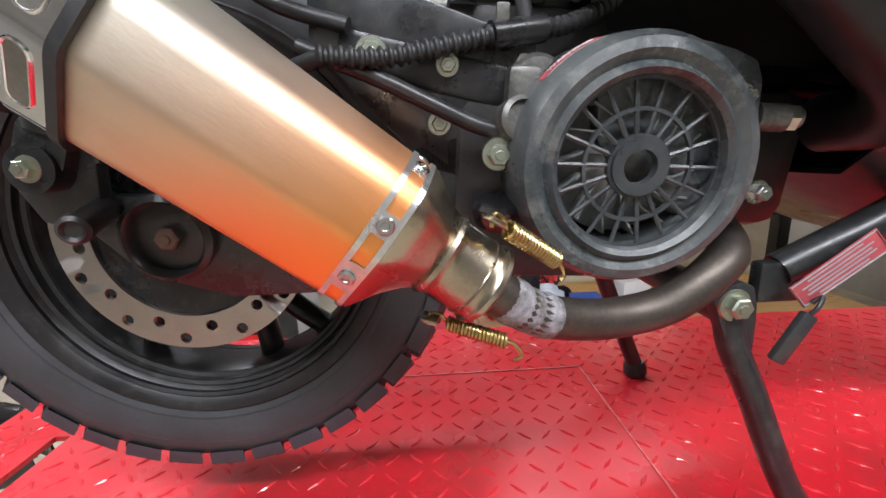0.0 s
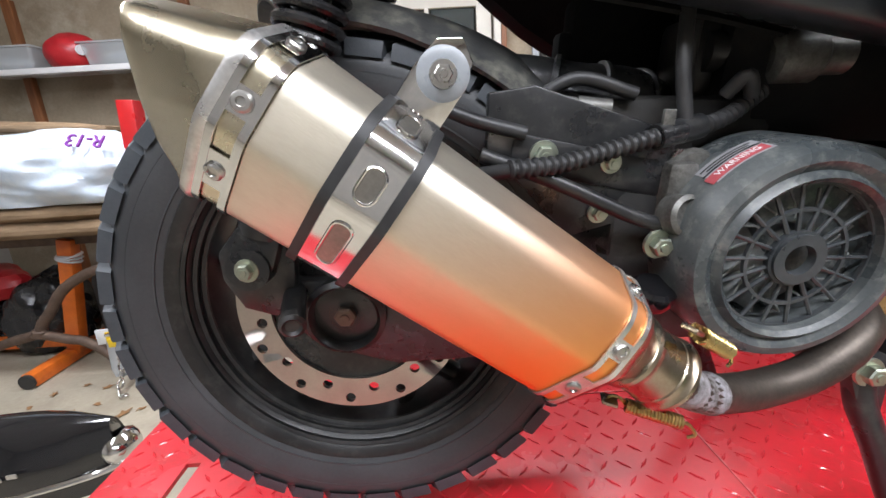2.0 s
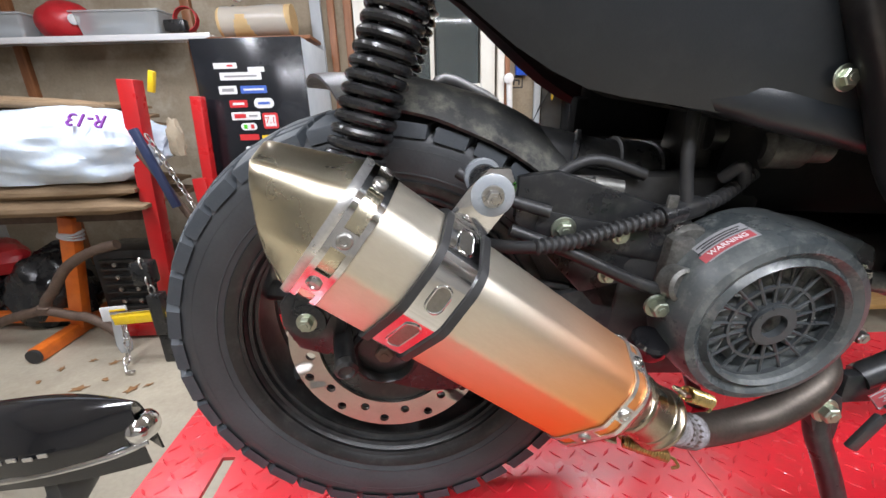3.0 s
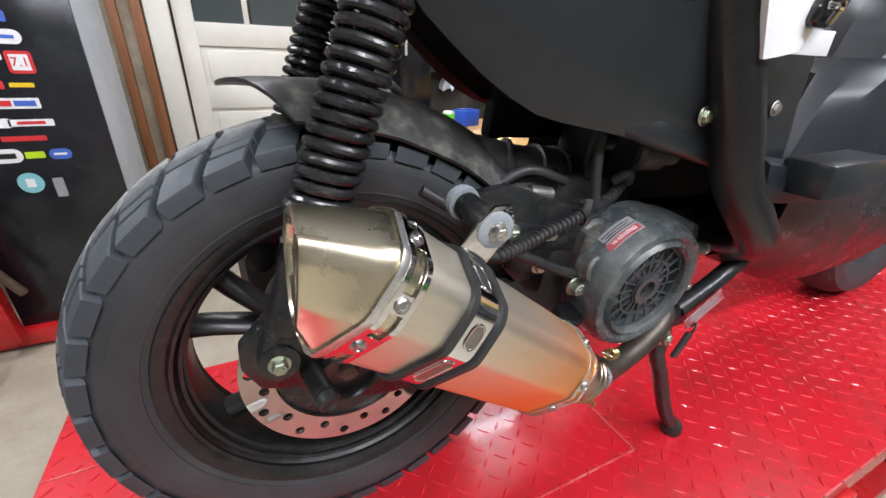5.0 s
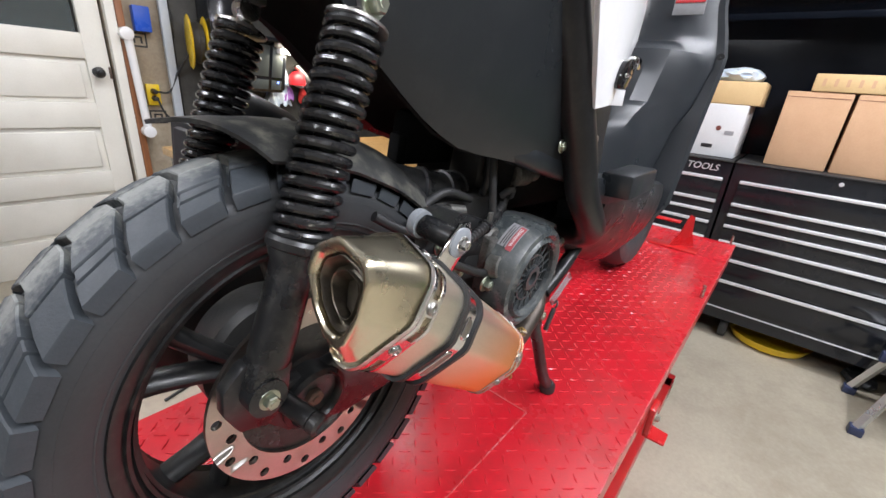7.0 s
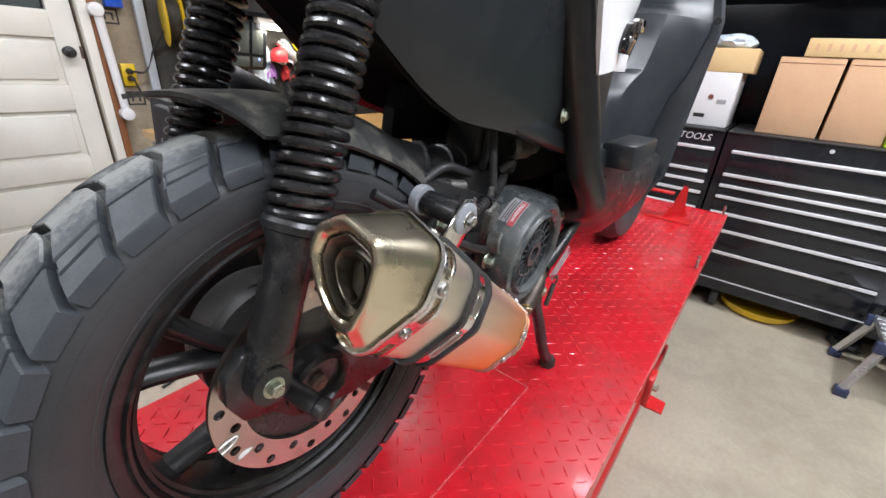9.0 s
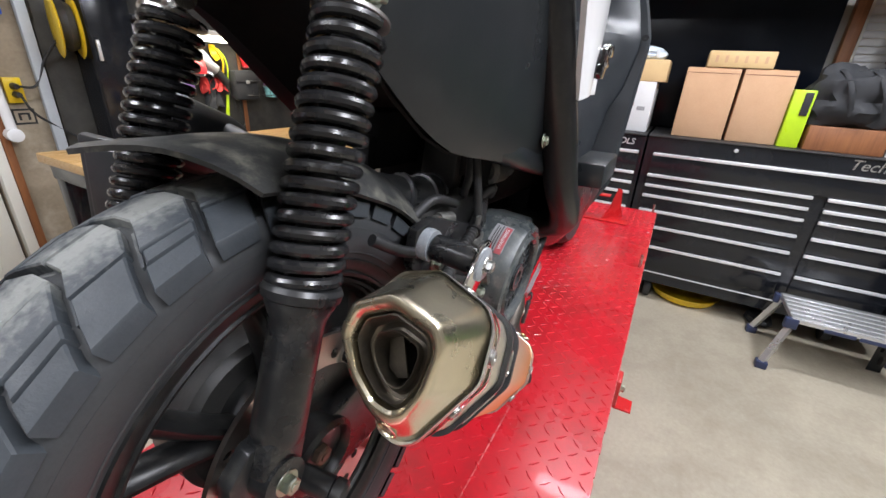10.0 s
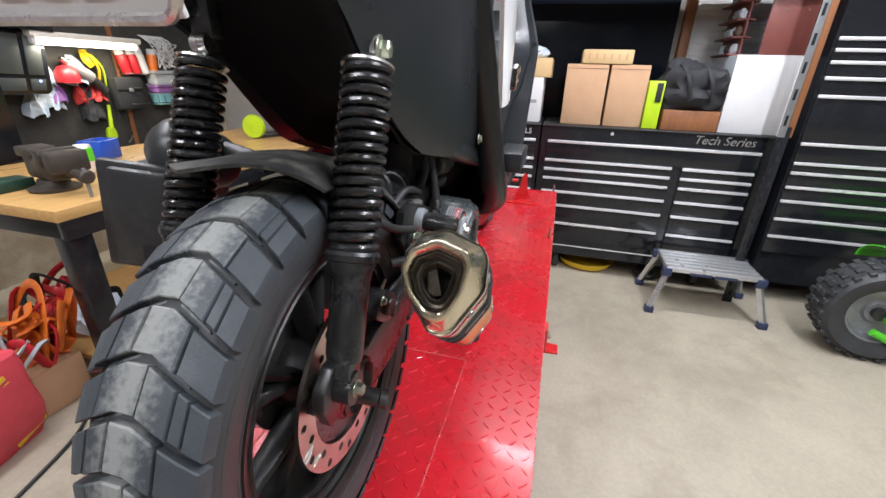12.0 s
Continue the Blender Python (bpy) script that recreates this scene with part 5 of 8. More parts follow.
part("strap_end", box((0, 0, 0), (0.012, 0.006, 0.040), 0.002, m=axis_m((0.424, -0.131, 0.169), (0, -1, 0), (0.50, 0, 0.86)) @ Matrix.Rotation(radians(90), 4, "X")), "plastic_dark", scooter, "black ribbed plastic strap end")
part("tie", tube(smooth_path([(0.431, -0.131, 0.183), (0.436, -0.134, 0.192), (0.441, -0.131, 0.198), (0.437, -0.128, 0.193)]), 0.0016, 8), "rubber_band", scooter)
TGM = Matrix.Translation((0.452, -0.128, 0.2165)) @ Matrix.Rotation(radians(-6), 4, "Z") @ Matrix.Rotation(radians(-40), 4, "Y")
tag = part("warning_tag", box((0, 0, 0), (0.064, 0.0012, 0.019), 0.0004, m=TGM), "faded_red", scooter, "faded red warning plate")
for k, w in ((0.0060, 0.040), (0.0028, 0.052), (0.0, 0.046), (-0.0028, 0.050), (-0.0060, 0.036)):
    part("print_bar", box((0, -0.0009, k), (w, 0.0006, 0.0009), m=TGM), "print_grey", tag)
part("tag_border", tube([TGM @ Vector((x_, -0.0008, z_)) for x_, z_ in ((-0.031, -0.0086), (0.031, -0.0086), (0.031, 0.0086), (-0.031, 0.0086), (-0.031, -0.0086))], 0.0006, 6), "print_grey", tag, "pale border of the tag")

# ---- bodywork ----
SEAT.append(BODY_SEAT)
def tail_sections():
    W = spline_fn([(-0.30, 0.100), (-0.10, 0.112), (0.0, 0.118), (0.1, 0.126), (0.2, 0.140), (0.33, 0.153)])
    rings = []
    for x in np.linspace(-0.30, 0.343, 28):
        w, z, zf = W(x), ZN(x), ZF(x)
        wf = w * (0.82 if x < 0.16 else min(0.95, 0.82 + (x - 0.16) * 0.7))
        zm = (z + zf) / 2
        tuck = min(1.0, max(0.0, (0.30 - x) / 0.14))     # the side rolls under towards the tail
        prof = lambda ww, zz: [(0.45 * ww, zz + 0.060), (0.70 * ww, zz + 0.030), ((0.87 - 0.07 * tuck) * ww, zz + 0.018 - 0.012 * tuck), ((0.95 - 0.09 * tuck) * ww, zz), ((0.985 - 0.07 * tuck) * ww, zz + 0.010 + 0.008 * tuck), ((1.0 - 0.025 * tuck) * ww, zz + 0.05 + 0.005 * tuck), (1.03 * ww, zz + 0.12), (1.04 * ww, zz + 0.19), (0.97 * ww, 0.98)]
        lean = lambda zz: (zz - 0.42) * -0.42 * max(0, (x - 0.05) / 0.28)
        ring = [Vector((x, 0, zm + 0.068))] + [Vector((x + lean(zz), -yy, zz)) for yy, zz in prof(w, z)] + [Vector((x + lean(zz), yy, zz)) for yy, zz in prof(wf, zf)[::-1]]
        rings.append(ring)
    return rings


# lower edge of the tail on the exhaust side, and the higher one on the far side
ZN = spline_fn([(-0.30, 0.790), (-0.20, 0.730), (-0.10, 0.662), (-0.05, 0.625), (0.004, 0.580), (0.03, 0.549), (0.053, 0.522), (0.095, 0.4905), (0.119, 0.473), (0.158, 0.453), (0.20, 0.445), (0.245, 0.436), (0.30, 0.422), (0.345, 0.410)])
ZF = spline_fn([(-0.30, 0.820), (-0.20, 0.745), (-0.10, 0.675), (-0.05, 0.632), (0.0, 0.596), (0.022, 0.580), (0.051, 0.566), (0.087, 0.5455), (0.121, 0.518), (0.143, 0.498), (0.174, 0.473), (0.212, 0.449), (0.30, 0.422), (0.345, 0.410)])
body = part("tail_fairing", loft(tail_sections()), "plastic", scooter, "matt dark grey plastic tail fairing", sharp=50)
# rolled flange of the lower edge
rows = []
for x in np.linspace(0.178, 0.342, 14):
    e_ = 0.010 * math.sin(math.pi * min(1, (x - 0.178) / 0.09) / 2)
    z = ZN(x)
    y = -0.1285 - 0.0195 * (x - 0.15) / 0.19
    k_ = min(1.0, (x - 0.178) / 0.08)
    y += 0.016 * (1 - k_)
    z += 0.010 * (1 - k_)
    rows.append([(x, y + 0.004, z + 0.008 + 2.0 * e_), (x, y + 0.002 - 0.006 * k_, z + 0.006 + e_), (x, y + 0.002 - 0.008 * k_, z + 0.004 * (1 - k_)), (x, y + 0.003 - 0.004 * k_, z - 0.004 * k_), (x, y + 0.02, z - 0.003)])
part("fairing_lip", sheet(rows, 0.0025), "plastic", body, sharp=60)
bolt(body, (0.290, -0.1545, 0.456), (0, -1, 0.05), 0.0055, 0.004, "zinc")
# sheet under the tail; its near-black colour paints the shade there
rows = []
for x in np.linspace(-0.29, 0.335, 16):
    z, zf = ZN(x), ZF(x)
    rows.append([(x, v * (0.098 if v < 0 else 0.078), (z if v < 0 else zf) * abs(v) ** 0.8 + (z + zf) / 2 * (1 - abs(v) ** 0.8) + 0.054 - 0.054 * abs(v) ** 2.6) for v in np.linspace(-1, 1, 11)])
part("under_tray", sheet(rows, 0.003), "under", body, "underside of the tail, its shade painted near-black", sharp=60)
# exposed frame tube
part("frame_tube", tube(smooth_path([(0.452, -0.095, 0.306), (0.449, -0.135, 0.309), (0.430, -0.161, 0.325), (0.385, -0.170, 0.357), (0.340, -0.169, 0.400), (0.318, -0.165, 0.450), (0.295, -0.160, 0.500), (0.250, -0.150, 0.600), (0.205, -0.139, 0.700), (0.12, -0.12, 0.89)]), 0.0205, 24), "frame_black", scooter, "thick black exposed frame tube")
# white side cover with latch
rows = []
for i in range(11):
    f = i / 10
    z = 0.500 + f * 0.34
    x0, x1 = 0.292 - 0.46 * (z - 0.5), 0.355 + 0.088 * math.sin(min(1, f * 2.6) * math.pi / 2) - 0.42 * max(0, z - 0.56)
    rows.append([(x0 + (x1 - x0) * g, -0.168 - 0.018 * math.sin(math.pi * min(1, 0.25 + 0.75 * g)) - 0.002 * f, z + 0.012 * g) for g in np.linspace(0, 1, 10)])
part("side_cover", sheet(rows, 0.006), "white_plastic", scooter, "glossy white side cover", sharp=60)
latch = part("latch", plate(soften([(-0.020, -0.014), (0.002, -0.016), (0.020, 0.004), (0.018, 0.018), (-0.004, 0.016), (-0.016, 0.004)], 1), 0.012, axis_m((0.335, -0.190, 0.536), (0, -1, 0)), 0.002), "gloss_black", scooter, "chromed black seat latch")
part("catch", box((0.359, -0.192, 0.550), (0.022, 0.010, 0.014), 0.003), "chrome", latch)
part("catch", box((0.332, -0.197, 0.535), (0.020, 0.003, 0.005), 0.001), "chrome", latch)
part("cover_label", box((0.352, -0.182, 0.513), (0.052, 0.002, 0.018), 0.0005), "paper_white", scooter, "white paper label")
rows = []
for z, x0, x1 in ((0.402, 0.352, 0.447), (0.43, 0.340, 0.445), (0.46, 0.326, 0.438), (0.485, 0.315, 0.428), (0.498, 0.309, 0.420), (0.505, 0.305, 0.415)):
    rows.append([(x0 + (x1 - x0) * g, -0.1500 - (0.004 if z > 0.484 else 0) + (0.014 if g > 0.95 else 0), z + 0.016 * g * (1 if z > 0.48 else 0)) for g in (0, 0.25, 0.5, 0.75, 0.93, 1)])
panel = part("side_panel", sheet(rows, 0.004), "plastic", scooter, "scuffed dark grey side panel", sharp=30)
bolt(panel, (0.390, -0.1545, 0.460), (0, -1, 0), 0.0048, 0.003, "steel")
# leg shield seen from behind: flat border, crease, then the bulging knee panel
rows = []
for i in range(27):
    f = i / 26
    z = 0.16 + f * 0.76
    edge = 1.016 + (z - 0.383) * 0.40
    half = float(np.interp(z, [0.16, 0.27, 0.62, 0.68, 0.74, 0.92], [0.090, 0.156, 0.168, 0.150, 0.128, 0.095]))
    crease = float(np.interp(z, [0.16, 0.33, 0.46, 0.50, 0.60, 0.66], [0.50, 0.56, 0.66, 0.78, 0.86, 0.86]))
    depth = float(np.interp(z, [0.16, 0.30, 0.44, 0.475, 0.505, 0.60, 0.640, 0.660, 0.92], [0.20, 0.26, 0.27, 0.25, 0.18, 0.17, 0.15, 0.05, 0.04]))
    row = []
    for v in (-1, -0.97, crease * -1.04, -crease, -crease * 0.88, -crease * 0.7, -crease * 0.5, -crease * 0.25, 0, crease * 0.25, crease * 0.5, crease * 0.7, crease * 0.88, crease, crease * 1.04, 0.97, 1):
        u = max(0.0, 1 - abs(v) / crease)
        row.append((edge - depth * min(1, u * 1.7) ** 0.85 + (0.012 if abs(v) > 0.98 else 0.0), v * half, z))
    rows.append(row)
shield = part("leg_shield", sheet(rows, 0.006), "shield", scooter, "dark grey moulded leg shield", sharp=28)
# clip holes are black discs; the shade in them is painted
for p in ((1.019, -0.144, 0.383), (1.114, -0.155, 0.627)):
    part("clip_hole", lathe([(0.0085, 0), (0.0085, 0.004), (0.004, 0.004), (0.0005, 0.003)], axis_m(p, (-1, -0.1, 0.3)), 14), "hole_shade", shield)
lab2 = part("label", box((1.085, -0.062, 0.735), (0.004, 0.07, 0.034), 0.0006), "print_grey", shield, "small grey printed label")
part("label_band", box((1.082, -0.062, 0.747), (0.002, 0.066, 0.007), 0.0004), "print_red", lab2)
# footboard and the glossy belly under it
rows = []
for i in range(12):
    f = i / 11
    x = 0.375 + f * 0.56
    z = 0.405 - 0.085 * f
    rows.append([(x, -0.168 + 0.03 * f, z - 0.028), (x, -0.174 + 0.03 * f, z - 0.010), (x + 0.004, -0.170 + 0.03 * f, z + 0.006), (x + 0.01, -0.158 + 0.03 * f, z + 0.010), (x + 0.01, -0.06, z - 0.012), (x + 0.01, 0.06, z - 0.012), (x + 0.01, 0.17 - 0.03 * f, z + 0.010), (x, 0.19 - 0.03 * f, z - 0.010), (x, 0.184 - 0.03 * f, z - 0.028)])
board = part("footboard", sheet(rows, 0.006), "plastic", scooter, "dark grey plastic footboard", sharp=40)
part("foot_rest", box((0.475, -0.186, 0.400), (0.12, 0.044, 0.034), 0.004), "plastic", board)
rows = []
for i in range(10):
    f = i / 9
    x = 0.455 + f * 0.50
    zt = 0.385 - 0.085 * f
    zb = 0.272 - 0.10 * math.sin(min(1, f * 1.5) * math.pi / 2)
    rows.append([(x, -0.166 + 0.025 * f, zt), (x, -0.162 + 0.025 * f, zt * 0.65 + zb * 0.35), (x, -0.146 + 0.025 * f, zt * 0.3 + zb * 0.7), (x + 0.01, -0.10, zb), (x + 0.01, 0.10, zb), (x, 0.15 - 0.03 * f, zt * 0.3 + zb * 0.7), (x, 0.172 - 0.03 * f, zt)])
part("belly_panel", sheet(rows, 0.005), "black_paint", scooter, "glossy dark belly panel", sharp=50)
# number plate hanging off the tail, its characters as bars
plate_m = Matrix.Translation((-0.172, -0.014, 0.615)) @ Matrix.Rotation(radians(-20), 4, "Y")
num = part("number_plate", box((0, 0.0, 0), (0.003, 0.20, 0.12), 0.001, m=plate_m), "paper_white", scooter, "pale number plate with embossed rim")
part("plate_rim", tube([plate_m @ Vector((-0.001, y, z)) for y, z in round_poly(0.20, 0.12, 0.012)] + [plate_m @ Vector((-0.001, 0.1, 0.048))], 0.0028, 8), "rail", num, "pale raised rim")
for k in range(7):
    part("character_bar", box((-0.0024, -0.072 + 0.024 * k, 0.005), (0.0012, 0.013, 0.05), 0.0004, m=plate_m), "navy", num)
for k in range(6):
    part("small_bar", box((-0.0024, -0.06 + 0.024 * k, -0.046), (0.0012, 0.016, 0.010), 0.0004, m=plate_m), "print_grey", num)
# front wheel
FWM = axis_m((1.215, 0, 0.235), (0, -1, 0))
part("front_tyre", lathe([(0.150, 0.04), (0.19, 0.058), (0.215, 0.055), (0.232, 0.03), (0.235, 0), (0.232, -0.03), (0.215, -0.055), (0.19, -0.058), (0.150, -0.04)], FWM, 64, closed=True), "rubber", scooter, "black front tyre")
part("front_rim", lathe([(0.03, 0.03), (0.04, 0.0), (0.155, 0.02), (0.155, -0.02), (0.04, -0.03), (0.03, -0.03)], FWM, 48), "rim", scooter)
part("fork", tube([(1.215, -0.075, 0.235), (1.12, -0.07, 0.52)], 0.018, 14), "black_paint", scooter)

# ---- tool cabinets along the far wall ----
def cabinet(name, label, y0, y1, x0, x1, z0, z1, columns, group, brand=None):
    """columns: (y from, y to, [handle heights]); drawers open to -x."""
    cab = thing(name, label, "tool cabinet", (0, 0, 0), group=group)
    part("body", box(((x0 + x1) / 2, (y0 + y1) / 2, (z0 + z1) / 2), (x1 - x0, y1 - y0, z1 - z0), 0.006), "tool_black", cab)
    for a, b, hs in columns:
        for h, nxt in zip(hs, hs[1:] + [None]):
            lo = (nxt + 0.012) if nxt is not None else h - (hs[-2] - hs[-1] if len(hs) > 1 else 0.1) * 1.0
            d = part("drawer", box((x0 - 0.006, (a + b) / 2, (h + 0.008 + lo) / 2), (0.012, abs(b - a) - 0.008, h + 0.008 - lo - 0.004), 0.002), "tool_black", cab)
            part("pull", box((x0 - 0.016, (a + b) / 2, h), (0.012, abs(b - a) - 0.012, 0.017), 0.004), "trim_alu", d, "bright aluminium drawer pull")
    return cab


TB = 2.31
c1 = cabinet("tool_cabinet", "glossy black roller tool cabinet with aluminium drawer pulls", -0.165, -1.385, TB, TB + 0.55, FLOOR + 0.12, 0.280,
             [(-0.20, -1.335, [0.195]), (-0.196, -0.918, [0.084, 0.029, -0.027, -0.109, -0.197, -0.313]), (-0.960, -1.330, [0.084, 0.029, -0.027, -0.109, -0.197, -0.313])], "black tool cabinets")
part("top_mat", box((TB + 0.27, -0.775, 0.284), (0.56, 1.22, 0.008), 0.003), "rubber_band", c1)
part("kick_trim", box((TB - 0.004, -0.70, -0.466), (0.008, 1.0, 0.006), 0.002), "trim_alu", c1)
part("lock", lathe([(0.009, 0), (0.009, 0.006), (0.004, 0.007)], axis_m((TB - 0.001, -0.562, 0.254), (-1, 0, 0)), 16), "trim_alu", c1)
side_text = Matrix.Translation((TB - 0.002, -1.140, 0.248)) @ Matrix.Rotation(radians(-90), 4, "Z") @ Matrix.Rotation(radians(90), 4, "X")
part("lettering", text_bm("Tech Series", 0.064, side_text, 0.001, 1.0, 0.25), "rail", c1, "silver lettering")
for y in (-0.35, -1.2):
    for x in (TB + 0.08, TB + 0.45):
        part("caster", lathe([(0.02, -0.02), (0.055, -0.018), (0.06, -0.01), (0.06, 0.01), (0.055, 0.018), (0.02, 0.02)], axis_m((x, y, FLOOR + 0.06), (0, 1, 0)), 24), "rubber_band", c1)
c0 = cabinet("tool_cabinet", "glossy black roller tool cabinet with aluminium drawer pulls", 0.90, -0.155, TB, TB + 0.55, FLOOR + 0.12, 0.280,
             [(0.64, -0.140, [0.195, 0.084, 0.029, -0.027, -0.109, -0.197, -0.313])], "black tool cabinets")
part("top_mat", box((TB + 0.27, 0.372, 0.284), (0.56, 1.05, 0.008), 0.003), "rubber_band", c0)
tx = Matrix.Translation((TB - 0.002, -0.03, 0.243)) @ Matrix.Rotation(radians(-90), 4, "Z") @ Matrix.Rotation(radians(90), 4, "X")
part("lettering", text_bm("TOOLS", 0.045, tx, 0.001, 1.0, 0.2), "trim_alu", c0, "silver lettering")
for y in (-0.1, 0.7):
    part("caster", lathe([(0.02, -0.02), (0.055, -0.018), (0.06, -0.01), (0.06, 0.01), (0.055, 0.018), (0.02, 0.02)], axis_m((TB + 0.08, y, FLOOR + 0.06), (0, 1, 0)), 24), "rubber_band", c0)
c2 = cabinet("tool_cabinet", "tall black tool chest with many bright drawer pulls", -1.465, -2.75, TB - 0.02, TB + 0.55, FLOOR + 0.12, 1.05,
             [(-1.470, -2.70, [0.751, 0.702, 0.649, 0.578, 0.495, 0.265, 0.165, 0.114, 0.037, -0.040, -0.142, -0.243])], "black tool cabinets")


def carton(name, label, lo, hi, material, tape=True, group="", rz=0):
    """A closed carton with flap seam and tape."""
    c = [(a + b) / 2 for a, b in zip(lo, hi)]
    s = [abs(b - a) for a, b in zip(lo, hi)]
    t = thing(name, label, "box", (c[0], c[1], min(lo[2], hi[2])), rz, group)
    part("body", box((0, 0, s[2] / 2), s, 0.004), material, t)
    if tape:
        part("tape", box((0, 0, s[2] + 0.0008), (s[0] * 0.98, 0.045, 0.0016), 0.0005), "card_light", t)
        part("flap_seam", box((-s[0] / 2 - 0.0006, 0, s[2] * 0.93), (0.0012, s[1] * 0.96, 0.002)), "maroon", t)
    return t


TT = 0.2885
carton("cardboard_box", "plain brown cardboard box on the tool cabinet", (2.40, -0.262, TT), (2.66, -0.492, TT + 0.333), "card", group="brown boxes")
carton("cardboard_box", "plain brown cardboard box on the tool cabinet", (2.40, -0.506, TT), (2.66, -0.713, TT + 0.333), "card", group="brown boxes")
flat = carton("flat_box", "flat tan carton lying across two boxes", (2.395, -0.340, TT + 0.336), (2.64, -0.610, TT + 0.409), "card_light", tape=False)
for k in range(6):
    part("print_bar", box((-0.1235, -0.10 + 0.040 * k, 0.037), (0.001, 0.012, 0.03), m=Matrix.Rotation(0, 4, "Z")), "card", flat)
wb = carton("file_box", "white file box with printed bars", (2.40, 0.065, TT), (2.70, -0.137, TT + 0.255), "paper_white", tape=False)
part("handhold", lathe([(0.012, 0), (0.012, 0.002), (0.002, 0.002)], axis_m((-0.151, 0.0, 0.14), (-1, 0, 0)), 16), "maroon", wb)
part("print_bar", box((-0.151, 0.03, 0.05), (0.001, 0.05, 0.018)), "black_paint", wb)
part("print_bar", box((-0.151, -0.05, 0.12), (0.001, 0.04, 0.02)), "print_grey", wb)
carton("cardboard_box", "open tan carton on a white file box", (2.40, 0.07, TT + 0.2555), (2.70, -0.175, TT + 0.362), "card_light", tape=False)
solid("plastic_sack", blob((0.26, 0.20, 0.07), 2, 0.2), "bag_white", "crumpled white plastic sack on a carton", "bag", (2.54, -0.05, TT + 0.3625))
carton("tool_case", "lime green tool case with black strap", (2.38, -0.718, TT), (2.62, -0.800, TT + 0.255), "lime", tape=False)
solid("case_strap", box((2.376, -0.775, TT + 0.195), (0.006, 0.03, 0.10), 0.002), "cloth_black", "black strap hanging on a lime case", "strap")
carton("wooden_box", "orange-brown wooden box under a black bag", (2.36, -0.815, TT), (2.64, -1.100, TT + 0.108), "wood_trim", tape=False)
bag = thing("cloth_bag", "slumped black cloth bag on a wooden box", "bag", (2.48, -0.950, TT + 0.109))
part("body", blob((0.30, 0.37, 0.26), 5, 0.30, 3.4, 4), "cloth_black", bag)
for k in (-0.06, 0.05):
    part("strap", tube(smooth_path([(-0.14, k - 0.03, 0.05), (-0.155, k, 0.15), (-0.10, k + 0.03, 0.225), (-0.03, k + 0.05, 0.24)]), 0.010, 8, flat=0.3), "cloth_black", bag)
wcab = thing("small_cabinet", "small white-fronted cabinet with grey sides", "cabinet", (2.60, -1.255, TT))
part("body", box((0, 0, 0.196), (0.44, 0.292, 0.392), 0.004), "grey_board", wcab)
part("door", box((-0.226, 0, 0.196), (0.012, 0.297, 0.392), 0.003), "paper_white", wcab)
hutch = thing("wall_hutch", "maroon pigeonhole hutch with small parts", "shelf", (2.60, -1.240, TT + 0.393))
part("side", box((-0.02, -0.14, 0.15), (0.40, 0.012, 0.30), 0.002), "maroon", hutch)
part("side", box((0.05, 0.09, 0.15), (0.30, 0.012, 0.30), 0.002), "maroon", hutch)
part("back", box((-0.218, -0.06, 0.15), (0.012, 0.20, 0.30), 0.002), "maroon", hutch)
for k in range(4):
    part("shelf_board", box((0.05, 0.10, 0.005 + 0.085 * k), (0.30, 0.09, 0.010), 0.002), "maroon", hutch)
    for j in range(3):
        part("small_part", blob((0.05, 0.04, 0.05), k * 3 + j, 0.3), ("grey_board", "rust", "bag_white")[(k + j) % 3], hutch, m=Matrix.Translation((-0.06 + 0.08 * j, 0.11, 0.011 + 0.085 * k)))
for yk in (-0.03, -0.12):
    part("screw", lathe([(0.005, 0), (0.004, 0.002)], axis_m((-0.224, yk, 0.20), (-1, 0, 0)), 12), "steel", hutch)
solid("paper_roll", rod((2.40, -1.15, 0), (2.40, -1.39, 0), 0.035), "paper_white", "white paper roll on a hutch", "roll", (0, 0, TT + 0.393 + 0.336))

# wall finishes behind the cabinets
solid("wall_panel", box((WX1 - 0.085, 0.0, 0.75), (0.04, 1.76, 1.9), 0.003), "black_wall", "large glossy black panel on the wall", "wall panel", kind="structure")
solid("trim", box((WX1 - 0.09, -0.945, 0.75), (0.06, 0.055, 1.9), 0.004), "wood_trim", "orange stained wooden window trim", "trim", kind="structure")
win = thing("window_1", "window with closed white blinds", "window", (WX1 - 0.07, -1.24, 0.0), kind="structure")
part("window_frame", box((0.0, 0, 0.85), (0.03, 0.55, 1.1), 0.004), "white_paint", win)
for k in range(26):
    part("blind_slat", box((-0.022, 0, 0.42 + 0.036 * k), (0.003, 0.50, 0.032), 0.001, m=Matrix.Identity(4)), "paper_white", win)
# slotted steel uprights of a rack
rack = thing("rack_post", "slotted steel rack upright with a wooden strip", "rack", (2.19, -1.350, FLOOR))
part("flange", box((0.0, 0.0, 0.50), (0.004, 0.05, 1.0), 0.001), "tool_black", rack)
part("flange", box((0.02, -0.025, 0.50), (0.04, 0.004, 1.0), 0.001), "tool_black", rack)
# slots are black blocks on the flange, shade put into their colour
for k in range(14):
    part("slot", box((-0.003, 0.006 if k % 2 else -0.008, 0.06 + 0.065 * k), (0.003, 0.012, 0.035), 0.001), "hole_shade", rack)
part("upper_post", box((0.0, 0.01, 1.70), (0.006, 0.032, 1.5), 0.001), "grey_metal", rack)
part("wooden_strip", box((0.012, -0.024, 1.70), (0.02, 0.03, 1.5), 0.003), "wood_trim", rack)
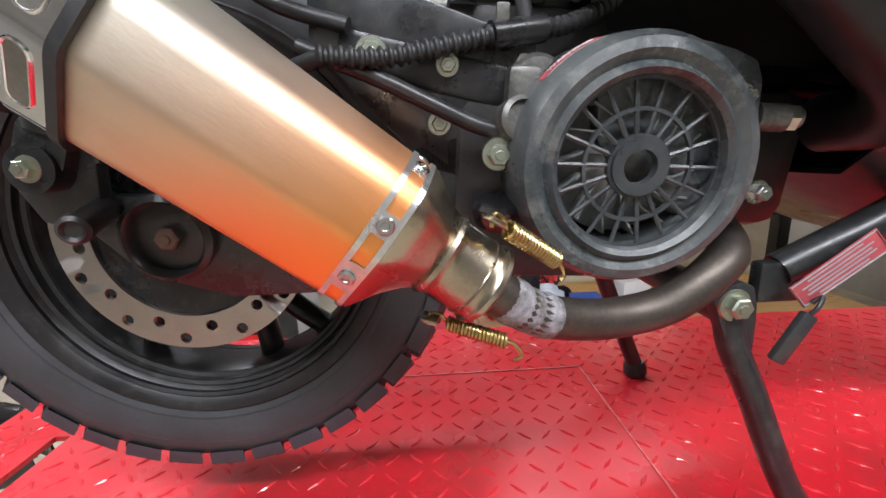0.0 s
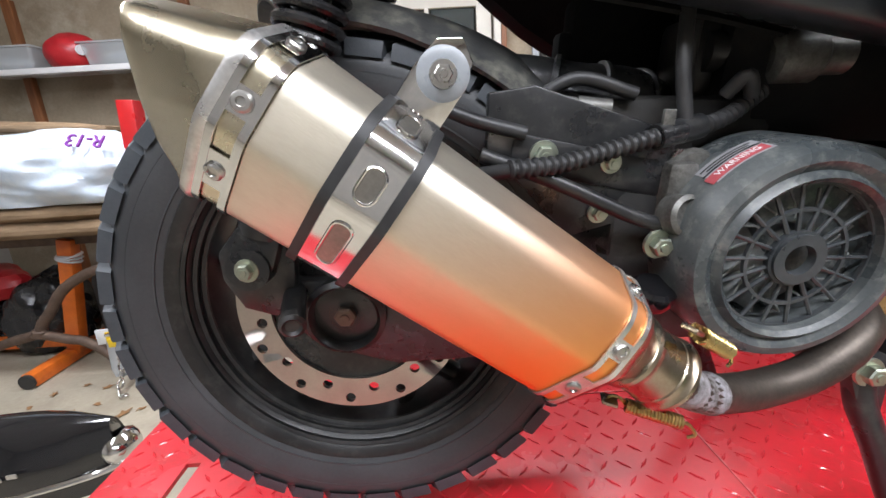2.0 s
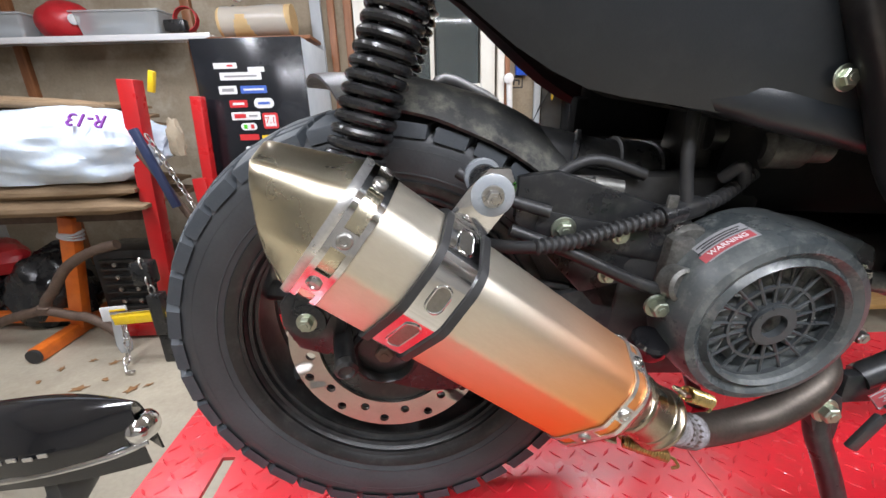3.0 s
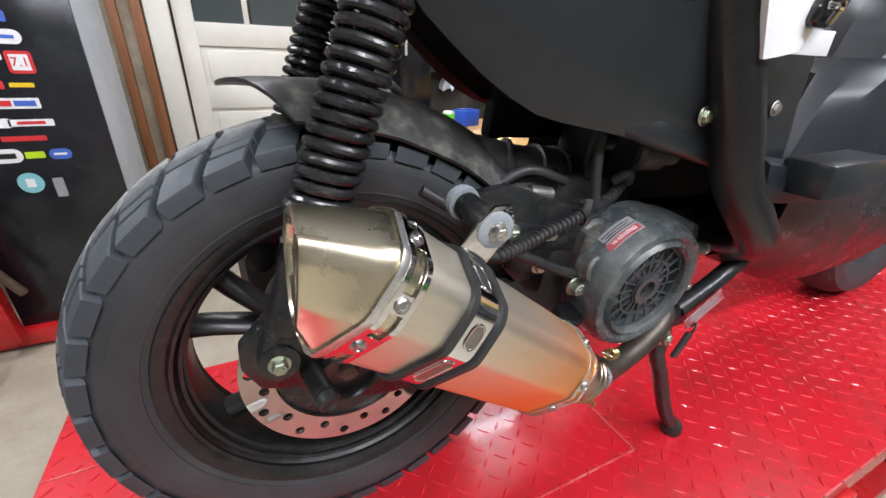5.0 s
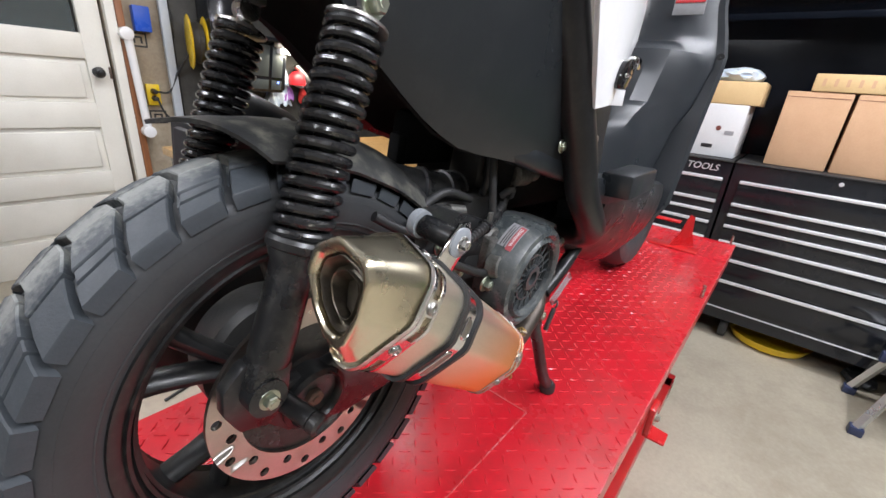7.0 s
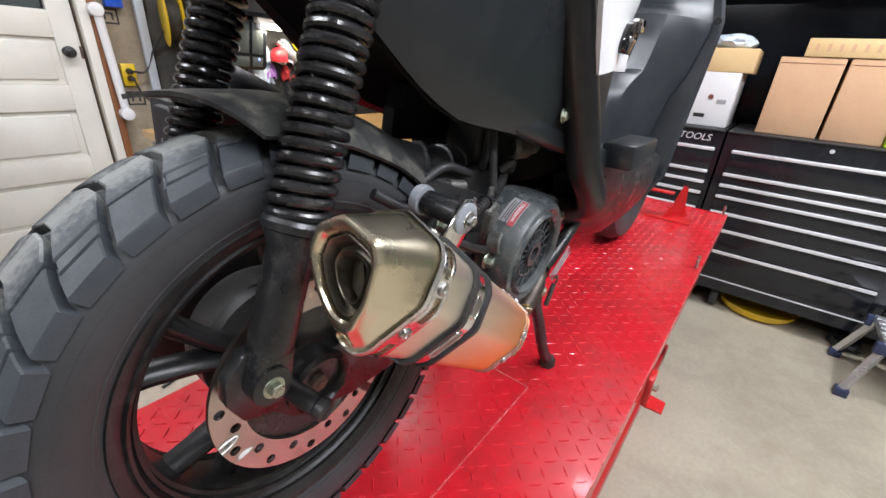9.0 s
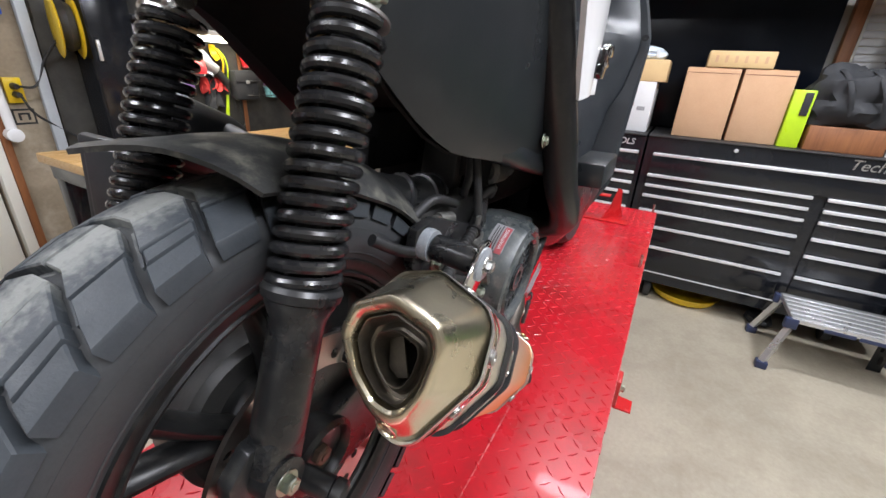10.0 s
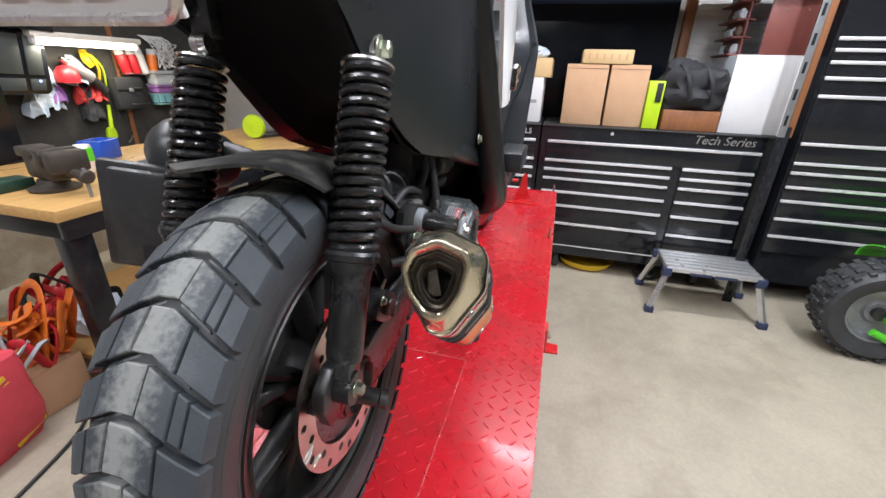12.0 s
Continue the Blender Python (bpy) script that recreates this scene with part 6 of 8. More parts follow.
for k in range(6):
    part("slot", box((-0.005, 0.012, 1.03 + 0.12 * k), (0.004, 0.012, 0.05), 0.001), "hole_shade", rack)
# overhead shelf edge
solid("overhead_shelf", box((2.55, -0.5, 1.02), (0.5, 1.8, 0.03), 0.004), "tool_black", "black shelf high above the tool cabinets", "shelf", kind="structure")
# yellow drip tray under the cabinet
solid("drain_pan", lathe([(0.12, 0.0), (0.165, 0.012), (0.185, 0.05), (0.19, 0.055), (0.18, 0.052), (0.16, 0.018), (0.02, 0.012)], None, 40), "yellow", "yellow-green plastic drain pan on the concrete", "pan", (2.50, -0.555, FLOOR))
solid("rag", blob((0.16, 0.12, 0.06), 9, 0.3), "cloth_black", "dark rag on the floor under a cabinet", "rag", (2.40, -0.92, FLOOR))

# folding step stool
stool = thing("step_stool", "folding aluminium work platform with blue plastic joints", "step stool", (2.095, -1.155, FLOOR))
part("top_frame", box((0, 0, 0.255), (0.28, 0.46, 0.022), 0.004), "stool_alu", stool)
for k in range(6):
    part("tread_rib", box((-0.115 + 0.046 * k, 0, 0.268), (0.030, 0.455, 0.005), 0.002), "stool_alu", stool)
for sy in (-1, 1):
    for sx in (-1, 1):
        p, q = Vector((sx * 0.12, sy * 0.215, 0.25)), Vector((sx * 0.170, sy * 0.277, 0.03))
        leg = part("leg", tube([p, q], 0.017, 4), "stool_alu", stool)
        part("rubber_foot", box((q.x, q.y, 0.018), (0.040, 0.045, 0.036), 0.004), "navy", leg)
        part("joint", box((sx * 0.130, sy * 0.226, 0.238), (0.03, 0.05, 0.05), 0.006), "navy", leg, "dark blue locking joint")
    part("grip", box((-0.138, sy * 0.06, 0.243), (0.010, 0.11, 0.018), 0.004), "navy", stool)

# quad bike at the edge of view: one wheel, fender and arms
quad = thing("quad_bike", "green quad bike with knobbly tyres", "quad bike", (1.84, -1.80, FLOOR))
QM = axis_m((0, 0, 0.235), (-1, 0.12, 0))
qt = part("tyre", lathe([(0.125, 0.07), (0.16, 0.095), (0.20, 0.10), (0.222, 0.075), (0.228, 0), (0.222, -0.075), (0.20, -0.10), (0.16, -0.095), (0.125, -0.07)], QM, 56, closed=True), "rubber", quad, "knobbly black quad tyre")
for i in range(26):
    for h in (-0.07, -0.025, 0.025, 0.07):
        a = 360 / 26 * (i + (0.5 if abs(h) > 0.05 else 0))
        part("lug", box((0.230 - 0.10 * abs(h), 0, h), (0.016, 0.026, 0.036), 0.003, m=QM @ Matrix.Rotation(radians(a), 4, "Z"), seg=1), "rubber", qt)
part("rim", lathe([(0.02, 0.03), (0.05, 0.035), (0.06, 0.02), (0.11, 0.03), (0.125, 0.075), (0.133, 0.078), (0.128, 0.068), (0.10, -0.02), (0.02, -0.03)], QM, 40), "grey_metal", quad)
part("hub", lathe([(0.03, 0.02), (0.03, 0.055), (0.012, 0.06)], QM, 20), "engine", quad)
rows = [[(0.03 + (0.19 + 0.03 * (0.03 - y)) * math.cos(a), y, 0.425 + 0.10 * math.sin(a)) for a in np.linspace(0.0, 2.7, 10)] for y in np.linspace(0.03, -0.75, 8)]
part("fender", sheet(rows, 0.006), "green", quad, "bright green plastic fender")
part("arm", tube([(-0.085, 0.005, 0.225), (-0.12, -0.5, 0.30)], 0.016, 10), "green", quad)
part("arm", tube([(-0.085, 0.030, 0.160), (-0.12, -0.20, 0.06), (-0.12, -0.5, 0.05)], 0.018, 10), "green", quad)
part("chassis", box((0.25, -0.55, 0.42), (0.9, 0.3, 0.25), 0.06), "gloss_black", quad)
part("tyre", lathe([(0.125, 0.07), (0.20, 0.10), (0.228, 0.0), (0.20, -0.10), (0.125, -0.07)], axis_m((0.75, -0.9, 0.235), (0, 1, 0)), 32, closed=True), "rubber", quad)

# ---- door wall ----
door = thing("door_1", "white panelled wooden door with a glazed top", "door", (0.126, WY1 - 0.03, FLOOR), kind="structure")
DW, DH = 0.815, 2.02
def door_mesh():
    bm = bmesh.new()
    for x in (-1, 1):
        box((x * (DW / 2 - 0.05), 0, DH / 2), (0.10, 0.045, DH), 0.003, bm=bm)
    for a, b in ((0, 0.19), (0.43, 0.55), (0.80, 0.93), (1.155, 1.28), (1.88, DH)):
        box((0, 0, (a + b) / 2), (DW - 0.198, 0.043, b - a), 0.003, bm=bm)
    for a, b in ((0.19, 0.43), (0.55, 0.80), (0.93, 1.155)):
        box((0, 0.006, (a + b) / 2), (DW - 0.19, 0.016, b - a), 0.002, bm=bm)
        box((0, -0.004, (a + b) / 2), (DW - 0.26, 0.02, b - a - 0.05), 0.006, bm=bm)
    box((-0.028, 0, 1.58), (0.03, 0.042, 0.62), 0.003, bm=bm)
    return bm


part("leaf", door_mesh(), "white_paint", door)
for x in (-0.176, 0.148):
    part("pane", box((x, 0.004, 1.58), (0.29, 0.004, 0.62)), "pane", door)
part("knob", lathe([(0.022, 0.0), (0.024, 0.004), (0.010, 0.008), (0.010, 0.03), (0.024, 0.036), (0.029, 0.048), (0.024, 0.060), (0.008, 0.064)], axis_m((0.343, -0.022, 1.091), (0, -1, 0)), 28), "black_paint", door, "dark round door knob")
part("latch_plate", box((0.403, -0.024, 1.091), (0.012, 0.006, 0.06), 0.001), "rust", door)
for x, w in ((-0.352, 0.115), (0.568, 0.045)):
    solid("trim", box((x, WY1 - 0.085, 0.37), (w, 0.05, 2.04), 0.004), "white_paint", "white painted door casing", "trim", kind="structure")
for x, w in ((-0.447, 0.052), (-0.555, 0.045), (0.612, 0.036)):
    solid("trim", box((x, WY1 - 0.082, 0.37), (w, 0.04, 2.04), 0.004), "wood_trim", "brown stained wooden stud", "trim", kind="structure")
solid("trim", box((-0.655, WY1 - 0.078, 0.37), (0.07, 0.03, 2.04), 0.003), "grey_board", "grey stud beside the door", "trim", kind="structure")
# daylight-less glimpse behind the glass
solid("backdrop", box((0.12, WY1 + 0.35, 0.7), (1.2, 0.02, 1.6)), "wall_grey", "dim brown room behind the door glass", "backdrop", kind="structure")
# white drain pipe, outlets, blue box
pipe = thing("drain_pipe", "white plastic pipe with elbows on the wall", "pipe", (0, 0, 0))
part("run", rod((0.640, 2.60, 0.14), (0.622, 2.60, 0.64), 0.021), "white_plastic", pipe)
for x, z in ((0.640, 0.13), (0.615, 0.65)):
    part("elbow", lathe([(0.022, -0.03), (0.033, -0.026), (0.033, 0.026), (0.022, 0.03)], axis_m((x, 2.60, z), (0, 1, 0)), 24), "white_plastic", pipe)
solid("switch_box", box((0.711, 2.64, 0.735), (0.082, 0.05, 0.13), 0.006), "blue", "blue plastic electrical box on the wall", "switch")
solid("switch_box", box((0.835, 2.64, 0.735), (0.055, 0.05, 0.14), 0.006), "black_paint", "black switch box on the wall", "switch")
solid("socket", box((0.712, 2.655, 0.335), (0.07, 0.02, 0.12), 0.004), "yellow", "old double socket on the masonry", "socket")
for z in (0.355, 0.315):
    solid("plug", rod((0.712, 2.645, z), (0.712, 2.600, z), 0.016, 0.012), "rubber_band", "black plug in the old socket", "plug", group="plugs in the socket")
solid("cable", tube(smooth_path([(0.92, 2.54, 0.60), (0.85, 2.60, 0.48), (0.79, 2.61, 0.36), (0.715, 2.60, 0.355)]), 0.006, 8), "rubber_band", "black cable running to a socket", "cable")
solid("cable", tube(smooth_path([(0.715, 2.60, 0.315), (0.745, 2.60, 0.23), (0.82, 2.61, 0.16), (0.92, 2.61, 0.08)]), 0.006, 8), "rubber_band", "black cable running to a socket", "cable")
solid("wall_strut", box((0.822, 2.62, 0.32), (0.045, 0.03, 1.4), 0.004), "grey_board", "grey slotted wall strut", "strut")
for x, z in ((0.724, 0.207), (0.685, 0.628)):
    mark = thing("printed_mark", "black printed mark on brown wall paper", "print", (x, 2.6685, z))
    for a, b, w, h in ((0, 0.034, 0.090, 0.009), (0, -0.034, 0.090, 0.009), (-0.041, 0, 0.008, 0.060), (0.041, 0, 0.008, 0.060), (-0.018, 0, 0.010, 0.036), (0.018, 0, 0.010, 0.036), (0, 0.014, 0.034, 0.009)):
        part("bar", box((a, 0, b), (w, 0.002, h)), "plastic_dark", mark)
reel = thing("cable_reel", "yellow and black cable reel on the wall", "reel", (0.925, 2.482, 0.640))
for k in (-0.035, 0.05):
    part("flange", lathe([(0.03, -0.006), (0.135, -0.006), (0.145, 0.0), (0.135, 0.006), (0.03, 0.006)], axis_m((k, 0, 0), (1, -0.25, 0)), 40), "yellow", reel)
part("drum", lathe([(0.10, -0.03), (0.115, 0.0), (0.10, 0.03)], axis_m((0.008, 0, 0), (1, -0.25, 0)), 32), "rubber_band", reel)
locker = thing("black_locker", "black metal locker on the wall", "locker", (1.11, 2.535, 0.54))
part("body", box((0, 0, 0), (0.22, 0.18, 0.95), 0.006), "tool_black", locker)
part("door", box((0, -0.094, 0), (0.208, 0.008, 0.93), 0.003), "tool_black", locker)
part("handle", box((-0.08, -0.104, 0), (0.016, 0.014, 0.10), 0.004), "trim_alu", locker)

# ---- bench bay ----
bench = thing("workbench", "black steel workbench with a varnished wooden top", "workbench", (0, 0, 0))
BZ = 0.12
part("top", box((1.507, 1.66, BZ - 0.02), (1.92, 0.88, 0.04), 0.005), "wood_top", bench)
part("apron", box((1.507, 1.25, BZ - 0.075), (1.88, 0.03, 0.07), 0.003), "tool_black", bench)
part("apron", box((0.587, 1.66, BZ - 0.075), (0.03, 0.82, 0.07), 0.003), "tool_black", bench)
for x, y in ((0.617, 1.29), (0.617, 2.03), (2.397, 1.29), (2.397, 2.03)):
    part("leg", box((x, y, (BZ - 0.04 + FLOOR) / 2), (0.075, 0.075, BZ - 0.04 - FLOOR), 0.004), "tool_black", bench)
part("lower_shelf", box((1.507, 1.69, FLOOR + 0.12), (1.80, 0.72, 0.025), 0.003), "wood_top", bench)
vise = thing("bench_vise", "old brown cast-iron bench vise", "vise", (0.735, 1.49, BZ), 82)
part("base", lathe([(0.075, 0), (0.078, 0.01), (0.05, 0.022), (0.045, 0.04)], None, 28), "old_iron", vise)
part("body", box((0.0, 0, 0.085), (0.17, 0.07, 0.09), 0.016), "old_iron", vise)
part("anvil", box((0.05, 0, 0.135), (0.09, 0.085, 0.035), 0.006), "old_iron", vise)
part("jaw", box((-0.075, 0, 0.125), (0.035, 0.12, 0.06), 0.006), "old_iron", vise)
part("front_jaw", box((-0.13, 0, 0.115), (0.05, 0.12, 0.075), 0.012), "old_iron", vise)
part("screw", rod((-0.13, 0, 0.075), (-0.22, 0, 0.072), 0.016), "old_iron", vise)
part("screw_boss", lathe([(0.022, 0.0), (0.024, 0.004), (0.024, 0.022), (0.018, 0.028), (0.0005, 0.028)], axis_m((-0.205, 0, 0.0725), (-1, 0, -0.03)), 24), "old_iron", vise)
part("swivel_lock", rod((0.02, -0.05, 0.03), (0.02, -0.10, 0.03), 0.008), "old_iron", vise)
part("handle", rod((-0.215, 0.0, 0.10), (-0.215, 0.0, -0.10), 0.006), "grey_metal", vise)
can_ = thing("drink_can", "green and white drink can on the bench", "can", (0.965, 1.645, BZ))
part("body", lathe([(0.026, 0), (0.032, 0.008), (0.033, 0.012), (0.033, 0.100), (0.027, 0.116), (0.025, 0.116)], None, 28), "trim_alu", can_)
part("band", lathe([(0.0334, 0.05), (0.0336, 0.052), (0.0336, 0.102), (0.0334, 0.104)], None, 28, closed=False), "green", can_)
bt = thing("parts_tray", "blue plastic parts tray on the bench", "tray", (1.20, 1.88, BZ), 20)
part("floor", box((0, 0, 0.005), (0.13, 0.10, 0.01), 0.002), "blue", bt)
for a, b, c, d in ((0, 0.05, 0.13, 0.008), (0, -0.05, 0.13, 0.008), (0.065, 0, 0.008, 0.10), (-0.065, 0, 0.008, 0.10)):
    part("side", box((a, b, 0.045), (c, d, 0.09), 0.003), "blue", bt)
gr = thing("angle_grinder", "lime green circular guard tool on the bench", "power tool", (2.03, 1.655, BZ), -30)
part("disc_guard", lathe([(0.01, -0.02), (0.070, -0.018), (0.075, 0.0), (0.070, 0.018), (0.01, 0.02)], axis_m((0, 0, 0.078), (-0.8, -0.6, 0)), 32), "lime", gr)
part("motor", rod((0.06, 0.03, 0.06), (0.18, 0.06, 0.05), 0.035, 0.03), "grey_metal", gr)
part("handle", box((0.12, 0.05, 0.015), (0.16, 0.08, 0.03), 0.008), "black_paint", gr)
solid("battery_pack", box((2.19, 1.49, BZ + 0.035), (0.09, 0.07, 0.07), 0.008), "black_paint", "black battery pack on the bench", "battery")
solid("oil_box", box((0.66, 1.62, BZ + 0.02), (0.14, 0.09, 0.04), 0.006), "dark_green", "dark green flat case behind a vise", "case")
# pegboard with hanging clutter under a tube light
peg = thing("pegboard", "dark olive pegboard behind the bench", "pegboard", (1.80, 2.645, 0.46))
part("panel", box((0, 0, 0), (1.88, 0.02, 0.98), 0.002), "peg_board", peg)
for x in (0.19, 0.91):
    part("batten", box((x, -0.014, 0), (0.03, 0.010, 0.96), 0.002), "wood_trim", peg)
lampf = thing("tube_light", "lit fluorescent tube fitting above the bench", "light", (1.715, 2.45, 0.648))
part("housing", box((0, 0.02, 0.035), (0.62, 0.10, 0.03), 0.006), "white_paint", lampf)
part("tube", rod((-0.28, 0, 0), (0.28, 0, 0), 0.016), "tube_glow", lampf, "glowing tube")
for k in (-0.29, 0.29):
    part("holder", box((k, 0, 0.005), (0.02, 0.03, 0.04), 0.003), "white_plastic", lampf)
# hooded black box with two dull panes and a blue light
scr = thing("wall_device", "black hooded box with dull panes and a blue light", "device", (1.345, 2.47, 0.385))
part("body", plate([(-0.150, 0.0), (0.098, 0.0), (0.118, 0.020), (0.155, 0.315), (-0.120, 0.325)], 0.16, pose(0, 0.08, 0, 90, 0, 0), 0.010), "tool_black", scr)
part("hood", plate([(-0.135, 0.318), (0.172, 0.308), (0.168, 0.335), (-0.13, 0.345)], 0.22, pose(0, 0.05, 0, 90, 0, 0), 0.005), "tool_black", scr)
for outline in ([(-0.118, 0.105), (0.000, 0.100), (0.026, 0.290), (-0.098, 0.298)], [(0.022, 0.098), (0.095, 0.095), (0.122, 0.285), (0.048, 0.288)], [(-0.128, 0.022), (-0.008, 0.020), (0.000, 0.080), (-0.120, 0.084)], [(0.014, 0.020), (0.082, 0.020), (0.092, 0.076), (0.022, 0.079)]):
    part("pane", plate(outline, 0.006, pose(0, -0.004, 0, 90, 0, 0), 0.001), "dull_pane", scr, "dull grey-green pane")
part("bracket_arm", box((0, 0.13, 0.30), (0.04, 0.10, 0.03), 0.004), "tool_black", scr)
part("light", lathe([(0.0005, 0.004), (0.005, 0.003), (0.006, 0.0)], axis_m((0.062, -0.012, 0.066), (0, -1, 0)), 12), "led_blue", scr)
PEG = 2.628


def hung_bag(x, z, w, h, material, seed, label):
    """Crumpled film hanging from one point, open folds towards the bottom."""
    rows = []
    for i in range(9):
        f = i / 8
        half = w * (0.16 + 0.36 * f ** 0.6)
        rows.append([(half * v + 0.010 * math.sin(seed + 5 * f + 3 * v), -0.012 - 0.05 * f * (1 - v * v) - 0.014 * math.sin(seed * 1.7 + 9 * v + 4 * f), h * (1 - f) + 0.012 * math.sin(seed + 7 * v) * f) for v in np.linspace(-1, 1, 13)])
    return solid("plastic_bag", sheet(rows, 0.0015), material, label, "bag", (x, PEG, z), sharp=70)


hung_bag(1.436, 0.265, 0.12, 0.15, "bag_white", 3, "white plastic bag hanging on the pegboard")
hung_bag(1.520, 0.300, 0.13, 0.15, "bag_white", 5, "clear crumpled bag hanging on the pegboard")
hung_bag(1.515, 0.430, 0.12, 0.19, "bag_white", 8, "pale plastic packet hanging under the tube light")
hung_bag(1.560, 0.330, 0.08, 0.12, "purple_film", 2, "small mauve plastic packet on the pegboard")
hung_bag(1.700, 0.430, 0.14, 0.16, "bag_white", 9, "white paper packet behind a heat gun")
cap = thing("cap", "red cap hanging on the pegboard", "cap", (1.615, PEG, 0.42))
part("crown", lathe([(0.058, 0.0), (0.060, 0.03), (0.052, 0.065), (0.030, 0.088), (0.004, 0.094)], pose(0, -0.066, 0.02), 28), "red_plastic", cap)
part("peak", plate(soften([(-0.055, -0.05), (0.055, -0.05), (0.045, -0.115), (0.0, -0.135), (-0.045, -0.115)], 2), 0.004, pose(0, -0.010, 0.022), 0.001), "red_plastic", cap)
gun = thing("heat_gun", "grey and black heat gun hanging aslant", "power tool", (1.735, PEG, 0.48))
GD = Vector((0.80, 0.0, -0.60))
part("barrel", tube([Vector((0, -0.05, 0)) - GD * 0.115, Vector((0, -0.05, 0)) - GD * 0.10, Vector((0, -0.05, 0)) + GD * 0.01, Vector((0, -0.05, 0)) + GD * 0.03], lambda i, k: (0.026, 0.034, 0.038, 0.036)[i], 20), "grey_metal", gun)
part("grip", tube(smooth_path([Vector((0, -0.05, 0)) + GD * 0.02, Vector((0.05, -0.05, -0.045)), Vector((0.095, -0.045, -0.095))]), 0.027, 16), "plastic_dark", gun, "black grip")
part("nozzle", rod(Vector((0, -0.05, 0)) - GD * 0.15, Vector((0, -0.05, 0)) - GD * 0.112, 0.017, 0.022), "steel", gun)
part("cord", tube(smooth_path([(0.095, -0.045, -0.10), (0.11, -0.04, -0.16), (0.15, -0.03, -0.22), (0.16, -0.02, -0.30)]), 0.004, 8), "rubber_band", gun)


def webbing(pts, r, material, label):
    return solid("strap", tube(smooth_path(pts, 6), r, 10, flat=0.3), material, label, "strap")


webbing([(1.765, PEG - 0.02, 0.615), (1.795, PEG - 0.05, 0.585), (1.825, PEG - 0.045, 0.52), (1.830, PEG - 0.02, 0.45)], 0.026, "yellow", "folded yellow strap hanging on the pegboard")
webbing([(1.815, PEG - 0.02, 0.600), (1.845, PEG - 0.04, 0.545), (1.860, PEG - 0.035, 0.48), (1.862, PEG - 0.02, 0.41)], 0.017, "lime", "lime strap hanging on the pegboard")
webbing([(1.775, PEG - 0.02, 0.620), (1.760, PEG - 0.05, 0.57), (1.790, PEG - 0.05, 0.53)], 0.020, "yellow", "short yellow strap end on the pegboard")
hung_bag(1.780, 0.335, 0.13, 0.08, "red_cloth", 6, "red cloth hanging on the pegboard")
hung_bag(1.680, 0.320, 0.06, 0.10, "red_cloth", 4, "small red rag hanging on the pegboard")
hung_bag(1.735, 0.220, 0.15, 0.20, "cloth_black", 7, "black rag hanging on the pegboard")
pouch = thing("tool_pouch", "black tool pouch on the pegboard", "pouch", (1.972, PEG, 0.265))
part("body", box((0, -0.04, 0.10), (0.185, 0.08, 0.20), 0.016), "cloth_black", pouch)
part("flap", box((0, -0.083, 0.165), (0.190, 0.010, 0.080), 0.005), "cloth_black", pouch)
part("buckle", box((0, -0.090, 0.125), (0.030, 0.006, 0.024), 0.002), "grey_metal", pouch)
webbing([(1.93, PEG - 0.03, 0.27), (1.92, PEG - 0.035, 0.18), (1.945, PEG - 0.03, 0.10), (1.90, PEG - 0.03, 0.05)], 0.006, "rubber_band", "black cord hanging below a pouch")
brush = thing("scraper", "lime scraper hanging on the pegboard", "scraper", (1.822, PEG, 0.085))
part("blade", plate(soften([(-0.034, 0.0), (0.034, 0.0), (0.030, 0.055), (0.012, 0.075), (-0.012, 0.075), (-0.030, 0.055)], 1), 0.022, pose(0, -0.006, 0, 90, 0, 0), 0.003), "lime", brush)
part("handle", rod((0.0, -0.017, 0.065), (0.022, -0.017, 0.215), 0.013, 0.010, 14), "lime", brush)
rackw = thing("wire_rack", "black wire rack with cans and bins", "rack", (2.12, PEG, 0.30))
for z in (0.0, 0.10, 0.19):
    part("wire", tube(smooth_path([(-0.13, 0.0, z), (-0.13, -0.10, z), (0.25, -0.10, z), (0.25, 0.0, z)], 3), 0.003, 6), "black_paint", rackw)
for k in range(8):
    part("wire", tube([(-0.12 + 0.05 * k, -0.002, 0.20), (-0.12 + 0.05 * k, -0.002, -0.003), (-0.12 + 0.05 * k, -0.103, -0.003), (-0.12 + 0.05 * k, -0.103, 0.05)], 0.002, 6), "black_paint", rackw)


def can_on_rack(x, z, material, label, tilt):
    t = thing("spray_can", label, "can", (x, PEG - 0.045, z))
    m = Matrix.Rotation(radians(tilt), 4, "Y")
    part("body", lathe([(0.029, 0.0), (0.031, 0.003), (0.031, 0.115), (0.026, 0.125), (0.014, 0.132)], m, 24), material, t)
    part("lid", lathe([(0.027, 0.122), (0.027, 0.155), (0.022, 0.160), (0.0005, 0.160)], m, 24), "paper_white", t, "white plastic lid")


can_on_rack(2.015, 0.488, "red_plastic", "red spray can on a wire rack", -14)
can_on_rack(2.080, 0.488, "red_plastic", "red spray can leaning on a wire rack", -9)
can_on_rack(2.140, 0.488, "paper_white", "white spray can on a wire rack", -10)
can_on_rack(2.205, 0.490, "orange", "orange spray can on a wire rack", 6)


def parts_bin(x, z, w, h, material, label):
    t = thing("parts_bin", label, "bin", (x, PEG - 0.055, z))
    part("tub", loft([[Vector((a, b, zz)) for a, b in round_poly(w * k, 0.10 * k, 0.012, 4)] for zz, k in ((0.0, 0.88), (h * 0.92, 0.98), (h, 1.04), (h, 0.96), (0.006, 0.84))], True), material, t)
    part("rim", tube([Vector((a, b, h)) for a, b in round_poly(w * 1.03, 0.104, 0.014, 4)] + [Vector((w * 0.515, 0.03, h))], 0.003, 6), "clear", t)


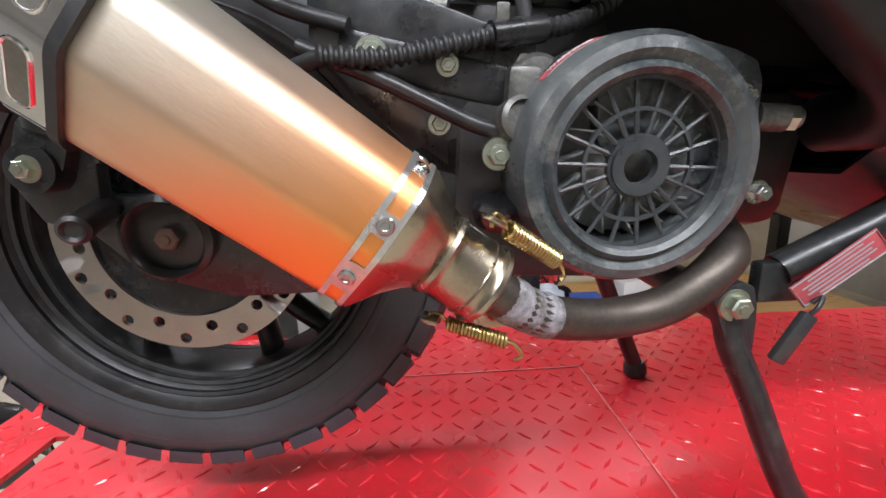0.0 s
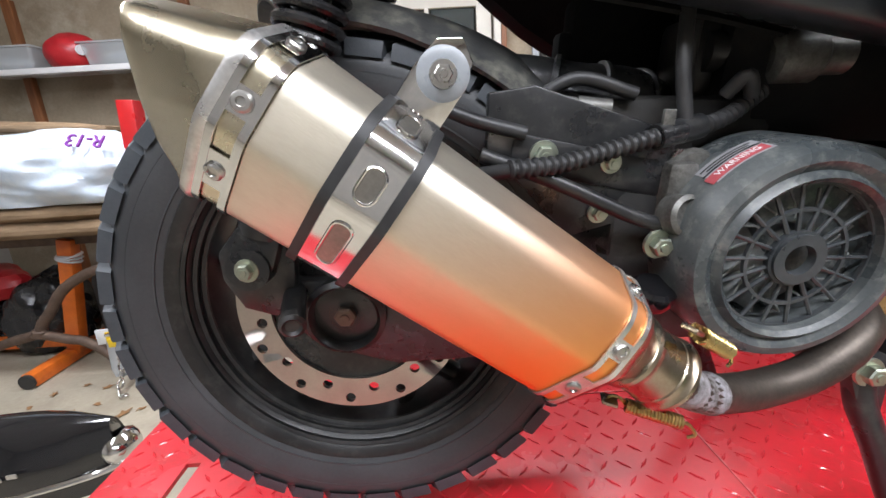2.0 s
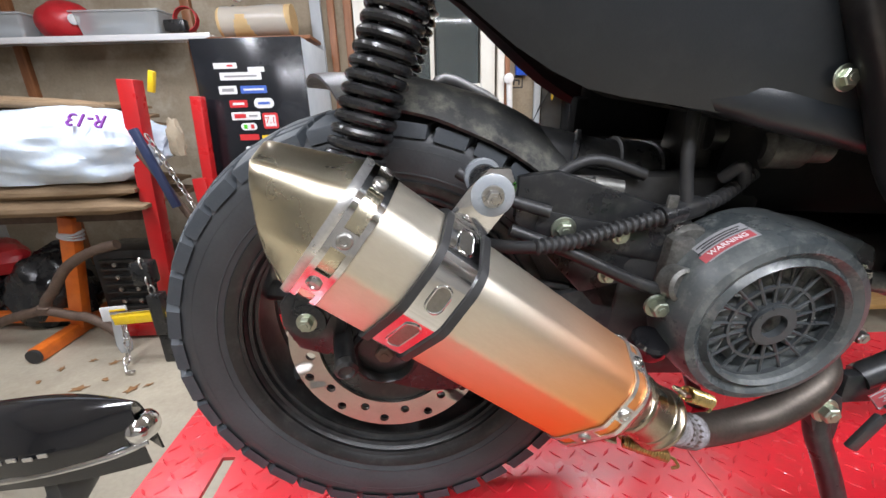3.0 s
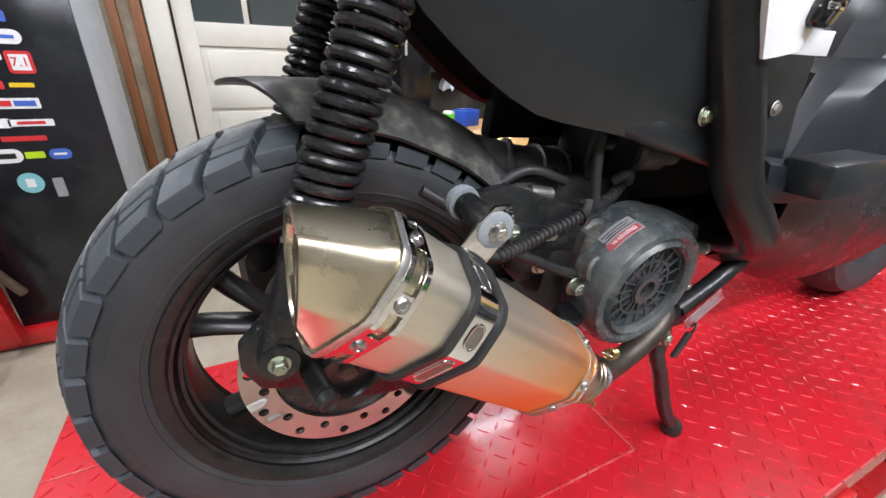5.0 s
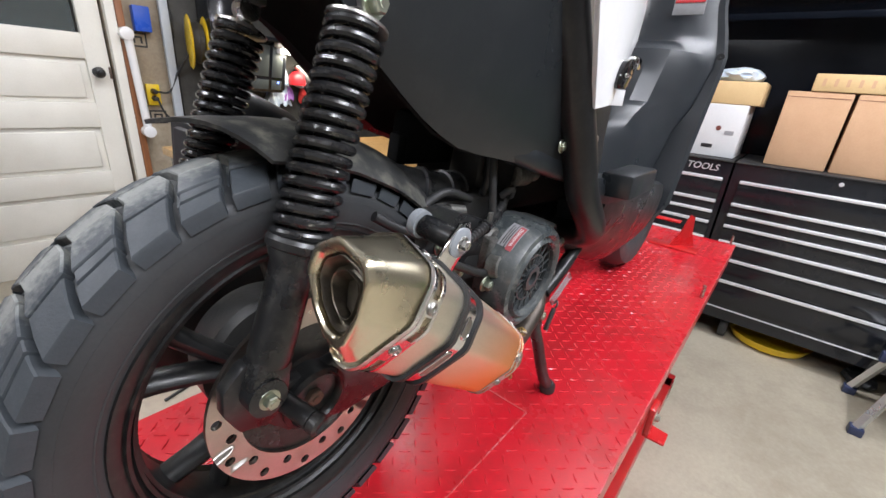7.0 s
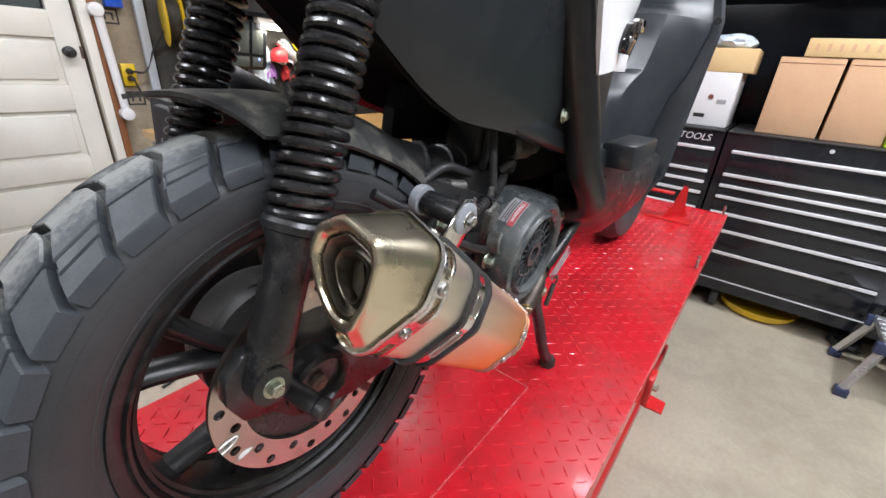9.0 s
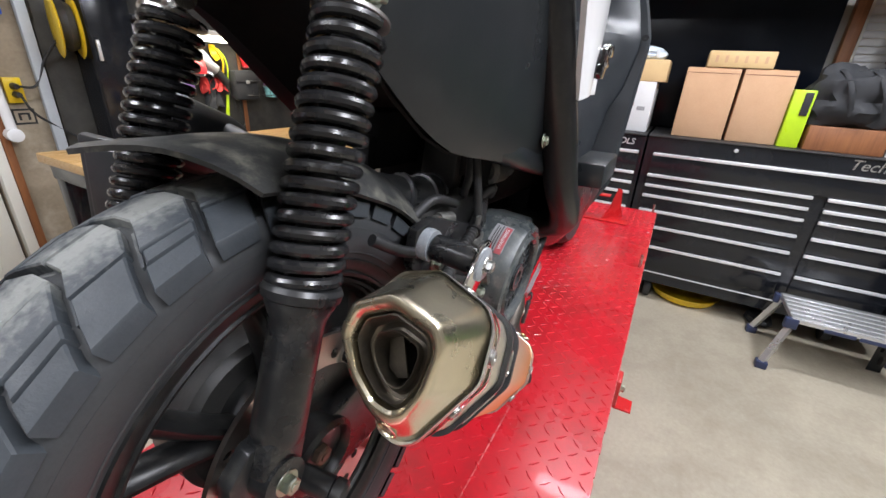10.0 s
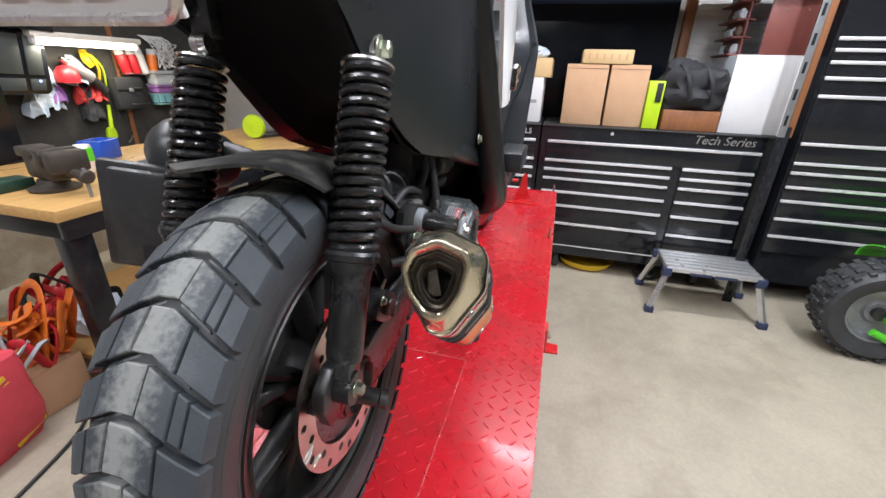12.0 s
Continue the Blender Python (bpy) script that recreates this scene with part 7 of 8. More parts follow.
parts_bin(2.250, 0.425, 0.19, 0.085, "clear", "clear parts bin on a wire rack")
parts_bin(2.248, 0.370, 0.19, 0.050, "purple_film", "purple-rimmed parts bin on a wire rack")
parts_bin(2.240, 0.285, 0.16, 0.075, "print_teal", "teal parts bin on a wire rack")
rng_w = random.Random(4)
for k in range(16):
    c = Vector((2.325 + rng_w.uniform(-0.05, 0.05), PEG - 0.07, 0.615 + rng_w.uniform(-0.04, 0.04)))
    pts = [Vector((2.17 + 0.012 * k, PEG - 0.02, 0.735)), Vector((2.22 + 0.012 * k, PEG - 0.05, 0.69))] + [c + Vector((rng_w.uniform(-0.09, 0.09), rng_w.uniform(-0.02, 0.02), rng_w.uniform(-0.075, 0.06))) for _ in range(4)]
    solid("wire", tube(smooth_path(pts, 6), 0.0032, 6), "paper_white", "tangled white wire hanging on the rack", "wire", group="white wires")
for x, z, n in ((2.52, 0.30, 6), (2.62, 0.34, 5)):
    for k in range(n):
        solid("wrench", plate(soften([(-0.006, 0.0), (0.006, 0.0), (0.006, 0.10), (0.012, 0.115), (0.004, 0.125), (0.0, 0.116), (-0.004, 0.125), (-0.012, 0.115), (-0.006, 0.10)], 1), 0.005, pose(x + 0.018 * k, PEG - 0.002, z - 0.08 - 0.008 * k, 90, 0, 0), 0.001), "grey_metal", "steel wrench hanging in a row on the pegboard", "wrench", group="wrenches on the pegboard")
# storage under and beside the bench
def strap_heap(loc, size, colours, seed, label):
    """A tangle of webbing loops resting on z = 0 of its place."""
    rng = random.Random(seed)
    t = thing("strap_heap", label, "straps", loc)
    for n in range(9):
        c = Vector((rng.uniform(-0.25, 0.25) * size[0], rng.uniform(-0.25, 0.25) * size[1], 0))
        a0, pts = rng.uniform(0, 6.28), []
        for k in range(9):
            r = rng.uniform(0.18, 0.45)
            pts.append(c + Vector((size[0] * r * math.cos(a0 + k * 0.9), size[1] * r * math.sin(a0 + k * 0.9), 0.016 + size[2] * rng.random() * (0.35 + 0.65 * n / 8))))
        pts[0].z = pts[4].z = 0.012
        part("strap", tube(smooth_path(pts, 6), 0.017, 8, flat=0.35), colours[n % len(colours)], t)
    return t


strap_heap((0.50, 1.50, FLOOR + 0.183), (0.22, 0.24, 0.26), ("orange", "orange", "red_plastic", "orange", "grey_board"), 5, "tangle of orange and red ratchet straps on a carton")
strap_heap((0.82, 1.76, FLOOR + 0.133), (0.28, 0.24, 0.22), ("red_plastic", "red_plastic", "cloth_black"), 8, "heap of red straps on the lower shelf")
solid("plastic_bag", blob((0.20, 0.16, 0.16), 14, 0.4, 5), "bag_white", "pale plastic bag on the bench's lower shelf", "bag", (0.77, 1.57, FLOOR + 0.133))
carton("small_box", "blue and white carton on the lower shelf", (0.89, 1.42, FLOOR + 0.133), (1.03, 1.55, FLOOR + 0.25), "print_blue", tape=False)
carton("small_box", "white carton leaning on the lower shelf", (1.07, 1.41, FLOOR + 0.133), (1.23, 1.57, FLOOR + 0.34), "paper_white", tape=False, rz=15)
carton("cardboard_box", "dark brown carton on the floor", (0.41, 1.60, FLOOR), (0.575, 1.40, FLOOR + 0.18), "card", tape=False)
sack = thing("cement_sack", "red and yellow paper cement sack standing on the floor", "sack", (0.23, 1.38, FLOOR), 12)
rings = []
for k in range(9):
    f = k / 8
    w, d = 0.30 - 0.03 * f, 0.15 * math.sin(math.pi * (0.16 + 0.74 * f)) ** 0.5
    rings.append([Vector((x + 0.006 * math.sin(9 * f + 20 * y), y - 0.05 * f + 0.006 * math.sin(7 * x * 3 + 5 * f), 0.34 * f)) for x, y in round_poly(w, d, 0.035, 4)])
part("body", loft(rings), "pink_red", sack)
SKM = Matrix.Translation((0.05, -0.072, 0.16)) @ Matrix.Rotation(radians(8), 4, "X") @ Matrix.Rotation(radians(72), 4, "Y")
part("print_panel", box((0.10, -0.012, 0.0), (0.06, 0.004, 0.11), 0.001, m=SKM), "yellow", sack)
for k in range(7):
    part("print_bar", box((-0.13 + 0.030 * k, -0.012, 0.035), (0.018, 0.004, 0.032), 0.001, m=SKM), "yellow", sack)
solid("cable", tube(smooth_path([(0.14, 1.14, FLOOR + 0.006), (0.38, 1.22, FLOOR + 0.006), (0.54, 1.34, FLOOR + 0.006), (0.60, 1.24, FLOOR + 0.05), (0.60, 1.23, FLOOR + 0.25)], 8), 0.006, 8), "rubber_band", "black cable lying on the concrete", "cable")
# ---- clutter along the door wall ----
loc = thing("sticker_locker", "black metal locker covered with racing stickers", "locker", (-0.735, 1.83, FLOOR))
part("body", box((0, 0, 0.715), (0.48, 0.44, 1.43), 0.006), "grey_board", loc)
part("door", box((0, -0.228, 0.715), (0.48, 0.014, 1.43), 0.003), "tool_black", loc)
def sticker(x, z, w, h, material, bars=(), round_=False):
    x, z, w, h = x * 1.2 + 0.005, 1.083 + (z - 0.965) * 1.18, w * 1.12, h * 1.12
    p = part("sticker", plate(round_poly(w * 1.3, h * 1.3, min(w, h) * 1.3 * (0.499 if round_ else 0.15)), 0.0008, Matrix.Translation((x, -0.2356, z)) @ Matrix.Rotation(radians(90), 4, "X")), material, loc)
    for bx, bz, bw, bh, bmtl in bars:
        part("print_bar", box((x + bx * 1.3, -0.2364, z + bz * 1.3), (bw * 1.3, 0.0006, bh * 1.3)), bmtl, p)
    return p


sticker(0.0 - 0.09, 1.165, 0.07, 0.016, "print_white", ((0.015, 0, 0.02, 0.006, "print_red"),))
sticker(-0.04, 1.128, 0.125, 0.022, "print_white", ((0, 0, 0.11, 0.006, "print_grey"),))
sticker(0.02, 1.150, 0.05, 0.014, "print_white")
sticker(-0.095, 1.08, 0.055, 0.024, "print_white", ((0, 0, 0.04, 0.010, "print_grey"),))
sticker(0.0, 1.08, 0.08, 0.022, "print_blue", ((0, 0, 0.07, 0.006, "print_white"),))
sticker(-0.065, 1.03, 0.055, 0.022, "print_red", ((0, 0, 0.04, 0.008, "print_white"),))
sticker(0.03, 1.03, 0.062, 0.030, "print_white", ((0, 0, 0.04, 0.008, "print_blue"),), True)
sticker(-0.045, 0.985, 0.09, 0.024, "print_white", ((-0.02, 0, 0.04, 0.014, "print_red"), (0.025, 0, 0.03, 0.006, "print_grey")))
s71 = sticker(0.045, 0.965, 0.048, 0.048, "print_red", ((0, 0, 0.038, 0.038, "print_white"),))
part("number", text_bm("7.1", 0.040, Matrix.Translation((0.059, -0.2372, 1.083)) @ Matrix.Rotation(radians(90), 4, "X"), 0.0003), "print_red", s71)
sticker(-0.04, 0.945, 0.05, 0.022, "print_white", ((-0.012, 0, 0.012, 0.014, "green"), (0.012, 0, 0.012, 0.014, "print_red")), True)
sticker(-0.045, 0.905, 0.06, 0.018, "print_red")
sticker(0.03, 0.905, 0.045, 0.010, "yellow")
sticker(-0.005, 0.855, 0.10, 0.024, "print_white", ((-0.025, 0, 0.045, 0.014, "print_red"), (0.025, 0, 0.045, 0.014, "print_blue")))
sticker(-0.06, 0.80, 0.055, 0.022, "print_white", ((-0.015, 0, 0.02, 0.018, "print_red"),))
sticker(0.02, 0.80, 0.085, 0.016, "print_white", ((0, 0, 0.06, 0.008, "print_red"),))
sticker(-0.01, 0.755, 0.085, 0.012, "print_red")
sticker(-0.065, 0.705, 0.062, 0.034, "print_white", ((0, 0, 0.04, 0.014, "black_paint"),), True)
sticker(0.0, 0.705, 0.038, 0.016, "lime")
sticker(0.06, 0.705, 0.045, 0.026, "print_blue", ((0, 0, 0.03, 0.006, "print_white"),), True)
sticker(-0.035, 0.62, 0.052, 0.052, "print_teal", ((0, 0, 0.02, 0.024, "print_white"),), True)
sticker(0.03, 0.60, 0.022, 0.05, "print_grey")

hoist = thing("engine_hoist", "red engine hoist with chains and a yellow leveller", "hoist", (0, 0, 0))
hoist.matrix_world = Matrix.Translation((0.002, -0.09, 0.13)) @ Matrix.Scale(1.2, 4)
def beam(p, q, w, h, name, material="red_paint", parent=None, label=""):
    p, q = Vector(p), Vector(q)
    return part(name, box((0, 0, 0), (w, h, (q - p).length), 0.004, m=axis_m((p + q) / 2, q - p, (0, 1, 0))), material, parent or hoist, label)


beam((-1.093, 1.36, FLOOR + 0.04), (-1.027, 1.36, 0.408), 0.060, 0.060, "mast")
beam((-0.86, 1.38, FLOOR + 0.06), (-0.80, 1.36, 0.345), 0.04, 0.04, "brace")
beam((-0.82, 1.34, FLOOR + 0.06), (-0.85, 1.36, 0.05), 0.05, 0.05, "ram", label="red hydraulic ram")
beam((-1.35, 1.40, FLOOR + 0.045), (-0.55, 1.40, FLOOR + 0.045), 0.06, 0.06, "base_beam")
beam((-1.05, 1.33, 0.18), (-0.74, 1.33, -0.42), 0.022, 0.022, "handle", "rust")
beam((-1.02, 1.30, 0.24), (-0.93, 1.30, -0.05), 0.03, 0.02, "grip", "navy")
beam((-0.93, 1.31, 0.36), (-0.91, 1.31, 0.43), 0.02, 0.02, "grip", "yellow")
beam((-1.20, 1.20, -0.462), (-0.86, 1.20, -0.440), 0.035, 0.045, "leveller_bar", "yellow", None, "yellow load leveller bar")
beam((-1.22, 1.20, -0.437), (-0.83, 1.20, -0.412), 0.012, 0.012, "leveller_screw", "chrome")
part("leveller_block", box((-1.02, 1.19, -0.44), (0.05, 0.05, 0.17), 0.006), "black_paint", hoist)
part("clevis", box((-1.06, 1.22, -0.28), (0.07, 0.06, 0.09), 0.008), "black_paint", hoist)
part("support", box((-1.02, 1.20, FLOOR + 0.06), (0.05, 0.05, 0.12), 0.006), "black_paint", hoist)
def chain(pts, r, parent):
    path = smooth_path(pts, 10)
    acc = [0.0]
    for a, b in zip(path, path[1:]):
        acc.append(acc[-1] + (b - a).length)
    n = int(acc[-1] / (r * 3.4))
    for i in range(n):
        x = acc[-1] * (i + 0.5) / n
        P = Vector([float(np.interp(x, acc, [p[k] for p in path])) for k in range(3)])
        Q = Vector([float(np.interp(x + 0.004, acc, [p[k] for p in path])) for k in range(3)])
        d = (Q - P).normalized() if (Q - P).length > 1e-6 else Vector((0, 0, -1))
        m = axis_m(P, d) @ Matrix.Rotation(radians(90 * (i % 2)), 4, "Z")
        ring = [m @ Vector((r * 1.1 * math.cos(a), 0, r * 2.1 * math.sin(a))) for a in (2 * math.pi * k / 12 for k in range(13))]
        part("link", tube(ring, r * 0.36, 6), "steel", parent)


chain([(-0.87, 1.20, -0.46), (-0.85, 1.17, -0.56), (-0.86, 1.14, FLOOR + 0.012), (-0.90, 1.13, FLOOR + 0.012), (-0.85, 1.10, FLOOR + 0.012)], 0.009, hoist)
chain([(-1.18, 1.20, -0.48), (-1.17, 1.17, -0.58), (-1.16, 1.12, FLOOR + 0.012), (-1.12, 1.10, FLOOR + 0.012)], 0.009, hoist)
chain([(-0.98, 1.30, 0.22), (-0.90, 1.29, 0.05), (-0.82, 1.28, -0.15), (-0.78, 1.28, -0.35)], 0.008, hoist)
chain([(-1.05, 1.20, -0.22), (-1.03, 1.19, -0.36)], 0.010, hoist)
solid("glove", blob((0.07, 0.05, 0.15), 31, 0.35, 4), "wall_tan", "tan work glove hung on the hoist", "glove", (-1.06, 1.488, 0.298))

# wire shelf with bins
shelf = thing("wire_shelf", "white ventilated wire shelf on the wall", "shelf", (-1.99, 2.54, 0.922))
part("front_lip", box((0, -0.16, 0.0), (1.5, 0.006, 0.035), 0.002), "white_plastic", shelf)
for k in range(75):
    part("wire", rod((-0.745 + 0.02 * k, -0.162, 0.012), (-0.745 + 0.02 * k, 0.16, 0.012), 0.002, n=5), "white_plastic", shelf)
for k in (-0.10, 0.0, 0.15):
    part("cross_wire", rod((-0.75, k, 0.008), (0.75, k, 0.008), 0.003, n=6), "white_plastic", shelf)
SZ = 0.937
def bin_(x, w, h, label):
    t = thing("storage_bin", label, "bin", (x, 2.50, SZ), group="clear bins")
    part("tub", loft([[Vector((px * 0.9, py * 0.9, 0.0)) for px, py in round_poly(w, 0.24, 0.02)], [Vector((px, py, h)) for px, py in round_poly(w, 0.24, 0.02)]]), "clear", t)
    part("rim", box((0, 0, h), (w + 0.02, 0.26, 0.012), 0.004), "clear", t)
    part("contents", blob((w * 0.7, 0.18, h * 0.7), int(x * 10) % 7, 0.3), "grey_board", t, m=Matrix.Translation((0, 0, 0.006)))
    return t


bin_(-2.53, 0.44, 0.13, "frosted clear storage bin, half full")
bin_(-1.77, 0.50, 0.13, "frosted clear storage bin, half full")
cap_ = thing("red_helmet", "red round cap on the wire shelf", "cap", (-2.13, 2.48, SZ))
part("crown", blob((0.30, 0.26, 0.21), 17, 0.08, 2, 4), "red_plastic", cap_)
part("white_mark", lathe([(0.022, 0), (0.03, 0.003), (0.022, 0.006), (0.018, 0.003)], axis_m((0.115, -0.09, 0.09), (0.7, -0.7, 0)), 20), "paper_white", cap_)
strap_ = thing("headlamp", "black headlamp with red strap on the shelf", "headlamp", (-1.40, 2.46, SZ))
part("strap", lathe([(0.065, -0.02), (0.07, -0.02), (0.07, 0.02), (0.065, 0.02)], axis_m((0, 0, 0.09), (0, -1, 0.1)), 28, closed=True), "red_plastic", strap_)
part("body", box((-0.05, -0.03, 0.05), (0.13, 0.06, 0.07), 0.014), "black_paint", strap_)
roll = thing("wrapped_roll", "roll of cloth wrapped in clear film", "roll", (-0.97, 2.46, SZ - 0.02))
part("roll_body", tube([(-0.22, 0, 0.085), (-0.1, 0, 0.085), (0.1, 0.0, 0.09), (0.22, 0.0, 0.092)], lambda i, k: 0.082 + 0.006 * (i % 2), 18), "card_light", roll)
part("film", tube([(-0.20, 0, 0.086), (-0.05, 0, 0.088), (0.10, 0, 0.092), (0.20, 0, 0.09)], lambda i, k: 0.090 - 0.004 * (i % 2), 18, caps=False), "clear", roll)
solid("dark_bundle", blob((0.26, 0.2, 0.18), 23, 0.3), "cloth_black", "dark green-black bundle stacked behind a roll", "bundle", (-1.12, 2.60, SZ))
solid("shelf_board", box((-0.95, 2.54, SZ - 0.035), (0.62, 0.34, 0.02), 0.003), "wood_trim", "wooden board carrying a wrapped roll", "shelf", kind="structure")
for x in (-1.48, -2.6):
    solid("trim", box((x, WY1 - 0.08, 0.3), (0.06, 0.04, 2.2), 0.004), "wood_trim", "brown wooden wall stud", "trim", kind="structure")

# orange stand with pads and a bag
st = thing("steel_stand", "orange steel trestle with scuffed feet", "trestle", (0, 0, 0))
beam((-1.768, 1.65, 0.005), (-1.887, 1.65, -0.60), 0.070, 0.060, "post", "orange", st)
beam((-1.894, 1.375, FLOOR + 0.036), (-1.917, 1.95, FLOOR + 0.036), 0.062, 0.062, "foot", "orange", st)
part("end_plug", rod((-1.8935, 1.372, FLOOR + 0.036), (-1.893, 1.358, FLOOR + 0.036), 0.036), "rubber_band", st, "scuffed black end plug")
beam((-2.80, 1.78, FLOOR + 0.06), (-1.90, 1.68, FLOOR + 0.10), 0.06, 0.05, "brace", "orange", st)
beam((-2.95, 1.68, 0.005), (-1.36, 1.68, 0.005), 0.06, 0.06, "rail", "rust", st)
beam((-2.85, 1.66, 0.0), (-2.92, 1.64, FLOOR + 0.0), 0.070, 0.060, "post", "orange", st)
for k in range(3):
    part("rope", lathe([(0.052, -0.004), (0.056, 0), (0.052, 0.004)], axis_m((-1.782 - 0.004 * k, 1.65, -0.075 - 0.014 * k), (0.1 + 0.1 * k, 0.12 * (k - 1), 1)), 20), "paper_white", st, "white cord tied round the post")


def draped_pad(loc, size, folds, seed, rise=0.0):
    """A folded quilt: rounded slabs whose outline and top wander, higher towards one end."""
    t = thing("moving_pad", "folded brown quilted moving pads", "pad", loc, group="pads")
    z = 0.0
    for n in range(folds):
        h = size[2] / folds
        b = bmesh.new()
        bmesh.ops.create_cube(b, size=1)
        bmesh.ops.subdivide_edges(b, edges=b.edges[:], cuts=9, use_grid_fill=True)
        for v in b.verts:
            c = v.co
            edge = max(abs(c.x), abs(c.y)) * 2
            c.z *= 1 - 0.75 * max(0, edge - 0.86) / 0.14
            u = Vector((c.x * size[0] * 3 + seed, c.y * size[1] * 4, n * 3.1 + seed))
            w = noise.noise(u) * 0.014 + noise.noise(u * 3.1) * 0.007
            c.x = c.x * (size[0] - 0.05 * n) + 0.03 * noise.noise(u * 0.9)
            c.y = c.y * (size[1] - 0.03 * n) + 0.03 * noise.noise(u * 1.1 + Vector((5, 0, 0)))
            c.z = z + (c.z + 0.5) * h + (w if z + c.z > 0.001 - h * 0.4 else 0) + rise * max(0.0, 0.5 - c.x / size[0]) * (n + 1) / folds
        part("fold", b, "brown_pad", t, sharp=80)
        z += h * 0.97
    return t


draped_pad((-2.05, 1.70, 0.042), (1.58, 0.52, 0.15), 2, 3.0)
bagw = thing("film_bag", "white plastic bag marked in purple on brown pads", "bag", (-1.72, 1.62, 0.190))
part("body", blob((1.12, 0.44, 0.335), 41, 0.18, 4.2, 5), "bag_white", bagw)
part("marking", text_bm("R-13", 0.088, Matrix.Translation((0.335, -0.178, 0.270)) @ Matrix.Rotation(radians(52), 4, "X") @ Matrix.Rotation(radians(173), 4, "Z"), 0.004), "purple", bagw, "purple marker writing, upside down")
draped_pad((-2.16, 1.84, 0.40), (1.50, 0.40, 0.14), 3, 8.0, rise=0.10)
# things under the trestle
solid("plastic_sack", blob((0.42, 0.36, 0.44), 51, 0.3, 3.5, 4), "black_bag", "black plastic sack under the trestle", "sack", (-2.12, 1.84, FLOOR))
solid("plastic_sack", blob((0.40, 0.34, 0.32), 52, 0.3, 3.5, 4), "black_bag", "black plastic sack under the trestle", "sack", (-2.55, 1.86, FLOOR))
solid("red_cloth", blob((0.36, 0.28, 0.18), 53, 0.3, 3.5, 3), "red_plastic", "dark red cloth bundle under the trestle", "cloth", (-2.42, 1.84, FLOOR + 0.31))
eng = thing("spare_engine", "greasy black spare engine parts under the trestle", "engine parts", (-1.62, 1.84, FLOOR))
part("case", box((0, 0, 0.23), (0.36, 0.26, 0.46), 0.06), "engine", eng)
for k in range(8):
    part("fin", box((0.02, -0.14, 0.08 + 0.045 * k), (0.26, 0.03, 0.016), 0.003), "engine", eng)
for k in range(5):
    for j in range(2):
        part("bolt_head", lathe([(0.012, 0), (0.012, 0.010), (0.008, 0.012)], axis_m((-0.02 + 0.09 * j, -0.158, 0.10 + 0.07 * k), (0, -1, 0)), 8), "steel", eng)
pf = thing("bent_pipe", "rusty bent pipe frame lying under the trestle", "pipe", (0, 0, 0))
part("bend", tube(smooth_path([(-1.895, 1.50, -0.425), (-1.870, 1.50, -0.375), (-1.817, 1.50, -0.321), (-1.728, 1.50, -0.215), (-1.591, 1.50, -0.139), (-1.456, 1.50, -0.104)]), 0.024, 14), "rust", pf)
part("bend", tube(smooth_path([(-1.91, 1.49, -0.43), (-1.858, 1.50, -0.444), (-1.77, 1.50, -0.470), (-1.697, 1.50, -0.486), (-1.60, 1.50, -0.557), (-1.56, 1.50, -0.628)]), 0.023, 14), "rust", pf)
part("bend", tube(smooth_path([(-2.60, 1.62, FLOOR + 0.03), (-2.35, 1.56, FLOOR + 0.08), (-2.10, 1.52, FLOOR + 0.17), (-1.91, 1.49, FLOOR + 0.22)]), 0.024, 14), "rust", pf)
part("clamp", lathe([(0.026, -0.02), (0.032, -0.015), (0.032, 0.015), (0.026, 0.02)], axis_m((-1.895, 1.495, -0.425), (0.3, 0, 1)), 18), "rust", pf)
bot = thing("blister_pack", "clear plastic pack with a yellow and white card", "package", (-1.515, 1.44, FLOOR), 8)
part("body", loft([[Vector((px * k, py, z)) for px, py in round_poly(0.07, 0.03, 0.012, 3)] for z, k in ((0.0, 0.7), (0.04, 1.0), (0.12, 0.8), (0.19, 0.6))]), "clear", bot)
part("card", box((0.0, -0.004, 0.213), (0.115, 0.012, 0.075), 0.003), "paper_white", bot)
part("card_panel", box((0.020, -0.011, 0.208), (0.070, 0.004, 0.058), 0.001), "yellow", bot)
for x, y, s_, a in ((-1.517, 1.138, 0.045, 20), (-1.276, 1.115, 0.042, 70), (-1.442, 1.195, 0.026, 150), (-1.62, 1.36, 0.022, 10), (-1.216, 1.143, 0.024, 220), (-1.72, 1.30, 0.030, 300), (-1.50, 1.33, 0.03, 40), (-1.74, 1.20, 0.02, 120)):
    bm = plate([(s_ * r * math.cos(radians(k * 36)), s_ * r * 0.6 * math.sin(radians(k * 36))) for k, r in enumerate((1, 0.5, 0.9, 0.45, 0.8, 0.4, 0.85, 0.5, 0.95, 0.55))], 0.0016)
    for v in bm.verts:
        v.co.z += 0.006 * noise.noise(v.co * 60) + 0.002
    solid("dry_leaf", bm, "leaf", "curled brown dry leaf on the concrete", "leaf", (x, y, FLOOR + 0.004), a, group="dry leaves")

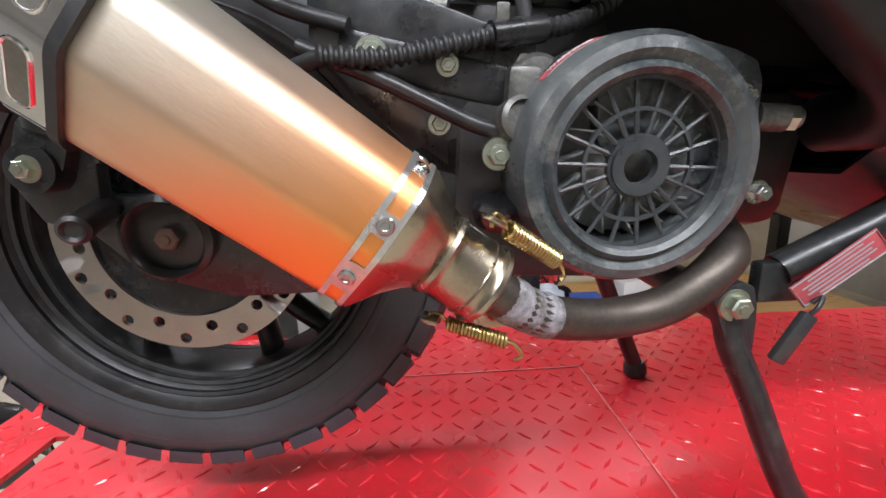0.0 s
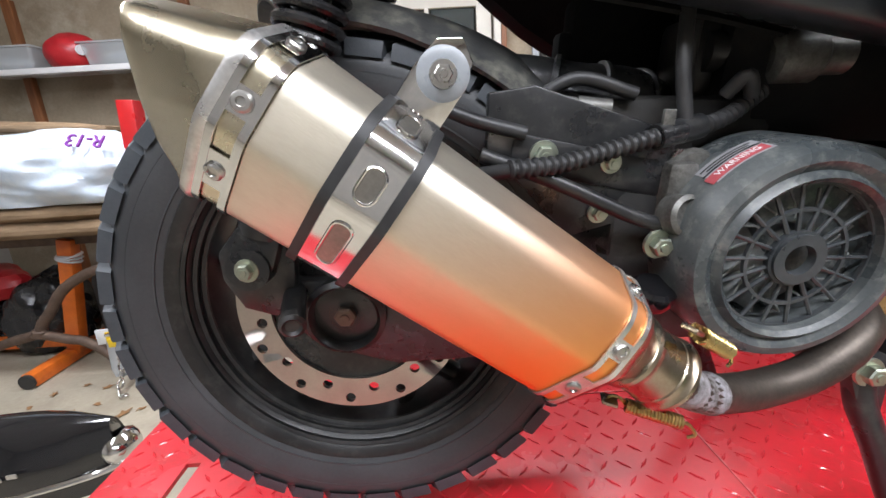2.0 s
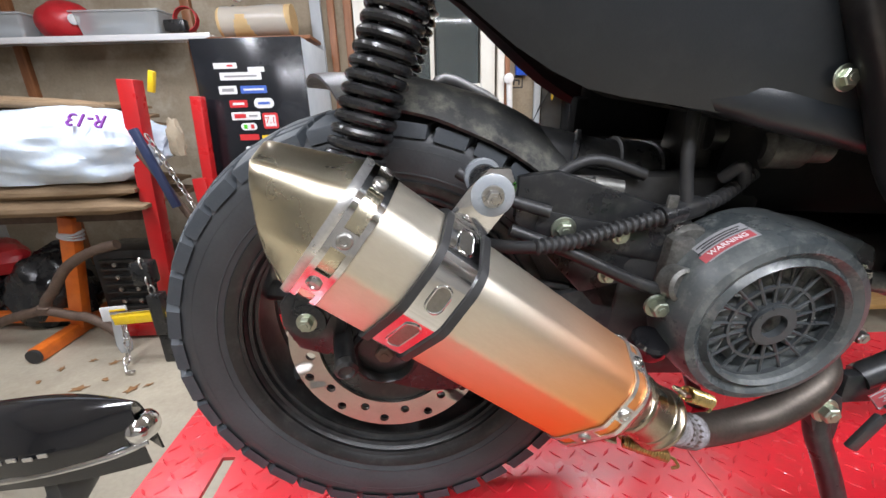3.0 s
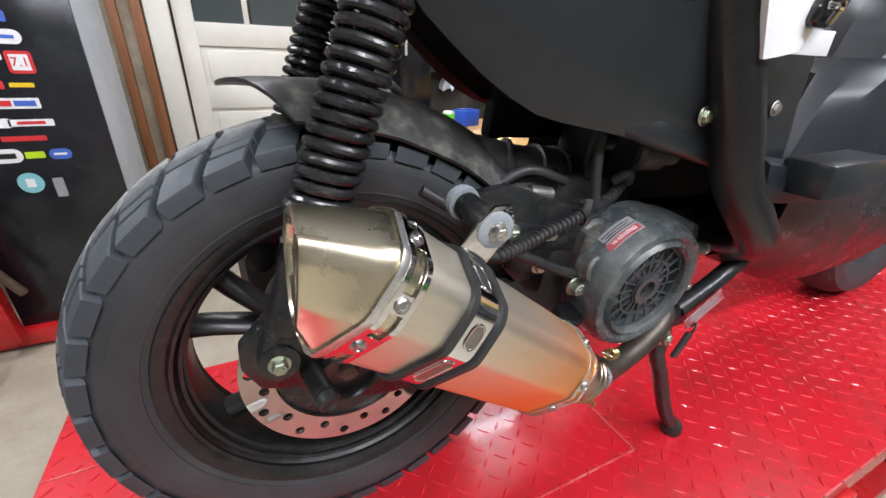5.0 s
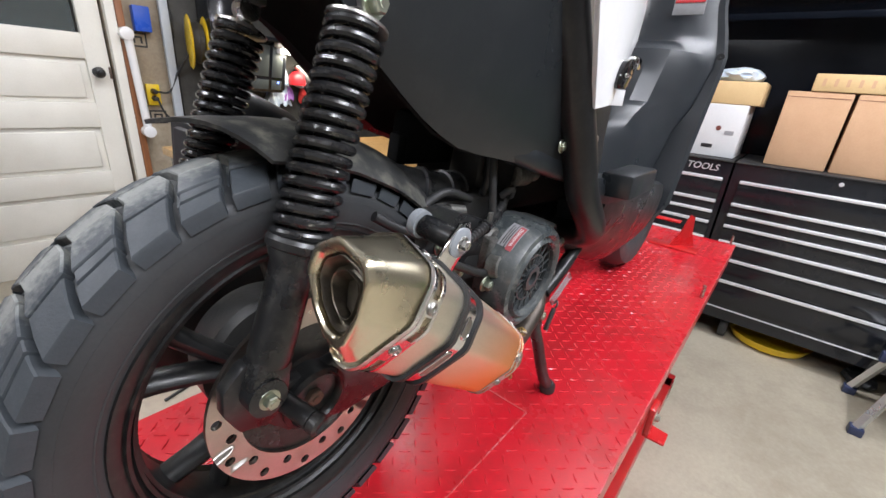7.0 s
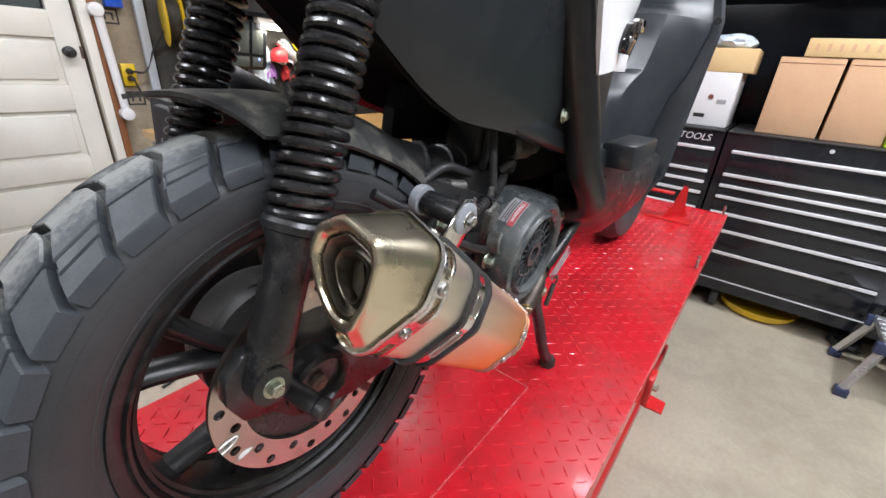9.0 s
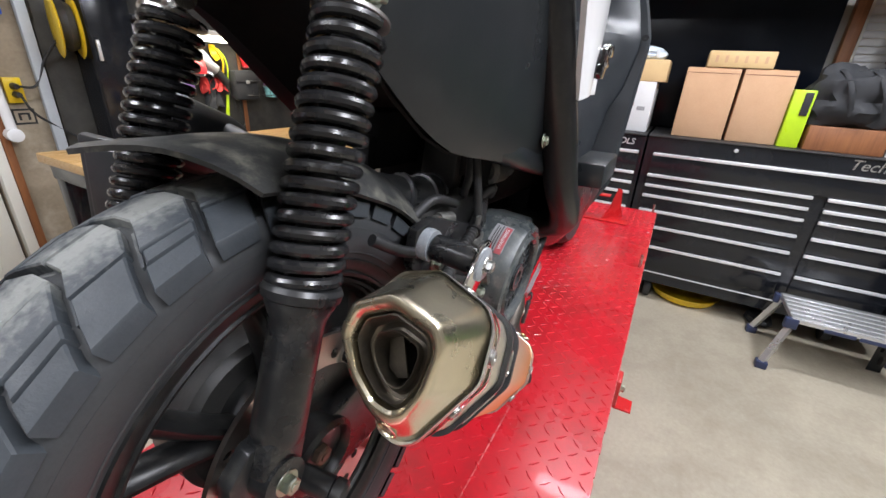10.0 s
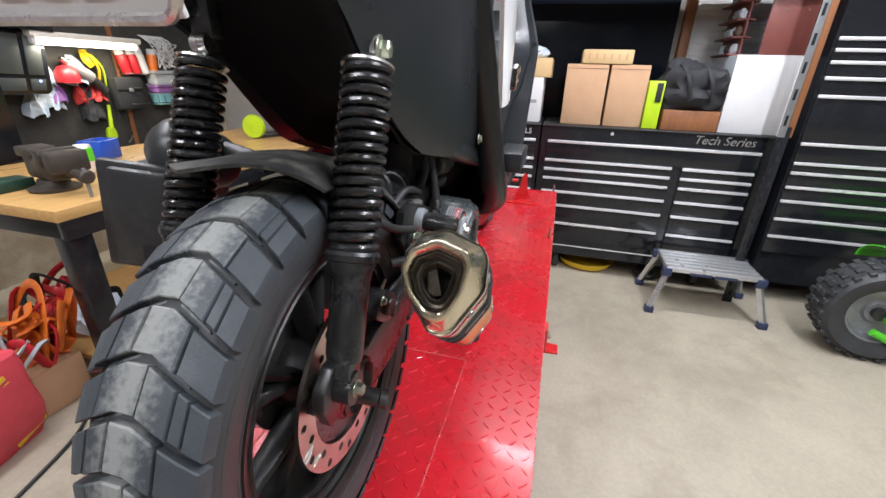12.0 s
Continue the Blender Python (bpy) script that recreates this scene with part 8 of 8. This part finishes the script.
# black cruiser fender below the lift's rear end
cr = thing("cruiser_motorcycle", "black cruiser motorcycle tail with chrome fender trim", "motorcycle", (0, 0, 0))
cr.matrix_world = Matrix.Translation((-0.655, 0.395, -0.276)) @ Matrix.Rotation(radians(-7), 4, "Y") @ Matrix.Translation((0.562, -0.310, 0.408))
rows = []
for i in range(25):
    f = i / 24
    x = -1.60 + f * 1.03
    zt = -0.262 - 0.05 * (f - 0.55) ** 2 - 0.035 * max(0, (f - 0.70) / 0.30) ** 2
    hw = 0.090 * (1 - 0.75 * max(0, (f - 0.78) / 0.22) ** 2)
    rows.append([(x, 0.330 - hw * math.cos(a), zt - 0.11 + 0.11 * math.sin(a) - (0.05 if k in (0, 18) else 0)) for k, a in ((k, math.pi * k / 18) for k in range(19))])
bm = sheet(rows, 0.005)
part("rear_fender", bm, "gloss_black", cr, "gloss black rear fender", sharp=60)
part("trim_strip", tube(smooth_path([(-1.5, 0.236, -0.422), (-1.2, 0.236, -0.405), (-0.95, 0.237, -0.399), (-0.75, 0.246, -0.402), (-0.62, 0.275, -0.406), (-0.560, 0.31, -0.408)]), 0.008, 10), "chrome", cr, "chrome trim strip along the fender")
part("tail_cap", blob((0.07, 0.09, 0.06), 61, 0.1, 2, 3, loc=(-0.575, 0.330, -0.405)), "chrome", cr)
for k in range(6):
    part("script_bar", box((-0.90 + 0.035 * k, 0.2385, -0.352 + 0.004 * (k % 2)), (0.022, 0.003, 0.010), 0.001), "rail", cr)
part("rear_tyre", lathe([(0.115, 0.05), (0.165, 0.065), (0.18, 0.0), (0.165, -0.065), (0.115, -0.05)], axis_m((-0.95, 0.345, FLOOR + 0.182), (0, -1, 0)), 48, closed=True), "rubber", cr)
part("wheel", lathe([(0.02, 0.03), (0.05, 0.02), (0.10, 0.03), (0.10, -0.03), (0.02, -0.03)], axis_m((-0.95, 0.345, FLOOR + 0.182), (0, -1, 0)), 40), "chrome", cr)
part("frame", beam((-1.5, 0.345, -0.40), (-2.4, 0.345, -0.30), 0.2, 0.25, "seat_base", "gloss_black", cr) and box((-2.0, 0.345, FLOOR + 0.2), (0.7, 0.2, 0.35), 0.05), "engine", cr)

# ---- ceiling fittings ----
def strip_light(loc, L, rz, watts):
    t = thing("strip_light", "long white strip light on the ceiling", "light", loc, rz, group="ceiling strip lights")
    part("housing", box((0, 0, 0.03), (L, 0.14, 0.04), 0.006), "white_paint", t)
    part("diffuser", box((0, 0, 0.004), (L - 0.04, 0.11, 0.012), 0.004), "tube_glow", t)
    m = pose(*loc, 0, 0, rz)
    return area_lamp("strip_lamp", tuple(m @ Vector((0, 0, -0.012))), L - 0.06, 0.11, watts) if rz == 0 else area_lamp("strip_lamp", tuple(m @ Vector((0, 0, -0.012))), 0.11, L - 0.06, watts)


LZ = CEIL - 0.055
strip_light((0.2, -1.35, LZ), 2.4, 0, 72)
strip_light((-1.4, 0.55, LZ), 1.8, 90, 46)
strip_light((1.75, -0.9, LZ), 1.8, 90, 34)
strip_light((0.5, 1.25, LZ), 2.0, 0, 33)
area_lamp("bench_lamp", (1.715, 2.43, 0.628), 0.56, 0.03, 5.5, (1.0, 0.90, 0.74))
